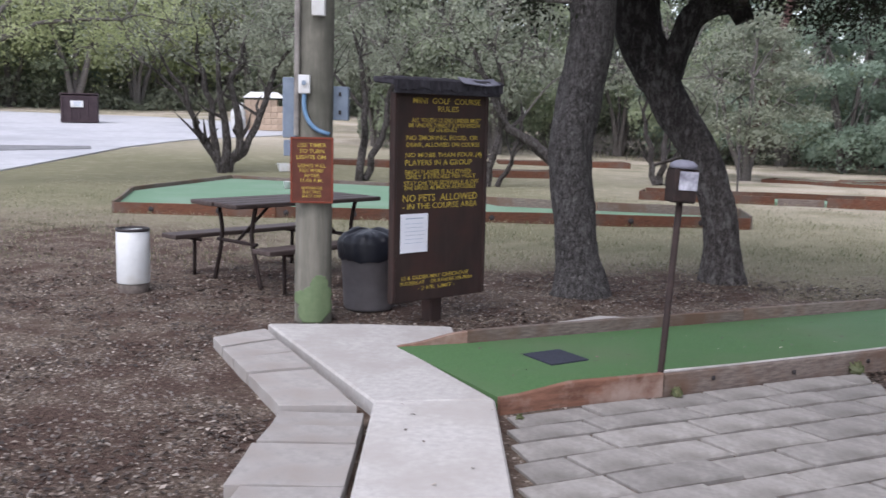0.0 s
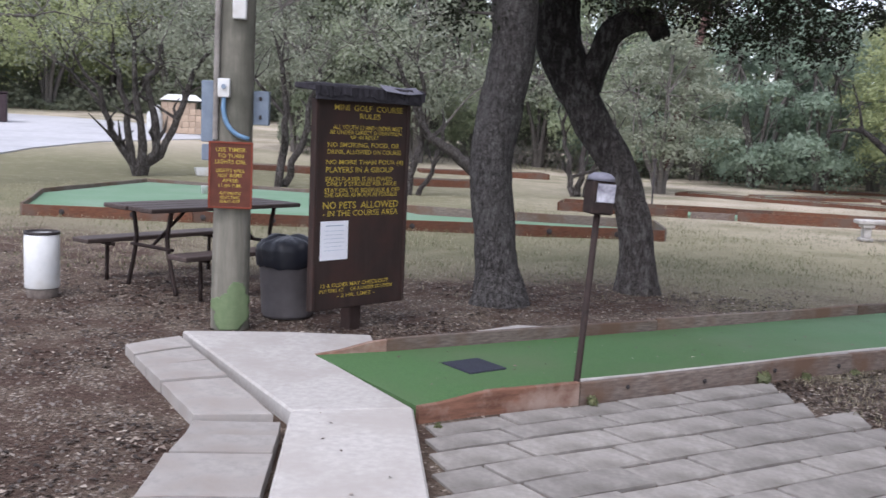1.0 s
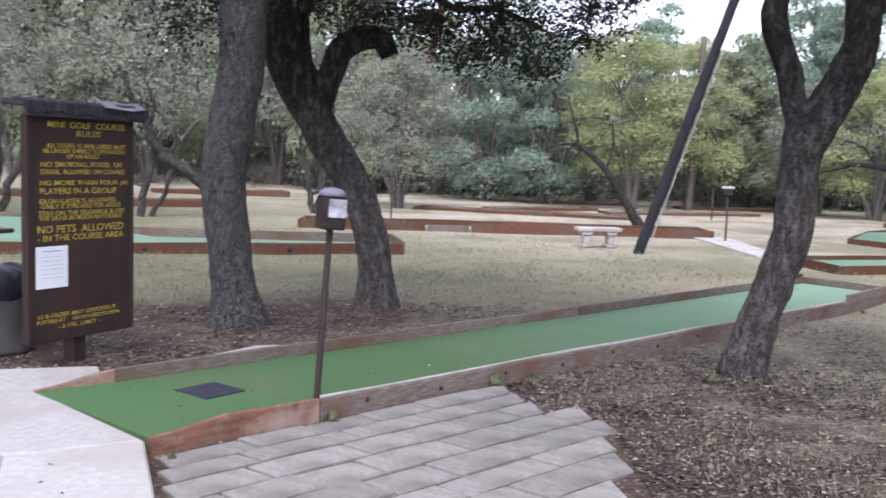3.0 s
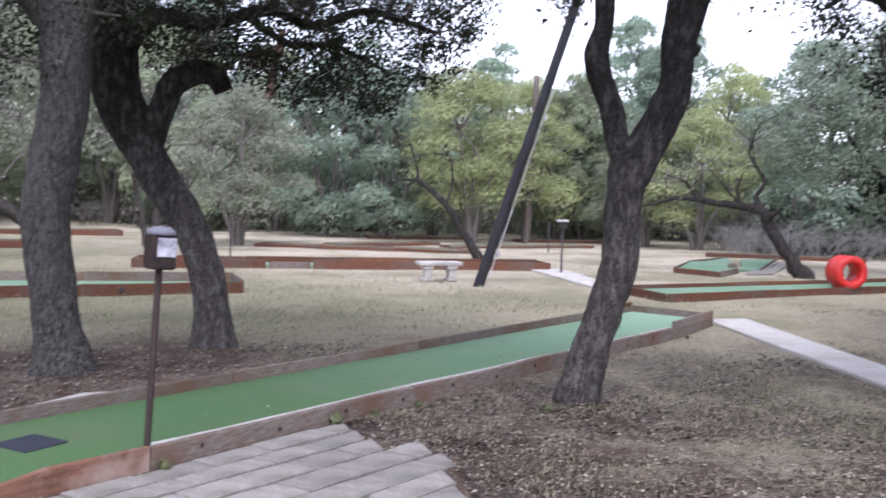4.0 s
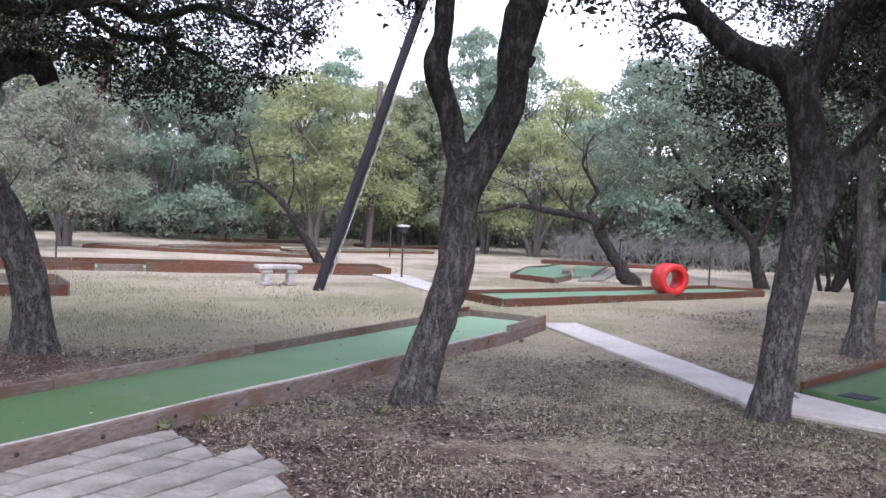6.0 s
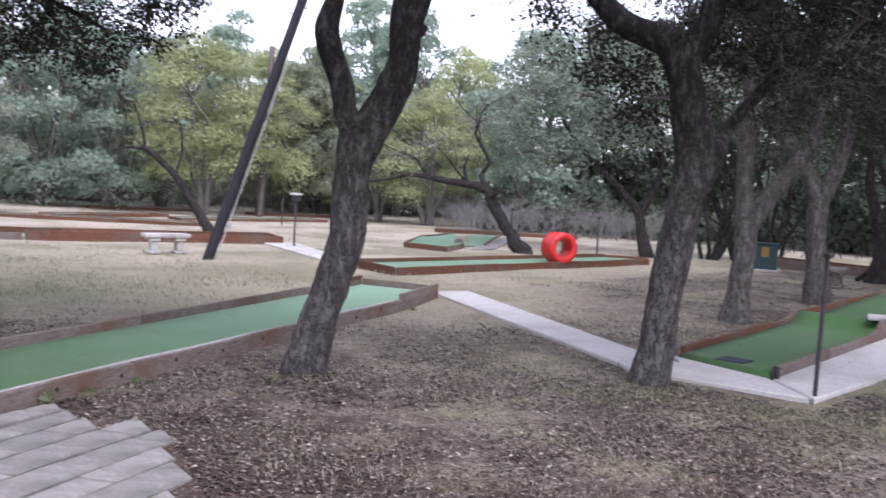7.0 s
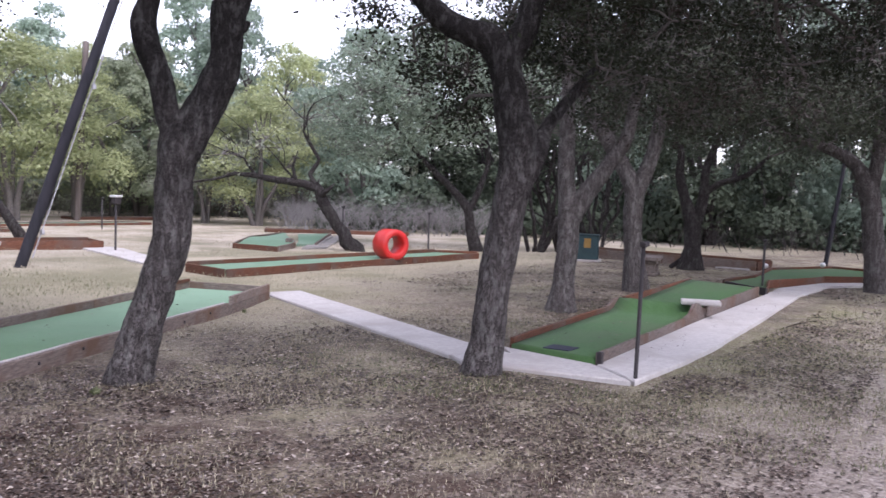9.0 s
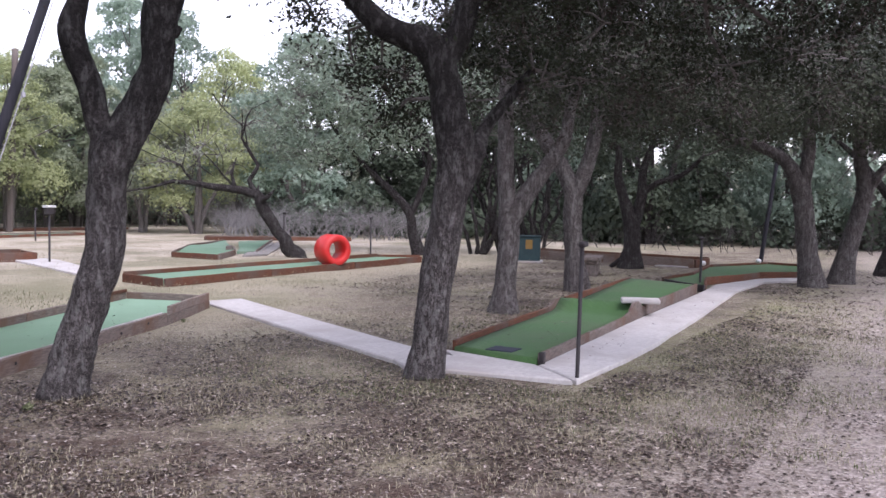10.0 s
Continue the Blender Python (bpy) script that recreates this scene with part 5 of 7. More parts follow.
def board(parent, a, b, z0, z1, thick=0.04, material=None, label="", outside=0.0, name="board"):
    """A plank on edge from a to b; outside moves it sideways to its right."""
    a, b = Vector((*a, 0)), Vector((*b, 0))
    d = b - a
    L = d.length
    m = pose(0, 0, 0, 0, 0, math.degrees(math.atan2(d.y, d.x)))
    off = m.to_3x3() @ Vector((0, -outside, 0))
    rsb = random.Random(int(a.x * 977 + a.y * 331 + b.x * 71))
    bm = bmesh.new()
    n = max(1, int(L / 0.5))
    rows = []
    for i in range(n + 1):
        x = -L / 2 + L * i / n
        wob = rsb.uniform(-0.006, 0.006)
        dz = rsb.uniform(-0.006, 0.006)
        e = 0.006
        rows.append([bm.verts.new((x, y + wob, z)) for y, z in ((-thick / 2, z0), (thick / 2, z0), (thick / 2, z1 - e + dz), (thick / 2 - e, z1 + dz), (-thick / 2 + e, z1 + dz), (-thick / 2, z1 - e + dz))])
    for p, q in zip(rows, rows[1:]):
        for i in range(6):
            j = (i + 1) % 6
            bm.faces.new((p[i], q[i], q[j], p[j]))
    bm.faces.new(rows[0])
    bm.faces.new(rows[-1][::-1])
    bmesh.ops.recalc_face_normals(bm, faces=bm.faces[:])
    ob = part(name, bm, material or M["redwood"], parent, label)
    mid = (a + b) / 2 + off
    ob.matrix_world = Matrix.Translation(mid) @ m
    return ob


def rising_board(parent, a, b, profile, outside, material, label):
    """A plank on edge whose top follows (share of the length, height) pairs."""
    a, b = Vector((*a, 0)), Vector((*b, 0))
    d = b - a
    out = Vector((d.y, -d.x, 0)).normalized() * outside
    half = Vector((d.y, -d.x, 0)).normalized() * 0.02
    bm = bmesh.new()
    rows = []
    for t, z in profile:
        c = a + d * t + out
        rows.append([bm.verts.new(c + o + Vector((0, 0, h))) for o, h in ((half, -0.03), (half, z - 0.005), (half * 0.75, z), (half * -0.75, z), (-half, z - 0.005), (-half, -0.03))])
    for p, q in zip(rows, rows[1:]):
        for i in range(6):
            bm.faces.new((p[i], p[(i + 1) % 6], q[(i + 1) % 6], q[i]))
    bm.faces.new(rows[0]), bm.faces.new(rows[-1][::-1])
    bmesh.ops.recalc_face_normals(bm, faces=bm.faces[:])
    return part("board", bm, material, parent, label)


def run_of_boards(parent, a, b, z0, z1, length=2.4, **kw):
    """Planks butted end to end along one side."""
    a, b = Vector(a), Vector(b)
    n = max(1, round((b - a).length / length))
    gap = (b - a).normalized() * 0.004
    for i in range(n):
        p, q = a.lerp(b, i / n) + gap, a.lerp(b, (i + 1) / n) - gap
        board(parent, tuple(p), tuple(q), z0, z1, **kw)


def carpet_sheet(parent, outline, z, material, cell=0.5, shape=None, label=""):
    bm = bmesh.new()
    top = prism(bm, outline, -0.05, z)
    if shape:
        bmesh.ops.triangulate(bm, faces=[top])
        bmesh.ops.subdivide_edges(bm, edges=[e for e in bm.edges if all(v.co.z > z - 1e-4 for v in e.verts)], cuts=7, use_grid_fill=True)
        for v in bm.verts:
            if v.co.z > z - 1e-3:
                v.co.z += shape(v.co.x, v.co.y)
    return part("carpet", bm, material, parent, label)


def lane(label, group="golf lanes"):
    return empty("golf_lane", pose(0, 0, 0), label, "golf lane", group)


def tee_mat(parent, x, y, turn, wide=0.42, deep=0.3, z=0.1):
    return box_part("tee_mat", (wide, deep, 0.012), pose(x, y, z, 0, 0, turn), M["rubber"], parent, "worn black rubber tee mat", 0.003)


# first lane: from the path to the forked oak and beyond
l1 = lane("long green carpet lane edged with weathered brown boards")
A1, A2, B1 = (-0.27, 6.28), (0.2, 6.43), (0.335, 5.15)
C1, D1, E1 = (8.02, 8.48), (9.42, 9.2), (9.0, 10.28)
carpet_sheet(l1, [A1, B1, C1, D1, E1, A2], 0.08, M["carpet_paling"], label="green felt carpet, paler at the far end")
rising_board(l1, B1, (1.33, 5.575), [(0, 0.084), (0.12, 0.092), (0.3, 0.118), (0.42, 0.136), (0.6, 0.134), (1, 0.13)], 0.02, M["redwood_worn"], "red-brown end board rising from the path")
run_of_boards(l1, (1.335, 5.578), C1, -0.03, 0.128, 2.4, material=M["greywood"], outside=0.02)
rising_board(l1, A1, A2, [(0, 0.083), (0.35, 0.105), (0.75, 0.15), (1, 0.165)], -0.02, M["redwood_worn"], "red-brown end board rising from the path")
run_of_boards(l1, A2, E1, 0.0, 0.17, 2.4, material=M["greywood"], outside=-0.02)
board(l1, C1, D1, -0.02, 0.1, material=M["greywood"], outside=0.02)
board(l1, (8.1, 8.52), D1, 0.104, 0.205, material=M["greywood"], outside=0.02)
board(l1, D1, E1, 0.0, 0.165, material=M["greywood"], outside=0.02)
board(l1, (8.4, 10.0), (9.0, 10.26), 0.173, 0.215, material=M["redwood"], outside=-0.02)
board(l1, (1.37, 5.595), (7.98, 8.463), 0.07, 0.137, thick=0.012, material=M["white_stone"], label="worn white-painted edging strip", outside=-0.0075, name="edge_strip")
tee_mat(l1, 0.765, 6.07, 31, 0.3, 0.31, 0.084)

for k in range(11):
    q = Vector((1.335, 5.578)).lerp(Vector(C1), 0.05 + 0.088 * k)
    bm = bmesh.new()
    ring = lathe(bm, [(0.016, 0), (0.016, 0.006), (0.006, 0.011)], 8, pose(0, 0, 0, 90))
    cap(bm, ring[-1])
    ob = part("nail_head", bm, M["iron"], l1, "dark nail head")
    ob.matrix_world = pose(q.x + 0.0165, q.y - 0.0378, 0.07 - 0.02 * (k % 2), 0, 0, 23.5)

# second lane beside the walk, with two humps
l5 = lane("green carpet lane with a raised hump beside the walk")


def hump(x, y):
    s = (x - 8.2) * 0.985 + (y - 4.2) * 0.17
    a = math.exp(-((s - 4.05) / (0.2 if s < 4.05 else 0.34)) ** 2) * 0.14
    b = 0.1 * max(0.0, min(1.0, (s - 4.1) / 3.6))
    return a + b


bm = bmesh.new()
near_e, far_e = [Vector((8.15, 3.72)), Vector((11.7, 4.1)), Vector((15.8, 4.5))], [Vector((8.36, 4.72)), Vector((12.4, 5.3)), Vector((16.2, 5.75))]
N = 60
rows5 = []
for i in range(N + 1):
    t = i / N * 2
    k = min(1, int(t))
    p, q = near_e[k].lerp(near_e[k + 1], t - k), far_e[k].lerp(far_e[k + 1], t - k)
    row = []
    for j in range(7):
        c = p.lerp(q, j / 6)
        row.append(bm.verts.new((c.x, c.y, 0.06 + hump(c.x, c.y))))
    rows5.append(row)
for a, b in zip(rows5, rows5[1:]):
    for j in range(6):
        bm.faces.new((a[j], b[j], b[j + 1], a[j + 1]))
lo = [[bm.verts.new((v.co.x, v.co.y, -0.05)) for v in (r[0], r[-1])] for r in rows5]
for i in range(N):
    bm.faces.new((lo[i][0], lo[i + 1][0], rows5[i + 1][0], rows5[i][0]))
    bm.faces.new((lo[i + 1][1], lo[i][1], rows5[i][6], rows5[i + 1][6]))
bm.faces.new([lo[0][1], lo[0][0]] + rows5[0])
bm.faces.new([lo[-1][0], lo[-1][1]] + rows5[-1][::-1])
part("carpet", bm, M["carpet"], l5, "green felt carpet over two humps", True)
run_of_boards(l5, (8.19, 3.72), (11.3, 4.06), -0.03, 0.12, 1.6, outside=0.02, material=M["greywood"])
run_of_boards(l5, (12.3, 4.16), (15.8, 4.5), -0.03, 0.175, 1.8, outside=0.02, material=M["greywood"])
run_of_boards(l5, (8.4, 4.73), (11.6, 5.19), 0.0, 0.12, 1.6, outside=-0.02)
run_of_boards(l5, (12.4, 5.3), (16.2, 5.75), 0.0, 0.18, 1.9, outside=-0.02)
for (ax, ay), (bx, by), side, rise_by in (((11.3, 4.06), (12.3, 4.16), 0.02, 1.0), ((11.6, 5.19), (12.4, 5.3), -0.02, 0.55)):
    bm = bmesh.new()
    d = Vector((bx - ax, by - ay, 0))
    nrm = Vector((d.y, -d.x, 0)).normalized() * side
    prof = [(0, 0.12), (0.25, 0.15), (0.42, 0.25), (0.62, 0.25), (0.8, 0.18), (1, 0.14)]
    rows = []
    for t, z in prof:
        z = 0.13 + (z - 0.13) * rise_by
        c = Vector((ax, ay, 0)) + d * t + nrm
        rows.append([bm.verts.new(c + nrm + Vector((0, 0, zz))) for zz in (-0.03, z)] + [bm.verts.new(c - nrm + Vector((0, 0, zz))) for zz in (z, -0.03)])
    for p, q in zip(rows, rows[1:]):
        for i in range(4):
            j = (i + 1) % 4
            bm.faces.new((p[i], p[j], q[j], q[i]))
    bm.faces.new(rows[0]), bm.faces.new(rows[-1][::-1])
    bmesh.ops.recalc_face_normals(bm, faces=bm.faces[:])
    part("hump_board", bm, M["greywood"], l5, "curved splintered board at the hump")
box_part("corner_peg", (0.05, 0.05, 0.16), pose(8.16, 3.66, 0.06), M["iron"], l5, "black corner peg")
tee_mat(l5, 8.5, 4.24, 3, 0.25, 0.28, 0.064)

# lane with an end board ahead of the oaks
l9 = lane("angled green carpet lane under the shaded oaks")
o9 = [(16.3, 4.5), (17.6, 4.85), (19.6, 4.35), (20.3, 3.7), (22.6, 3.95), (22.9, 4.9), (21.0, 5.7), (18.6, 5.35), (17.1, 5.45)]
carpet_sheet(l9, o9, 0.09, M["carpet"], label="green felt carpet")
for i in (0, 1, 2, 3, 4, 5, 6, 7):
    board(l9, o9[i], o9[i + 1], 0.0, 0.14 if i not in (2, 3) else 0.15, outside=0.022)
board(l9, (16.2, 4.45), (17.0, 5.4), 0.0, 0.12, material=M["iron"])

# wide bent lane behind the picnic table
l2 = lane("wide bent green lane behind the picnic table")
o2 = [(-5.3, 15.45), (0.0, 15.2), (4.88, 15.0), (5.15, 16.5), (0.5, 17.9), (-1.0, 21.2), (-5.0, 22.8), (-6.0, 18.6)]
carpet_sheet(l2, o2, 0.06, M["carpet_pale"], shape=lambda x, y: -0.03 if x > 0.6 else (0.05 if y > 16.2 else 0.02), label="sun-faded green carpet")
run_of_boards(l2, o2[0], o2[1], -0.03, 0.17, 2.6, outside=0.022, thick=0.045)
run_of_boards(l2, o2[1], o2[2], -0.03, 0.17, 2.4, outside=0.022, thick=0.045, material=M["redwood"])
for i in (2, 3, 4, 5, 6, 7):
    run_of_boards(l2, o2[i], o2[(i + 1) % 8], -0.03, 0.19, 2.5, outside=0.022, material=M["greywood"])

for k in range(9):
    bm = bmesh.new()
    ring = lathe(bm, [(0.045, 0), (0.045, 0.012), (0.02, 0.02)], 10, pose(0, 0, 0, 90))
    cap(bm, ring[-1])
    q = Vector(o2[0]).lerp(Vector(o2[2]), 0.06 + 0.108 * k)
    ob = part("bolt", bm, M["iron"], l2, "dark bolt head")
    ob.matrix_world = pose(q.x, q.y - 0.046 - 0.006 * k % 0.01, 0.075, 0, 0, -2.7)

# long straight lane across the field
l3 = lane("long straight lane of red boards across dry grass")
a3, b3 = Vector((4.3, 20.55)), Vector((13.0, 17.8))
d3 = (b3 - a3).normalized()
n3 = Vector((-d3.y, d3.x))
carpet_sheet(l3, [tuple(a3), tuple(b3), tuple(b3 + n3 * 0.95), tuple(a3 + n3 * 0.95)], 0.06, M["carpet_pale"], label="faded green carpet")
run_of_boards(l3, a3, a3.lerp(b3, 0.3), -0.02, 0.17, outside=0.02)
run_of_boards(l3, a3.lerp(b3, 0.305), a3.lerp(b3, 0.405), -0.02, 0.14, outside=0.05, material=M["greywood"])
run_of_boards(l3, a3.lerp(b3, 0.41), b3, -0.02, 0.18, outside=0.02)
run_of_boards(l3, a3 + n3 * 0.95, b3 + n3 * 0.95, -0.02, 0.19, outside=-0.02)
board(l3, tuple(b3), tuple(b3 + n3 * 0.95), -0.02, 0.17, outside=0.02)
board(l3, tuple(a3), tuple(a3 + n3 * 0.95), -0.02, 0.17, outside=-0.02)

# lane that carries the red tube
l6 = lane("orange-brown board lane with pale green carpet")
o6 = [(11.05, 11.8), (15.0, 11.75), (18.7, 11.75), (18.2, 12.6), (14.5, 12.75), (11.15, 12.85)]
carpet_sheet(l6, o6, 0.095, M["carpet_pale"], label="pale green carpet")
run_of_boards(l6, o6[0], o6[2], -0.02, 0.125, 2.5, outside=0.022)
board(l6, o6[2], o6[3], -0.02, 0.15, outside=0.022)
run_of_boards(l6, o6[3], o6[5], -0.02, 0.17, 2.4, outside=0.022)
board(l6, o6[5], o6[0], -0.02, 0.13, outside=0.022)
# broken lane beside the bent tree
l4 = lane("low broken lane with curled green carpet and grey planks")
o4 = [(15.9, 16.8), (16.05, 15.5), (17.4, 16.3), (18.5, 17.4), (20.6, 19.7), (18.4, 18.8)]
carpet_sheet(l4, o4, 0.085, M["carpet_pale"], shape=lambda x, y: 0.02 * math.sin(x * 2.2), label="curled faded carpet")
board(l4, o4[0], o4[1], -0.02, 0.11, outside=0.022)
for i in (1, 2, 4, 5):
    board(l4, o4[i], o4[(i + 1) % 6], -0.02, 0.12, outside=0.022, material=M["greywood"])
box_part("end_block", (0.5, 0.16, 0.2), pose(17.7, 16.75, 0.08, 0, 0, 42), M["greywood"], l4, "weathered wooden end block", 0.01)
carpet_sheet(l4, [(17.75, 16.55), (18.2, 16.4), (22.4, 19.6), (21.2, 19.75), (18.75, 17.4)], 0.05, M["carpet_pale"], label="faded green carpet strip")
board(l4, (18.25, 16.35), (22.45, 19.55), -0.02, 0.08, material=M["greywood"], label="weathered grey board")
for shift in (0.0, 0.42):
    bm = bmesh.new()
    prism(bm, [(17.1 + shift * 0.8, 15.75 - shift * 0.2), (17.45 + shift * 0.8, 15.65 - shift * 0.2), (22.0 + shift, 19.05 - shift * 0.4), (21.6 + shift, 19.15 - shift * 0.4)], -0.03, 0.028, 0.006)
    part("plank", bm, M["flag"], l4, "flat grey plank on the ground")
# lanes at the far side of the clearing, each two lines of boards
for p, q, wide, hi, lab in (
        ((21.8, 21.7), (24.9, 18.4), 0.9, 0.1, "low red-board lane far across the clearing"), ((9.4, 28.0), (14.4, 23.7), 1.0, 0.09, "long low lane far across the clearing"),
        ((12.0, 27.5), (16.0, 28.3), 0.9, 0.09, "far lane of weathered boards before the woods"), ((15.5, 33.0), (19.5, 31.8), 0.9, 0.08, "distant low lane near the woods"),
        ((15.5, 26.5), (21.0, 26.3), 0.9, 0.07, "low faded lane far across the clearing"), ((20.5, 30.0), (25.0, 29.0), 0.9, 0.08, "distant board lane by the grey pole"),
        ((22.6, 6.2), (22.9, 10.7), 0.9, 0.2, "long dark board lane behind the oaks"), ((-4.2, 30.5), (0.2, 29.6), 1.0, 0.18, "distant lane of weathered boards near the lot"),
        ((-1.0, 27.3), (3.8, 27.6), 1.0, 0.18, "distant lane of brown boards past small trees"), ((2.0, 33.0), (6.5, 33.2), 1.0, 0.16, "pale distant lane before the woods")):
    ln = lane(lab)
    p, q = Vector(p), Vector(q)
    n = Vector((-(q - p).y, (q - p).x)).normalized() * wide
    h = rise(*((p + q) / 2))
    carpet_sheet(ln, [tuple(p), tuple(q), tuple(q + n), tuple(p + n)], h + 0.04, M["carpet_pale"], label="faded carpet")
    run_of_boards(ln, p, q, h - 0.05, h + hi, 2.5, outside=0.02)
    run_of_boards(ln, p + n, q + n, h - 0.05, h + hi, 2.5, outside=-0.02, material=M["greywood"])
    board(ln, tuple(q), tuple(q + n), h - 0.05, h + hi - 0.01, outside=0.02)
    board(ln, tuple(p), tuple(p + n), h - 0.05, h + hi - 0.01, outside=-0.02)

# red tube obstacle
tube = empty("tube_obstacle", pose(15.65, 11.93, 0.395, 0, 0, -112), "bright red plastic tube obstacle lying on the lane", "golf obstacle")
bm = bmesh.new()
R, r, hl = 0.315, 0.185, 0.21
prof = [(r, -hl), (r + 0.02, -hl - 0.02), (R - 0.03, -hl - 0.02), (R, -hl + 0.01), (R, hl - 0.01), (R - 0.03, hl + 0.02), (r + 0.02, hl + 0.02), (r, hl), (r, 0), (r, -hl)]
lathe(bm, prof, 40, pose(0, 0, 0, 0, 90, 0))
bmesh.ops.remove_doubles(bm, verts=bm.verts[:], dist=1e-4)
bmesh.ops.recalc_face_normals(bm, faces=bm.faces[:])
part("barrel", bm, M["redtube"], tube, "glossy red barrel with a thick rim", True)
box_part("foot", (0.34, 0.3, 0.03), pose(0, 0, -0.29), M["redtube"], tube, "red plastic foot")

# white stone bumper lying over the hump
bm = bmesh.new()
box(bm, (0.5, 0.28, 0.06), None, 0.018, 2)
ob = part("stone_slab", bm, M["white_stone"], None, "white cast stone slab resting on the lane edge")
ob.matrix_world = pose(12.2, 4.16, 0.23, 0, 0, -67)
tagged(ob, category="slab")

# ---------------------------------------------------------------- bench


def stone_bench(x, y, z, turn, label, stone):
    b = empty("stone_bench", pose(x, y, z, 0, 0, turn), label, "bench", "stone benches")
    bm = bmesh.new()
    box(bm, (0.86, 0.36, 0.075), None, 0.018, 2)
    ob = part("seat", bm, stone, b)
    ob.matrix_local = pose(0, 0, 0.345)
    for s in (-0.24, 0.24):
        bm = bmesh.new()
        for prof, w in (((0.2, 0.0, 0.06), 0.3), ((0.12, 0.06, 0.24), 0.22), ((0.2, 0.24, 0.31), 0.3)):
            box(bm, (prof[0], w, prof[2] - prof[1]), pose(0, 0, (prof[1] + prof[2]) / 2), 0.012)
        ob = part("leg", bm, stone, b)
        ob.matrix_local = pose(s, 0, 0)
    return b


stone_bench(9.15, 16.1, -0.01, -12, "small white cast stone bench on dry grass", M["white_stone"])
stone_bench(18.3, 7.35, -0.01, 15, "small weathered stone bench behind the oaks", M["canbase"])

# ---------------------------------------------------------------- lamps and poles


def path_lamp(x, y, h, label, lean=(0, 0), box_top=True, r=0.022):
    lamp = empty("path_lamp", pose(x, y, rise(x, y), lean[0], lean[1]), label, "path lamp", "path lamps")
    bm = bmesh.new()
    a = lathe(bm, [(r, -0.15), (r, h)], 10)
    cap(bm, a[-1])
    part("post", bm, M["iron"], lamp, "", True)
    if box_top:
        bm = bmesh.new()
        box(bm, (0.15, 0.15, 0.13), pose(0, 0, h + 0.05), 0.01)
        part("head", bm, M["iron"], lamp)
        bm = bmesh.new()
        box(bm, (0.2, 0.2, 0.05), pose(0, 0, h + 0.145), 0.012)
        part("cap", bm, M["white"], lamp, "pale weathered cap")
    else:
        bm = bmesh.new()
        box(bm, (0.1, 0.06, 0.045), pose(0.02, 0, h + 0.015, 0, -8, 0), 0.01)
        part("head", bm, M["iron"], lamp, "small dark lamp head")
    return lamp


path_lamp(12.75, 17.0, 1.02, "dark steel path lamp with a pale cap")
path_lamp(7.0, 22.6, 1.1, "dark steel path lamp at the field edge", box_top=False)
path_lamp(19.6, 13.8, 0.92, "thin dark path lamp behind the red tube", box_top=False)
path_lamp(20.3, 14.3, 0.9, "thin dark path lamp behind the lane", box_top=False)
path_lamp(7.74, 3.13, 1.16, "slim dark steel path lamp at the walk corner", (0, 2.0), False, 0.018)
path_lamp(17.0, 4.76, 0.86, "slim dark path lamp between two lanes", (0, 1.5), False)
path_lamp(17.8, 24.5, 0.9, "thin distant dark path lamp", box_top=False)
path_lamp(22.5, 26.3, 0.9, "thin distant path lamp across the clearing", box_top=False)
path_lamp(21.9, 18.6, 0.9, "thin distant path lamp past the broken lane", box_top=False)


def pole(name, foot, head, r0, r1, material, label, guard=False):
    p = empty(name, pose(*foot), label, "pole")
    v = Vector(head) - Vector(foot)
    sh = Shell()
    sh.limb([(Vector((0, 0, 0)) - v.normalized() * 0.4, r0 * 1.03), (v * 0.35, r0 + (r1 - r0) * 0.35), (v * 0.7, r0 + (r1 - r0) * 0.7), (v, r1)], 16, 0.5, 0.03, 2)
    mesh_part("shaft", sh.mesh("shaft"), material, p, "", True)
    if guard:
        across = Vector((0.85, -0.53, 0))
        sh = Shell()
        sh.limb([(across * 0.14 + v * 0.02, 0.012), (across * 0.13 + v * 0.5, 0.012), (across * 0.11 + v * 0.9, 0.012)], 8, 0.8)
        mesh_part("cable_guard", sh.mesh("cable_guard"), M["cable"], p, "pale cable guard along the pole", True)
        for t in (0.08, 0.42, 0.78):
            box_part("bracket", (0.06, 0.06, 0.09), Matrix.Translation(across * 0.15 + v * t), M["cable"], p, "pale cable bracket")
    return p


pole("leaning_pole", (9.35, 14.95, 0), (11.35, 13.75, 7.4), 0.095, 0.08, M["blackpole"], "blackened leaning pole with a pale cable guard", True)
pole("utility_pole", (20.3, 29.4, 0), (20.55, 29.35, 6.2), 0.11, 0.1, M["greypole"], "weathered grey utility pole before the woods")
pole("leaning_pole", (9.7, 30.7, 0.2), (11.05, 30.4, 7.0), 0.15, 0.12, M["redpole"], "brown leaning pole in front of the woods")
pole("leaning_pole", (23.9, 5.3, 0), (24.3, 5.0, 3.2), 0.055, 0.04, M["blackpole"], "thin leaning post behind the far lane")
box_part("meter_box", (0.14, 0.1, 0.16), pose(23.86, 5.42, 0.95), M["white"], bpy.data.objects["leaning_pole.002"], "small white box")

# ---------------------------------------------------------------- sign, post, bins and table by the path


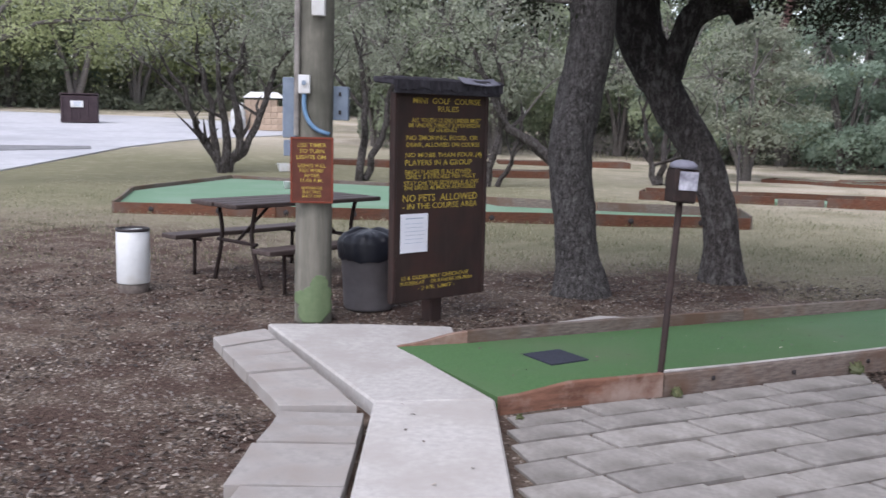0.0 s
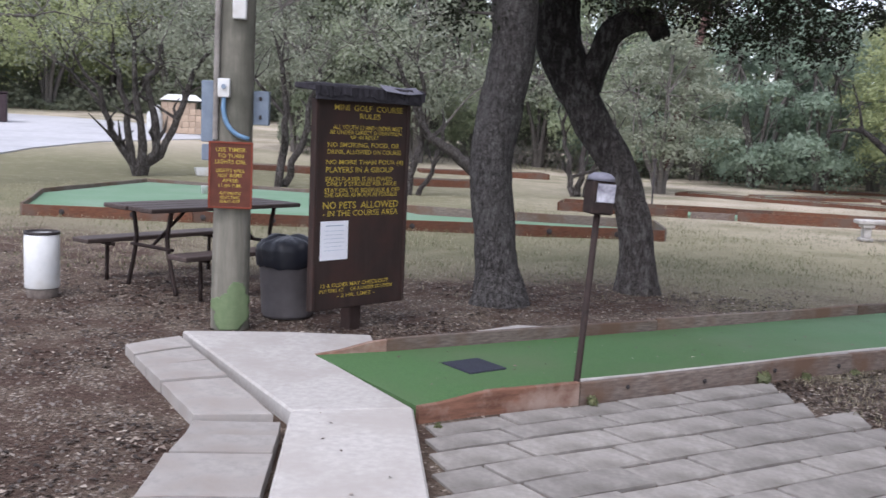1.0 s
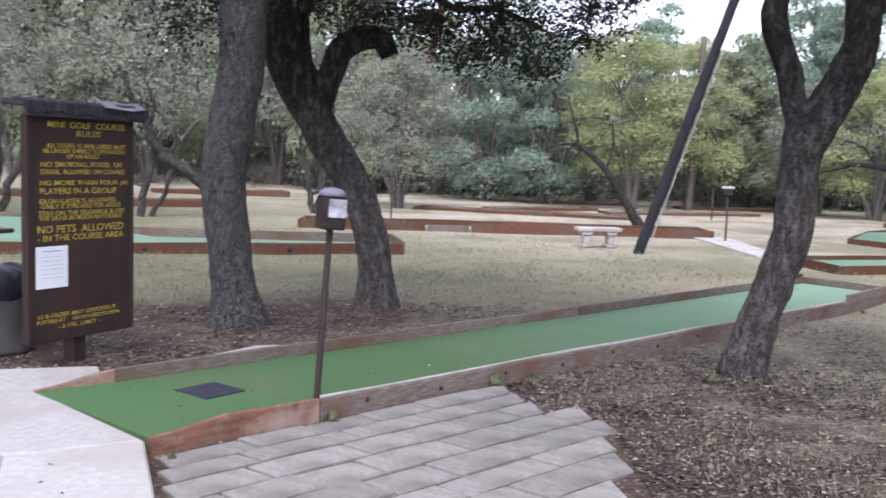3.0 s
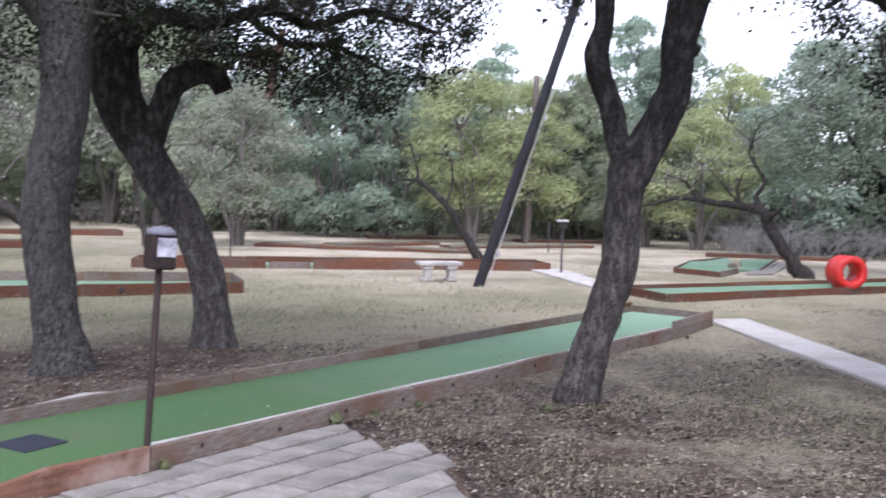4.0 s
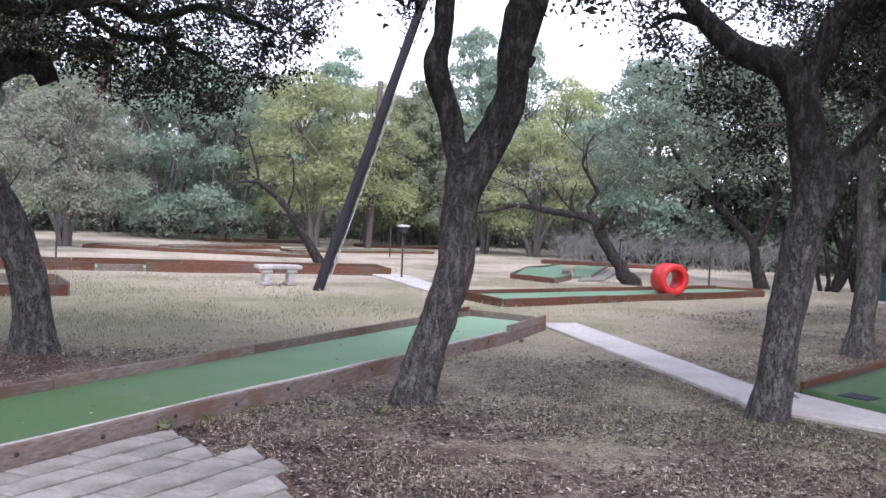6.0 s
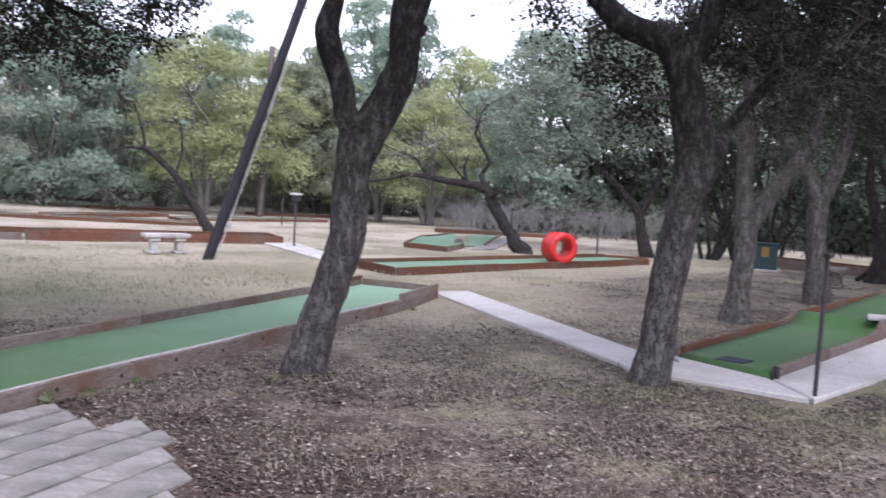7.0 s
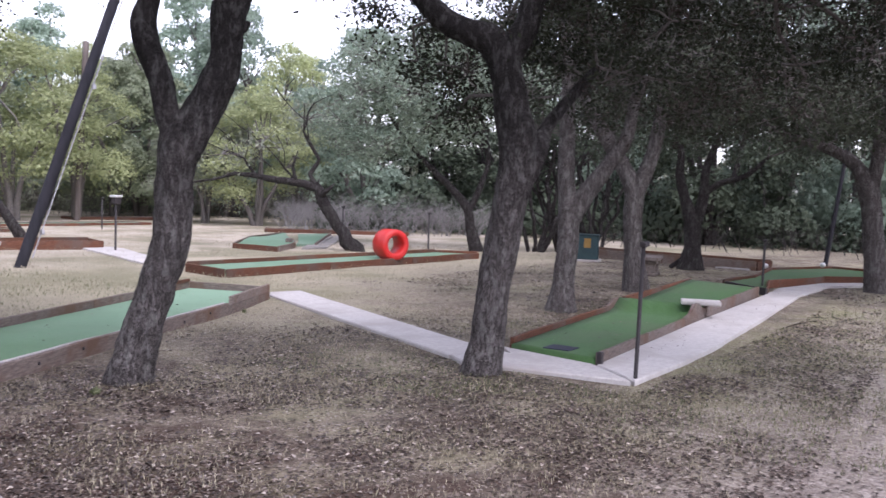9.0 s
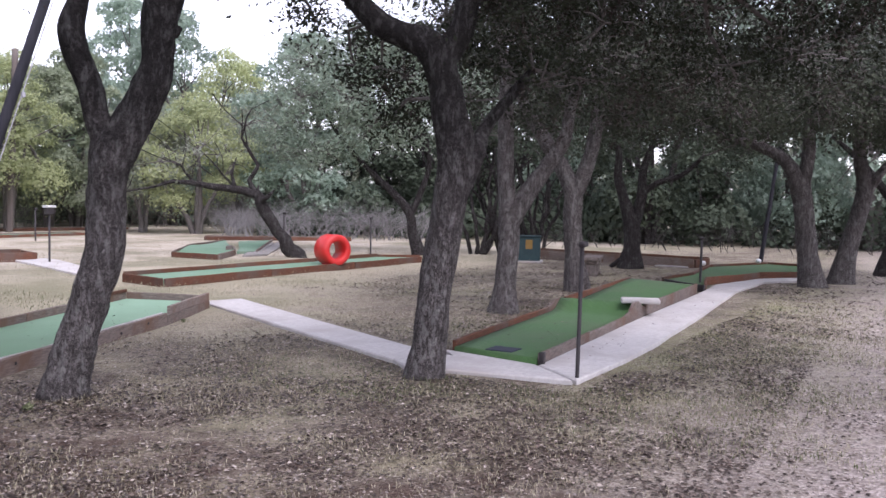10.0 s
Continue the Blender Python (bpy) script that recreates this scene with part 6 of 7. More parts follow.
def lettering(parent, text, x, z, height, width, y=-0.034, name="lettering"):
    """Yellow raised letters, squeezed to their width, at (x, z) of the board's face."""
    cu = bpy.data.curves.new("letters", "FONT")
    cu.body, cu.align_x, cu.align_y, cu.size, cu.extrude = text, "LEFT", "CENTER", 1.0, 0.0
    cu.offset = 0.006
    cu.resolution_u = 2
    ob = bpy.data.objects.new("letters", cu)
    me = bpy.data.meshes.new_from_object(ob)
    bpy.data.objects.remove(ob)
    co = np.empty(len(me.vertices) * 3, np.float32)
    me.vertices.foreach_get("co", co)
    co = co.reshape(-1, 3)
    lo, hi = co.min(0), co.max(0)
    me.transform(Matrix.Translation((x, y, z)) @ pose(0, 0, 0, 90) @ Matrix.Diagonal((width / (hi[0] - lo[0]), height / (hi[1] - lo[1]), 1, 1)) @ Matrix.Translation((-lo[0], -(lo[1] + hi[1]) / 2, 0)))
    row = mesh_part(name, me, M["yellow"], parent, "yellow hand-cut letters")
    row["kind"] = "stuff"
    return row


SL, SR = Vector((-0.385, 7.2, 0)), Vector((0.345, 7.83, 0))
SW = (SR - SL).length
sign = empty("rules_sign", Matrix.Translation((SL + SR) / 2) @ pose(0, 0, 0, 0, 0, math.degrees(math.atan2(0.63, 0.73))), "tall dark brown wooden rules sign with yellow letters", "sign")
SZ0, SZ1 = 0.19, 1.8
box_part("panel", (SW, 0.05, SZ1 - SZ0), pose(0, 0, (SZ0 + SZ1) / 2), M["signbrown"], sign, "brown painted panel", 0.006)
for s in (-1, 1):
    box_part("edge_strip", (0.03, 0.012, SZ1 - SZ0 - 0.02), pose(s * (SW / 2 - 0.016), -0.031, (SZ0 + SZ1) / 2), M["signbrown"], sign, "", 0.003)
box_part("post", (0.12, 0.12, 1.8), pose(0.02, 0.09, 0.8), M["signbrown"], sign, "square brown post", 0.008)
bm = bmesh.new()
box(bm, (SW + 0.12, 0.26, 0.045), pose(0, 0.03, 1.885, 5, 0, 0), 0.008)
part("roof", bm, M["felt"], sign, "small flat roof")
box_part("fascia", (SW + 0.1, 0.022, 0.1), pose(0, -0.1, 1.84), M["felt"], sign, "black fascia board", 0.004)
# torn felt hanging over the roof's front edge
bm = bmesh.new()
cols = 40
rt = random.Random(12)
prev = None
for i in range(cols + 1):
    x = -SW / 2 - 0.07 + (SW + 0.14) * i / cols
    drop = 0.062 + 0.03 * noise.noise(Vector((x * 6, 1, 0))) + rt.uniform(-0.012, 0.012)
    row = []
    for yy, zz in ((0.02, 1.922), (-0.1, 1.908), (-0.122 + rt.uniform(-0.008, 0.008), 1.892), (-0.12 + rt.uniform(-0.01, 0.01), 1.885 - drop)):
        row.append(bm.verts.new((x, yy, zz + 0.01 * noise.noise(Vector((x * 9, yy * 9, 0))))))
    if prev:
        for a in range(3):
            bm.faces.new((prev[a], prev[a + 1], row[a + 1], row[a]))
    prev = row
ob = part("roofing_felt", bm, M["felt"], sign, "torn black roofing felt")
sm = ob.modifiers.new("thickness", "SOLIDIFY")
sm.thickness = 0.008
for px, wide, tilt in ((0.28, 0.26, 3), (0.47, 0.14, -6)):
    bm = bmesh.new()
    box(bm, (wide, 0.1, 0.01), pose(px - 0.04, -0.105, 1.9, 30, tilt, 2), 0.003)
    part("felt_patch", bm, M["feltgrey"], sign, "grey flap of roofing felt")

# rows of letters: text, left edge, height on the board, letter height, width (shares of the board)
for text, u, v, h, w in (
        ("MINI  GOLF  COURSE", 0.19, 0.965, 0.028, 0.72), ("RULES", 0.45, 0.928, 0.026, 0.22),
        ("ALL YOUTH 12 AND UNDER MUST", 0.18, 0.873, 0.021, 0.74), ("BE UNDER DIRECT SUPERVISION", 0.15, 0.849, 0.019, 0.76), ("OF AN ADULT", 0.36, 0.826, 0.018, 0.3),
        ("NO SMOKING, FOOD, OR", 0.13, 0.788, 0.026, 0.76), ("DRINK, ALLOWED ON COURSE", 0.13, 0.755, 0.025, 0.78),
        ("NO MORE THAN FOUR (4)", 0.12, 0.705, 0.028, 0.82), ("PLAYERS IN A GROUP", 0.12, 0.672, 0.027, 0.71),
        ("EACH PLAYER IS ALLOWED", 0.12, 0.627, 0.022, 0.7), ("ONLY 5 STROKES PER HOLE", 0.13, 0.604, 0.02, 0.74), ("STAY ON THE SIDEWALK & OFF", 0.11, 0.574, 0.021, 0.8), ("THE GRASS AS MUCH AS POSSIBLE", 0.11, 0.552, 0.02, 0.77),
        ("NO PETS  ALLOWED", 0.1, 0.503, 0.034, 0.8), ("- IN THE COURSE AREA", 0.1, 0.464, 0.028, 0.8),
        ("12 & OLDER MAY CHECKOUT", 0.1, 0.118, 0.019, 0.72), ("PUTTERS AT     OR RANGER STATION", 0.09, 0.092, 0.018, 0.77), ("- 2 HR. LIMIT -", 0.27, 0.064, 0.019, 0.4)):
    lettering(sign, text, -SW / 2 + u * SW, SZ0 + v * (SZ1 - SZ0), h * (SZ1 - SZ0), w * SW, -0.0275)
ppr = box_part("notice", (0.27, 0.004, 0.3), pose(-0.27, -0.03, SZ0 + 0.335 * (SZ1 - SZ0)), M["paper"], sign, "white paper notice", 0.0005)
for k in range(7):
    bw = 0.17 if k == 0 else 0.2 - 0.012 * (k % 3)
    box_part("print_line", (bw, 0.001, 0.008 if k == 0 else 0.003), pose(0, -0.003, 0.115 - k * 0.03 - (0.01 if k else 0)), M["ink"], ppr, "", 0)

# wooden post with timer
post = empty("timber_post", pose(-1.0, 7.45, 0), "round weathered timber post with electrical boxes", "post")
sh = Shell()
sh.limb([(Vector((0, 0, -0.25)), 0.148), (Vector((0, 0, 0.6)), 0.143), (Vector((0.015, 0, 1.8)), 0.135), (Vector((0.04, 0, 3.6)), 0.125)], 28, 0.1, 0.02, 3)
mesh_part("pole", sh.mesh("pole"), M["postwood"], post, "", True)
pads = ((0.0, 0.1, 0.125), (0.01, 0.2, 0.1), (-0.105, 0.2, 0.055), (0.09, 0.13, 0.085), (0.062, 0.3, 0.078), (0.115, 0.23, 0.06))
bm = bmesh.new()
cell = 0.011
grid = {}
for i in range(-18, 22):
    for j in range(0, 36):
        u, z = i * cell, 0.01 + j * cell
        edge = 0.006 * noise.noise(Vector((u * 40, z * 40, 0)))
        if any(math.hypot(u - pu, z - pz) < pr + edge for pu, pz, pr in pads):
            for di, dj in ((0, 0), (1, 0), (1, 1), (0, 1)):
                if (i + di, j + dj) not in grid:
                    a = radians(-88) + (i + di) * cell / 0.155
                    rr = 0.152 + 0.014 * max(0.0, abs(u) - 0.1) / 0.06
                    grid[i + di, j + dj] = bm.verts.new((rr * math.cos(a), rr * math.sin(a), z + dj * cell))
            bm.faces.new([grid[i + di, j + dj] for di, dj in ((0, 0), (1, 0), (1, 1), (0, 1))])
ob = part("paint_patch", bm, M["greenpaint"], post, "pale green lobed patch", True)
ob.modifiers.new("thickness", "SOLIDIFY").thickness = 0.006
tp = box_part("timer_notice", (0.325, 0.025, 0.5), pose(0.01, -0.165, 1.2), M["platebrown"], post, "red-brown timer notice with yellow letters", 0.004)
for dx, dz, sx, sz in ((0, 0.243, 0.325, 0.014), (0, -0.243, 0.325, 0.014), (-0.156, 0, 0.014, 0.472), (0.156, 0, 0.014, 0.472)):
    box_part("trim", (sx, 0.008, sz), pose(dx, -0.0165, dz), M["platetrim"], tp, "red trim strip", 0.001)
for text, z, h, w in (("USE TIMER", 0.19, 0.032, 0.22), ("TO TURN", 0.145, 0.032, 0.19), ("LIGHTS ON.", 0.1, 0.032, 0.23), ("LIGHTS WILL", 0.035, 0.028, 0.21), ("NOT WORK", -0.002, 0.028, 0.18), ("AFTER", -0.04, 0.026, 0.12), ("11:00 P.M.", -0.078, 0.026, 0.17), ("AUTOMATIC", -0.135, 0.022, 0.16), ("ELECTRIC", -0.166, 0.022, 0.14), ("SHUT-OFF", -0.197, 0.022, 0.15)):
    lettering(tp, text, -w / 2, z, h, w, -0.0145)
sw = box_part("timer_switch", (0.088, 0.05, 0.14), pose(-0.05, -0.155, 1.845), M["white"], post, "white timer switch box", 0.006)
bm = bmesh.new()
ring = lathe(bm, [(0.018, 0), (0.018, 0.015)], 12, pose(0, -0.025, 0.01, 90))
cap(bm, ring[-1])
part("knob", bm, M["boxgrey"], sw, "grey timer knob")
sh = Shell()
sh.limb([(Vector((-0.05, -0.155, 1.775)), 0.017), (Vector((-0.05, -0.158, 1.66)), 0.017), (Vector((-0.01, -0.165, 1.56)), 0.017), (Vector((0.06, -0.165, 1.5)), 0.017), (Vector((0.14, -0.15, 1.475)), 0.017)], 10, 0.03)
mesh_part("conduit", sh.mesh("conduit"), M["conduit"], post, "curved blue conduit", True)
box_part("breaker_box", (0.1, 0.2, 0.46), pose(-0.185, 0.06, 1.67), M["boxgrey"], post, "blue-grey steel breaker box")
box_part("breaker_box", (0.09, 0.16, 0.12), pose(-0.185, 0.05, 1.36), M["boxgrey"], post, "lower blue-grey steel box")
box_part("junction_box", (0.15, 0.12, 0.26), pose(0.19, 0.08, 1.71), M["boxgrey"], post, "blue-grey junction box")
sh = Shell()
sh.limb([(Vector((-0.118, -0.095, 1.46)), 0.022), (Vector((-0.112, -0.095, 2.4)), 0.022), (Vector((-0.1, -0.095, 3.55)), 0.022)], 10, 0.3)
mesh_part("pipe", sh.mesh("pipe"), M["flag"], post, "pale grey conduit pipe", True)
box_part("top_box", (0.1, 0.06, 0.2), pose(0.055, -0.15, 2.45), M["white"], post, "pale steel box", 0.006)
for z in (1.78, 1.64):
    box_part("hasp", (0.02, 0.02, 0.03), pose(0.2, 0.015, z), M["iron"], post, "dark hasp", 0.003)

# trash bin with bag and lid
tb = empty("trash_bin", pose(-0.6, 8.0, 0), "grey plastic trash bin lined with a black bag", "trash bin")
bm = bmesh.new()
rings = lathe(bm, [(0.2, 0.0), (0.215, 0.03), (0.24, 0.52), (0.255, 0.53), (0.255, 0.57), (0.235, 0.57), (0.2, 0.1)], 32)
cap(bm, rings[0], False), cap(bm, rings[-1])
part("body", bm, M["bin"], tb, "", True)
bm = bmesh.new()
rows = []
for r, z, amp in ((0.25, 0.43, 0.03), (0.262, 0.45, 0.024), (0.262, 0.5, 0.016), (0.27, 0.56, 0.02), (0.26, 0.6, 0.024), (0.225, 0.635, 0.036), (0.17, 0.655, 0.045), (0.1, 0.672, 0.04), (0.03, 0.676, 0.012)):
    ring = []
    for i in range(56):
        a = 2 * math.pi * i / 56
        fold = noise.noise(Vector((math.cos(a) * 5, math.sin(a) * 5, z * 5))) + 0.6 * noise.noise(Vector((math.cos(a) * 13, math.sin(a) * 13, z * 22)))
        ring.append(bm.verts.new(((r + amp * fold) * math.cos(a), (r + amp * fold) * math.sin(a), z + amp * 1.1 * noise.noise(Vector((a * 3, z * 9, 4))))))
    rows.append(ring)
for p, q in zip(rows, rows[1:]):
    for i in range(56):
        bm.faces.new((p[i], p[(i + 1) % 56], q[(i + 1) % 56], q[i]))
cap(bm, rows[-1])
part("bag", bm, M["bag"], tb, "black plastic bag bunched over the rim", True)

# ash can
ac = empty("ash_can", pose(-2.8, 8.62, 0), "white metal ash can on a stained base", "ash can")
bm = bmesh.new()
rings = lathe(bm, [(0.128, -0.02), (0.132, 0.0), (0.134, 0.075), (0.125, 0.08)], 28)
cap(bm, rings[-1])
part("base", bm, M["canbase"], ac, "stained dark base", True)
bm = bmesh.new()
rings = lathe(bm, [(0.144, 0.072), (0.147, 0.08), (0.149, 0.3), (0.147, 0.55), (0.142, 0.555), (0.134, 0.55), (0.134, 0.45)], 36)
cap(bm, rings[-1])
part("drum", bm, M["white"], ac, "", True)
bm = bmesh.new()
lathe(bm, [(0.15, 0.545), (0.153, 0.555), (0.15, 0.57), (0.136, 0.572), (0.132, 0.55)], 36)
part("rim", bm, M["iron"], ac, "dark rim", True)

# picnic table
pt = empty("picnic_table", pose(-1.53, 9.54, 0, 0, 0, 47), "dark brown picnic table on a bent steel frame", "picnic table")
for k in range(4):
    box_part("tabletop_plank", (1.8, 0.19, 0.042), pose(0.02 * (k % 2), -0.297 + 0.198 * k, 0.775), M["tablewood"], pt, "", 0.008)
for s in (-1, 1):
    box_part("seat_plank", (1.8, 0.27, 0.045), pose(0, s * 0.76, 0.4), M["tablewood"], pt, "", 0.008)
for ex in (-0.62, 0.62):
    for s in (-1, 1):
        sh = Shell()
        sh.limb([(Vector((ex, s * 0.3, 0.75)), 0.021), (Vector((ex, s * 0.25, 0.55)), 0.021), (Vector((ex, s * 0.25, 0.4)), 0.021), (Vector((ex, s * 0.38, -0.02)), 0.021)], 8, 0.06)
        mesh_part("leg", sh.mesh("leg"), M["rust"], pt, "", True)
        sh = Shell()
        sh.limb([(Vector((ex, s * 0.84, 0.36)), 0.02), (Vector((ex, s * 0.62, 0.36)), 0.02)], 8, 0.1)
        mesh_part("seat_arm", sh.mesh("seat_arm"), M["rust"], pt, "", True)
        sh = Shell()
        sh.limb([(Vector((ex, s * 0.73, 0.37)), 0.019), (Vector((ex, s * 0.74, -0.02)), 0.019)], 8, 0.1)
        mesh_part("seat_leg", sh.mesh("seat_leg"), M["rust"], pt, "", True)
    sh = Shell()
    sh.limb([(Vector((ex, -0.32, 0.4)), 0.018), (Vector((ex, 0.32, 0.4)), 0.018)], 8, 0.1)
    mesh_part("crossbar", sh.mesh("crossbar"), M["rust"], pt, "", True)
    sh = Shell()
    sh.limb([(Vector((ex, 0, 0.4)), 0.016), (Vector((ex * 0.35, 0, 0.75)), 0.016)], 8, 0.1)
    mesh_part("brace", sh.mesh("brace"), M["rust"], pt, "", True)

# score box on a leaning post
sb = empty("hole_marker", pose(1.34, 5.62, 0, 0, 3.3, 0), "rusty post with a brown box and worn sticker", "hole marker")
bm = bmesh.new()
rings = lathe(bm, [(0.021, -0.1), (0.021, 1.16)], 12)
cap(bm, rings[-1])
part("post", bm, M["rust"], sb, "", True)
bx = box_part("marker_box", (0.15, 0.13, 0.2), pose(0, 0, 1.25, 0, 0, 10), M["rust"], sb, "brown steel box", 0.01)
box_part("sticker", (0.115, 0.002, 0.11), pose(0.012, -0.067, 0.03), M["sticker"], bx, "peeling white sticker", 0)
bm = bmesh.new()
rings = lathe(bm, [(0.082, 0.0), (0.08, 0.025), (0.05, 0.045), (0.02, 0.05)], 20, pose(0, 0, 0.1))
cap(bm, rings[0], False), cap(bm, rings[-1])
part("cap", bm, M["feltgrey"], bx, "grey peeling cap", True)

# pale crate and cup at the bent lane
ob = empty("plastic_tub", pose(-4.45, 27.3, rise(-4.45, 27.3), 0, 0, 20), "white plastic tub on the grass", "tub")
bm = bmesh.new()
lathe(bm, [(0.2, 0), (0.26, 0.22), (0.27, 0.22), (0.24, 0.2), (0.19, 0.02)], 4, Matrix.Diagonal((1.3, 0.9, 1, 1)) @ pose(0, 0, 0, 0, 0, 45))
bmesh.ops.contextual_create(bm, geom=[v for v in bm.verts if v.co.z < 0.001])
part("tub", bm, M["white"], ob)
ob = empty("plastic_bucket", pose(-3.22, 19.9, 0.105), "white plastic bucket on the bent lane", "bucket")
bm = bmesh.new()
rings = lathe(bm, [(0.06, 0), (0.075, 0.16), (0.08, 0.165), (0.07, 0.16), (0.055, 0.02)], 16)
cap(bm, rings[0], False)
part("bucket", bm, M["white"], ob, "", True)
for x, y in ((20.6, 5.75), (22.3, 4.98)):
    bm = bmesh.new()
    bmesh.ops.create_icosphere(bm, subdivisions=3, radius=0.065)
    bmesh.ops.scale(bm, vec=(1, 1, 0.85), verts=bm.verts[:])
    ob = part("white_globe", bm, M["white"], None, "small white globe marker on the lane edge", True)
    ob.matrix_world = pose(x, y, 0.19)
    tagged(ob, category="marker", group="globe markers")

# steel cabinet behind the oaks
cb = empty("steel_cabinet", pose(20.7, 10.0, 0, 0, 0, 24 - 90), "dark teal steel utility cabinet with an amber label", "utility cabinet")
box_part("body", (0.62, 0.5, 0.56), pose(0, 0, 0.3), M["teal"], cb, "", 0.012)
box_part("lid", (0.65, 0.53, 0.04), pose(0, 0, 0.6), M["teal"], cb, "", 0.01)
box_part("pad", (0.75, 0.62, 0.06), pose(0, 0, 0.0), M["concrete"], cb, "concrete pad")
box_part("label_plate", (0.16, 0.004, 0.22), pose(0.05, -0.254, 0.42), M["amber"], cb, "amber warning label", 0)

# ---------------------------------------------------------------- beyond the car park edge
dm = empty("dumpster", pose(-18.3, 48.6, rise(-18.3, 48.6) + 0.05, 0, 0, 18), "dark maroon steel dumpster on the car park", "dumpster")
bm = bmesh.new()
box(bm, (1.75, 1.3, 1.34), pose(0, 0, 0.65), 0.02)
part("body", bm, M["dumpster"], dm)
for k in range(5):
    box_part("rib", (0.07, 0.05, 1.1), pose(-0.8 + 0.4 * k, -0.67, 0.7), M["dumpster"], dm, "", 0.008)
box_part("lid", (1.8, 1.36, 0.06), pose(0, 0, 1.36, -4), M["dumpster"], dm, "", 0.01)
box_part("panel", (0.6, 0.01, 0.32), pose(-0.1, -0.705, 0.9), M["white"], dm, "white panel", 0)
for k in range(3):
    box_part("lettering_bar", (0.36 - 0.05 * k, 0.004, 0.035), pose(-0.1, -0.714, 0.98 - 0.08 * k), M["ink"], dm, "", 0)
kx, ky = -8.85, 47.8
ks = empty("block_shelter", pose(kx, ky, rise(kx, ky), 0, 0, 8), "small tan block enclosure with a white cap", "enclosure")
for k in range(5):
    for j in range(6):
        if k == 4 and j == 5:
            continue
        box_part("block", (0.31, 1.2, 0.29), pose(-0.79 + 0.318 * j + (0.03 if k % 2 else 0), 0, 0.16 + 0.3 * k), M["tan"], ks, "", 0.012)
bm = bmesh.new()
bmesh.ops.create_cone(bm, cap_ends=True, segments=4, radius1=1.55, radius2=1.0, depth=0.28)
bmesh.ops.transform(bm, matrix=pose(0, 0, 1.74) @ Matrix.Diagonal((0.92, 0.7, 1, 1)) @ pose(0, 0, 0, 0, 0, 45), verts=bm.verts[:])
part("cap", bm, M["white"], ks, "white sloped cap")
cy = empty("gas_cylinder", pose(-9.95, 46.8, rise(-9.95, 46.8)), "white upright gas cylinder beside the enclosure", "gas cylinder")
bm = bmesh.new()
rings = lathe(bm, [(0.3, 0), (0.36, 0.1), (0.36, 0.9), (0.28, 1.05), (0.14, 1.1)], 24)
cap(bm, rings[0], False), cap(bm, rings[-1])
part("tank", bm, M["white"], cy, "", True)
bm = bmesh.new()
rings = lathe(bm, [(0.24, 1.06), (0.26, 1.35), (0.24, 1.36)], 24)
cap(bm, rings[-1])
part("collar", bm, M["white"], cy, "", True)

# ---------------------------------------------------------------- flagstones
FLAG_MESH = {}


def flag(parent, outline, z1, rsf, stone="flag"):
    """One flagstone with worn, uneven edges."""
    bm = bmesh.new()
    pts = []
    n = len(outline)
    cx, cy = sum(p[0] for p in outline) / n, sum(p[1] for p in outline) / n
    for i in range(n):
        a, b = Vector(outline[i]), Vector(outline[(i + 1) % n])
        k = max(1, int((b - a).length / 0.16))
        for j in range(k):
            q = a.lerp(b, j / k)
            w = 0.003 if j == 0 else 0.007
            pts.append((q.x - cx + rsf.uniform(-w, w), q.y - cy + rsf.uniform(-w, w)))
    prism(bm, pts, -0.1, 0.0, 0.003)
    tilt = (rsf.uniform(-0.006, 0.006), rsf.uniform(-0.006, 0.006))
    for v in bm.verts:
        if v.co.z > -0.05:
            v.co.z += tilt[0] * v.co.x + tilt[1] * v.co.y + 0.003 * noise.noise(Vector((v.co.x * 7 + cx, v.co.y * 7, cy)))
    ob = part("flagstone", bm, M[stone], parent)
    ob.matrix_world = pose(cx, cy, z1 + rsf.uniform(-0.006, 0.006))
    return ob


rf = random.Random(21)
patio = empty("pavement_patio", pose(0, 0, 0), "grey limestone flag patio laid in staggered rows", "pavement", kind="structure")
S, Nn = Vector((0.9168, 0.3994)), Vector((-0.3994, 0.9168))
row_top = 4.5
row = 0
while row_top > 1.2:
    deep = rf.uniform(0.205, 0.285)
    row_low = row_top - deep
    mid = (row_top + row_low) / 2
    # left end meets the path, right end steps back unevenly
    left = (0.375 + 0.3994 * mid) / 0.9168
    right = min(4.85 - max(0, 4.2 - mid) * 0.1, 4.86) - max(0, 3.45 - mid) * 0.95 + rf.uniform(-0.12, 0.1) + 0.14
    if mid < 2.6:
        right = max(right, 3.2)
    s = left + rf.uniform(0.0, 0.02)
    first = True
    while s < right - 0.12:
        length = rf.uniform(0.3, 0.74)
        e = s + length
        if right - e < 0.25:
            e = right
        g = 0.0105
        sl = 0.03
        c = [S * (s + g + (0 if first else sl)) + Nn * (row_low + g), S * (e - g + sl) + Nn * (row_low + g), S * (e - g) + Nn * (row_top - g), S * (s + g) + Nn * (row_top - g)]
        if first:
            for q in (c[0], c[3]):
                q.x = max(q.x, 0.365 + rf.uniform(0, 0.02))
        if e == right:
            c[1] -= S * (deep * 0.75)
        cx, cy = sum(p.x for p in c) / 4, sum(p.y for p in c) / 4
        flag(patio, [tuple(p) for p in c], min(0.012, ground_z(cx, cy) + 0.016), rf)
        s = e
        first = False
    row_top = row_low
    row += 1
left_walk = empty("pavement_flags", pose(0, 0, 0), "pale limestone flags edging the concrete path", "pavement", kind="structure")
outer = [(-1.575, 6.52), (-0.84, 4.96)]
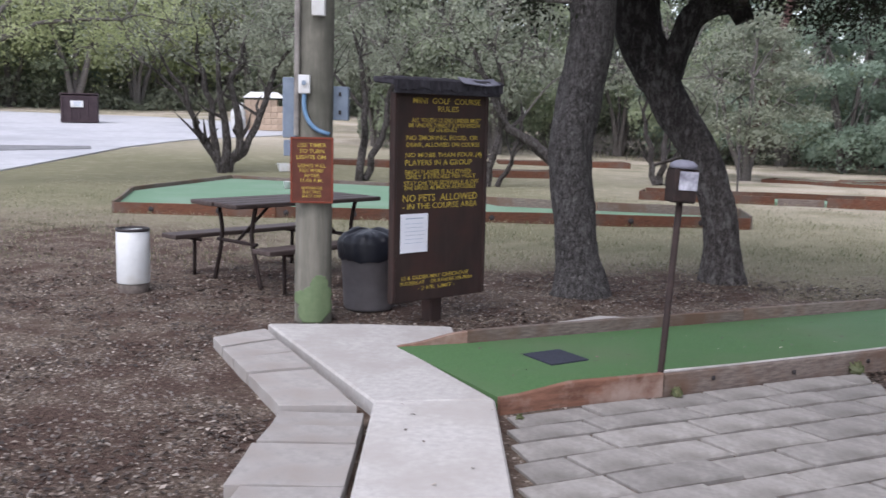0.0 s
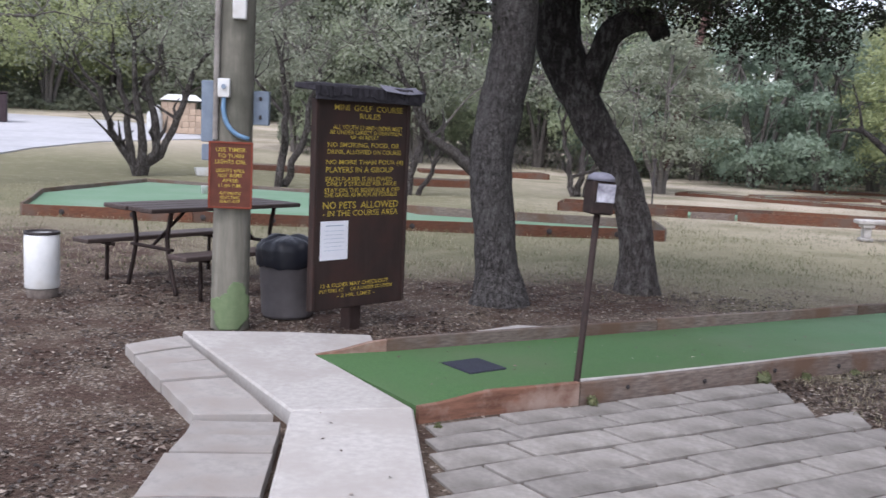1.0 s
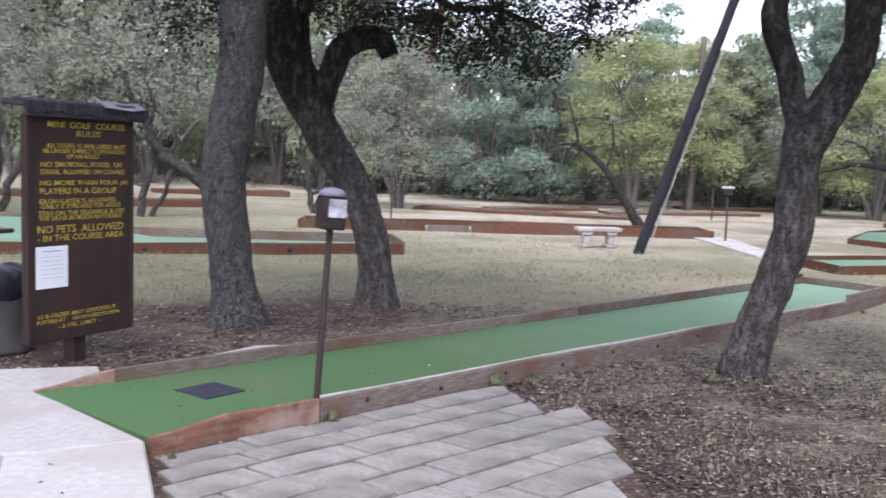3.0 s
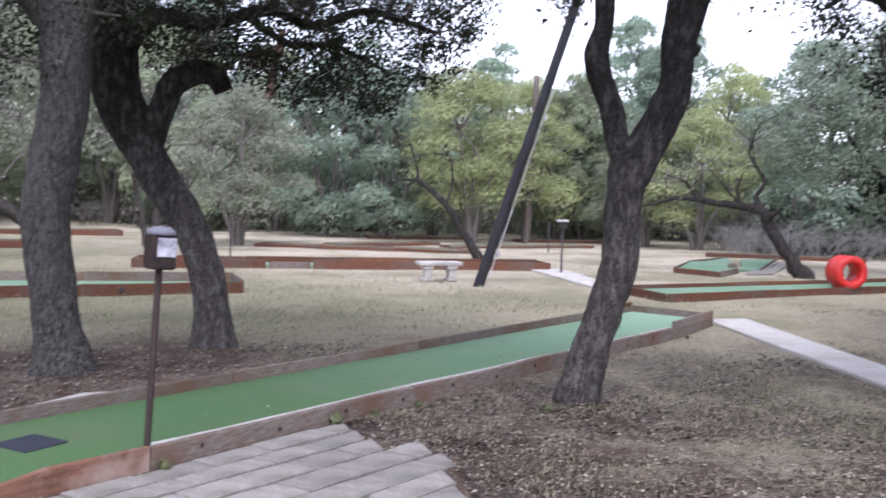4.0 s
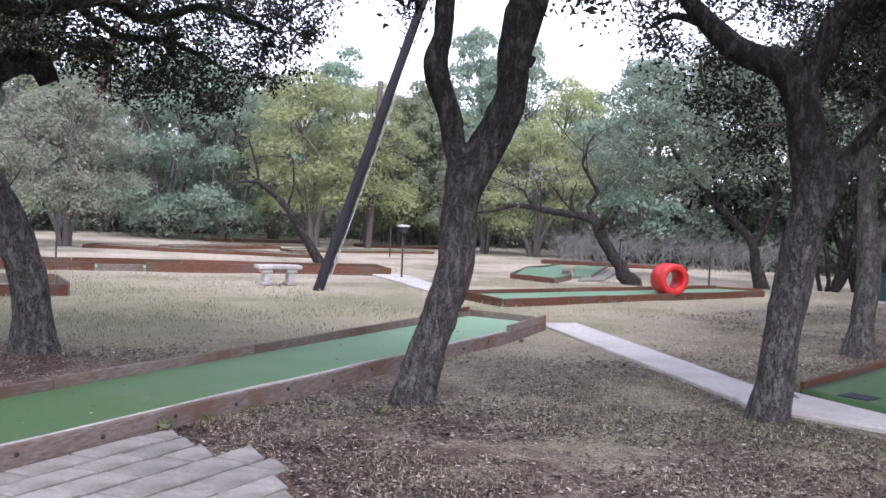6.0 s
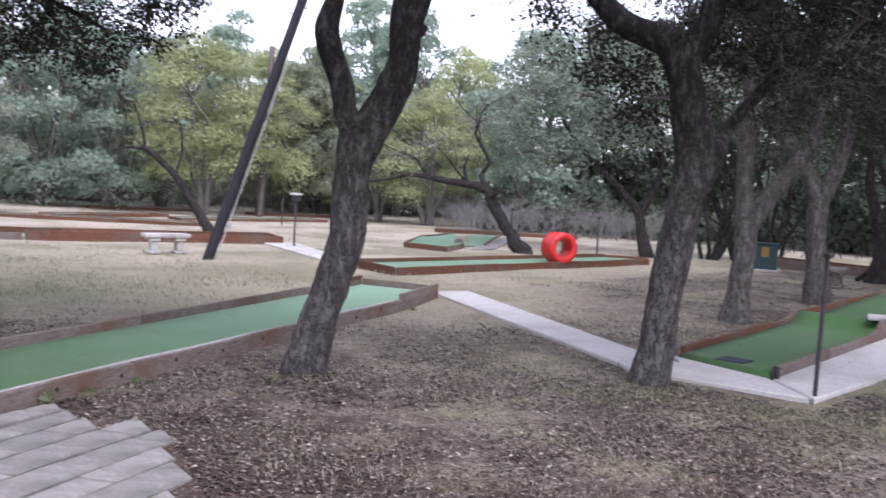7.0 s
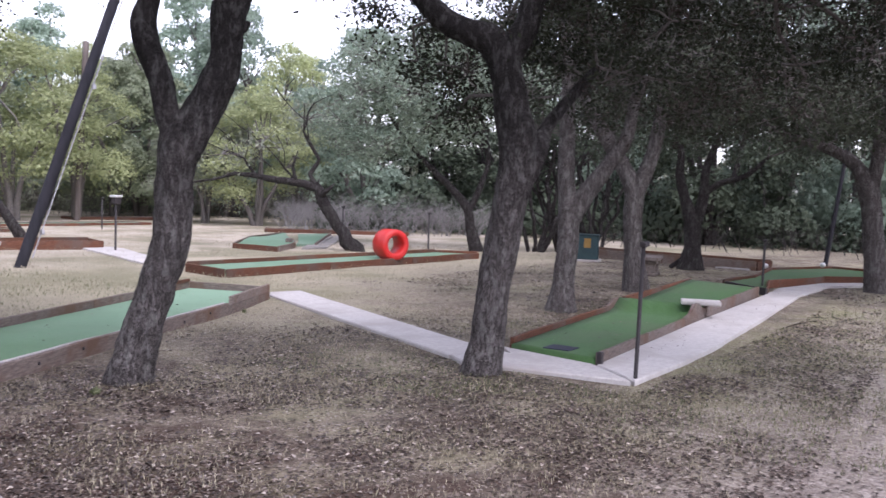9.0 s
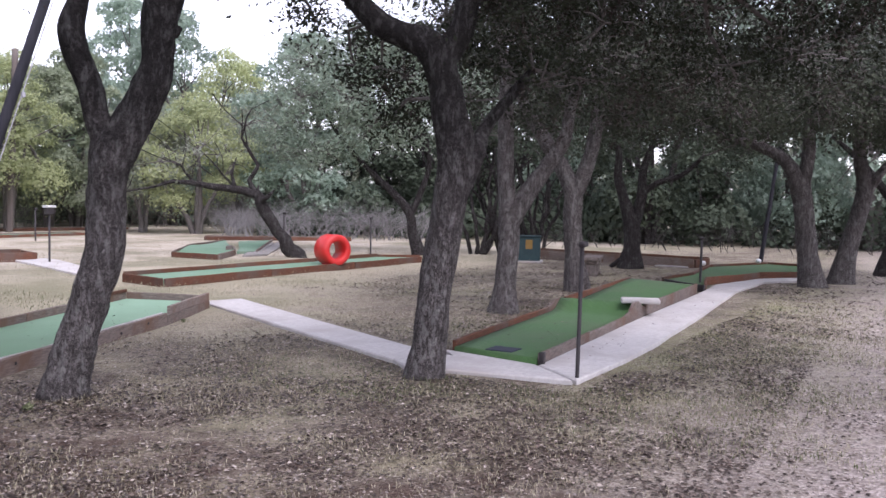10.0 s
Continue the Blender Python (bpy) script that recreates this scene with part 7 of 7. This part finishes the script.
inner = [(-1.27, 6.84), (-0.42, 4.99)]
cuts = [0.0, 0.17, 0.36, 0.58, 0.985]
for a, b in zip(cuts, cuts[1:]):
    p = [Vector(outer[0]).lerp(Vector(outer[1]), t) for t in (a + 0.006, b - 0.006)]
    q = [Vector(inner[0]).lerp(Vector(inner[1]), t) for t in (a + 0.006, b - 0.006)]
    flag(left_walk, [tuple(p[0]), tuple(p[1]), tuple(q[1]), tuple(q[0])], 0.06, rf, "flag_pale")
ys = [4.9, 4.66, 4.4, 3.86, 3.5, 3.0, 2.5, 1.8]
for k, (a, b) in enumerate(zip(ys, ys[1:])):
    xo = [-0.84, -0.86, -0.9, -0.85, -0.83, -0.8, -0.85][k]
    flag(left_walk, [(xo, b + 0.006), (-0.385, b + 0.006), (-0.385, a - 0.006), (xo + (0.02 if k else 0), a - 0.006)], 0.058, rf, "flag_pale")

# ---------------------------------------------------------------- fallen leaves, pebbles and grass


def covered(x, y):
    """True where paving or lanes lie."""
    if y < 7.0 and -0.9 < x < 0.37 and y < 5.1:
        return True
    if -1.6 < x < 0.3 and 5.0 < y < 7.0 and y > 5.0 + (-(x + 0.4)) * 1.4 - 0.4 and y < 7.02:
        return True
    s, n = x * 0.9168 + y * 0.3994, -x * 0.3994 + y * 0.9168
    if x > 0.37 and 1.2 < n < 4.52 and s < 4.85 - max(0, 3.45 - n) * 0.95:
        return True
    if 4.5 < n < 6.1 and 1.9 < s < 12.6:
        return True
    u = x - 7.5 - (y - 4.93) * 0.469
    if 4.4 < y < 9.7 and 0 < u < 0.85:
        return True
    if 7.3 < x < 16.3 and 2.95 + (x - 7.6) * 0.04 < y < 4.8 + (x - 8.2) * 0.13:
        return True
    return False


def leafy_floor(x, y):
    """How thickly dead leaves lie: much under the oaks, little on the open grass."""
    if x > 4 and y < 0.09 * x + 0.7:
        return 0.2
    open_grass = min(1.0, max(0.0, (y + 0.3 * x - 8.0) / 3.5))
    bed = min(1.0, max(0.0, (2.9 - math.hypot((x - 0.6) * 0.42, y - 8.4)) / 1.4))
    return max(0.03, 1 - open_grass, bed)


def grassy_floor(x, y):
    return 1.05 - leafy_floor(x, y) * (0.95 if x < 3 else 0.6)


def ground_scatter(name, count, region, size, material, label, seed, category, upright=False, slim=0.6, where=None):
    rng = np.random.default_rng(seed)
    x0, x1, y0, y1 = region
    out = []
    while len(out) < count:
        x, y = rng.uniform(x0, x1), rng.uniform(y0, y1)
        d = math.hypot(x, y)
        if d < 2.5 or rng.random() > min(1, (7 / d) ** 1.1):
            continue
        if where and rng.random() > where(x, y):
            continue
        if noise.noise(Vector((x * 0.8, y * 0.8, seed))) + 0.5 * noise.noise(Vector((x * 2.6, y * 2.6, seed))) < rng.uniform(-0.35, 0.4) or covered(x, y):
            continue
        out.append((x, y, ground_z(x, y) + 0.008))
    c = np.array(out)
    n = len(c)
    L = size * (0.45 + 0.9 * rng.random(n))
    a = rng.random(n) * 6.283
    if upright:
        d = np.stack([np.cos(a) * 0.45, np.sin(a) * 0.45, 0.6 + 0.5 * rng.random(n)], 1)
    else:
        d = np.stack([np.cos(a), np.sin(a), rng.uniform(-0.25, 0.25, n)], 1)
    s = np.stack([-np.sin(a), np.cos(a), rng.uniform(-0.35, 0.35, n) if not upright else 0 * a], 1)
    up = np.array([0, 0, 1.0])
    v = np.empty((n, 4, 3))
    lift = L[:, None] * rng.uniform(0.0, 0.25, n)[:, None] * up
    base = c if upright else c - d * L[:, None] * 0.5
    v[:, 0] = base
    v[:, 1] = base + d * L[:, None] * 0.5 + s * L[:, None] * 0.5 * slim + (0 if upright else lift)
    v[:, 2] = base + d * L[:, None]
    v[:, 3] = base + d * L[:, None] * 0.5 - s * L[:, None] * 0.5 * slim + (0 if upright else lift)
    me = bpy.data.meshes.new(name)
    me.vertices.add(4 * n)
    me.vertices.foreach_set("co", v.astype(np.float32).ravel())
    me.loops.add(4 * n)
    me.loops.foreach_set("vertex_index", np.arange(4 * n, dtype=np.int32))
    me.polygons.add(n)
    me.polygons.foreach_set("loop_start", np.arange(0, 4 * n, 4, dtype=np.int32))
    me.update(calc_edges=True)
    tagged(mesh_part(name, me, material, None, label), category=category, kind="stuff")


ground_scatter("leaf_litter", 50000, (-6, 14, 0.5, 12), 0.036, M["litter"], "dry brown and pale fallen oak leaves", 401, "leaf litter", where=leafy_floor)
ground_scatter("leaf_litter", 34000, (2, 13, 0.6, 7), 0.03, M["litter"], "small curled dead leaves among thin grass", 402, "leaf litter", where=leafy_floor)
ground_scatter("leaf_litter", 9000, (12, 24, 0, 10), 0.05, M["litter"], "dry fallen leaves under the shaded oaks", 407, "leaf litter")
ground_scatter("dry_grass", 40000, (-9, 22, 9, 24), 0.055, M["grassblade"], "short dry straw-coloured grass", 403, "grass", True, 0.12, grassy_floor)
ground_scatter("dry_grass", 36000, (3, 16, 0, 9), 0.034, M["grassblade"], "sparse short dry grass among leaves", 404, "grass", True, 0.14)
ground_scatter("green_weeds", 12000, (6, 17, 0.5, 6), 0.035, M["greengrass"], "short patchy green weeds by the walk", 405, "weeds", True, 0.16)
ground_scatter("green_weeds", 20000, (-9, 9, 10, 20), 0.05, M["greengrass"], "thin green grass behind the picnic table", 406, "weeds", True, 0.14, grassy_floor)


def pebbles(name, count, region, label, seed, size):
    rng = random.Random(seed)
    sh_v, sh_f = [], []
    k = 0
    while k < count:
        x, y = rng.uniform(region[0], region[1]), rng.uniform(region[2], region[3])
        if covered(x, y) or math.hypot(x, y) < 2.2 or noise.noise(Vector((x, y, seed))) < rng.uniform(-0.8, 0.3):
            continue
        r = size * rng.uniform(0.4, 1.3)
        z = ground_z(x, y)
        b = len(sh_v)
        a0 = rng.uniform(0, 6.28)
        for i in range(5):
            a = a0 + i * 1.2566
            rr = r * rng.uniform(0.7, 1.2)
            sh_v.append((x + rr * math.cos(a), y + rr * math.sin(a), z - 0.004))
        for i in range(5):
            a = a0 + 0.3 + i * 1.2566
            rr = r * rng.uniform(0.4, 0.8)
            sh_v.append((x + rr * math.cos(a), y + rr * math.sin(a), z + r * rng.uniform(0.4, 0.7)))
        for i in range(5):
            j = (i + 1) % 5
            sh_f.append((b + i, b + j, b + 5 + j, b + 5 + i))
        sh_f.append(tuple(b + 5 + i for i in range(5)))
        k += 1
    me = bpy.data.meshes.new(name)
    me.from_pydata(sh_v, [], sh_f)
    tagged(mesh_part(name, me, M["pebble"], None, label), category="pebbles", kind="stuff")


pebbles("pebbles", 3000, (-4, 4, 2, 9), "small pale limestone pebbles in the soil", 8, 0.013)
pebbles("pebbles", 3000, (4, 14, -1, 5), "pale gravel along the drive", 9, 0.011)

# bits of leaf blown over the carpets and slabs
rng = np.random.default_rng(77)
bits = []
for _ in range(170):
    s_, n_ = rng.uniform(2.6, 12.0), rng.uniform(4.65, 5.75)
    bits.append((s_ * 0.9168 - n_ * 0.3994, s_ * 0.3994 + n_ * 0.9168, 0.088))
for _ in range(60):
    x = rng.uniform(8.6, 11.2)
    bits.append((x, rng.uniform(3.85, 4.6) + (x - 8.2) * 0.12, 0.068))
for _ in range(50):
    x = rng.uniform(8.5, 15.0)
    bits.append((x, rng.uniform(3.3, 3.6) + (x - 8.2) * 0.08, 0.036))
for _ in range(12):
    bits.append((rng.uniform(-0.3, 0.3), rng.uniform(3.0, 5.0), 0.083))
bits = np.array(bits)
tagged(mesh_part("blown_leaves", leaf_mesh("blown_leaves", bits, 0.012 + 0.028 * rng.random(len(bits)), 78, 0.6, np.tile([0, 0, 1.0], (len(bits), 1)), 0.2), M["litter"], None, "small dark leaf bits blown over the carpets"), category="leaf litter", kind="stuff")


def weed_tuft(x, y, count, high, seed):
    """A small weed: narrow leaves springing from one foot."""
    rng = np.random.default_rng(seed)
    a = rng.random(count) * 6.283
    lean = rng.uniform(0.15, 0.8, count)
    d = np.stack([np.cos(a) * lean, np.sin(a) * lean, np.ones(count)], 1)
    d /= np.linalg.norm(d, axis=1)[:, None]
    L = high * rng.uniform(0.5, 1.1, count)
    me = leaf_mesh("weed", d * (L * 0.5)[:, None] + np.array([0, 0, 0.0]), L * 0.8, seed, 0.3, np.stack([np.cos(a), np.sin(a), 0.6 + 0 * a], 1), 0.3)
    ob = mesh_part("weed", me, M["greengrass"], None, "small green weed growing at the board's foot")
    ob.matrix_world = pose(x, y, ground_z(x, y))
    tagged(ob, category="weed", group="weeds along the lane")


for k, (x, y, n, h) in enumerate(((1.42, 5.5, 40, 0.1), (2.75, 6.1, 60, 0.12), (3.1, 6.22, 50, 0.09), (3.55, 6.4, 40, 0.08), (5.9, 7.4, 40, 0.1), (4.4, 5.9, 50, 0.09), (8.3, 8.45, 30, 0.08), (0.45, 5.02, 24, 0.06))):
    weed_tuft(x, y, n, h, 500 + k)
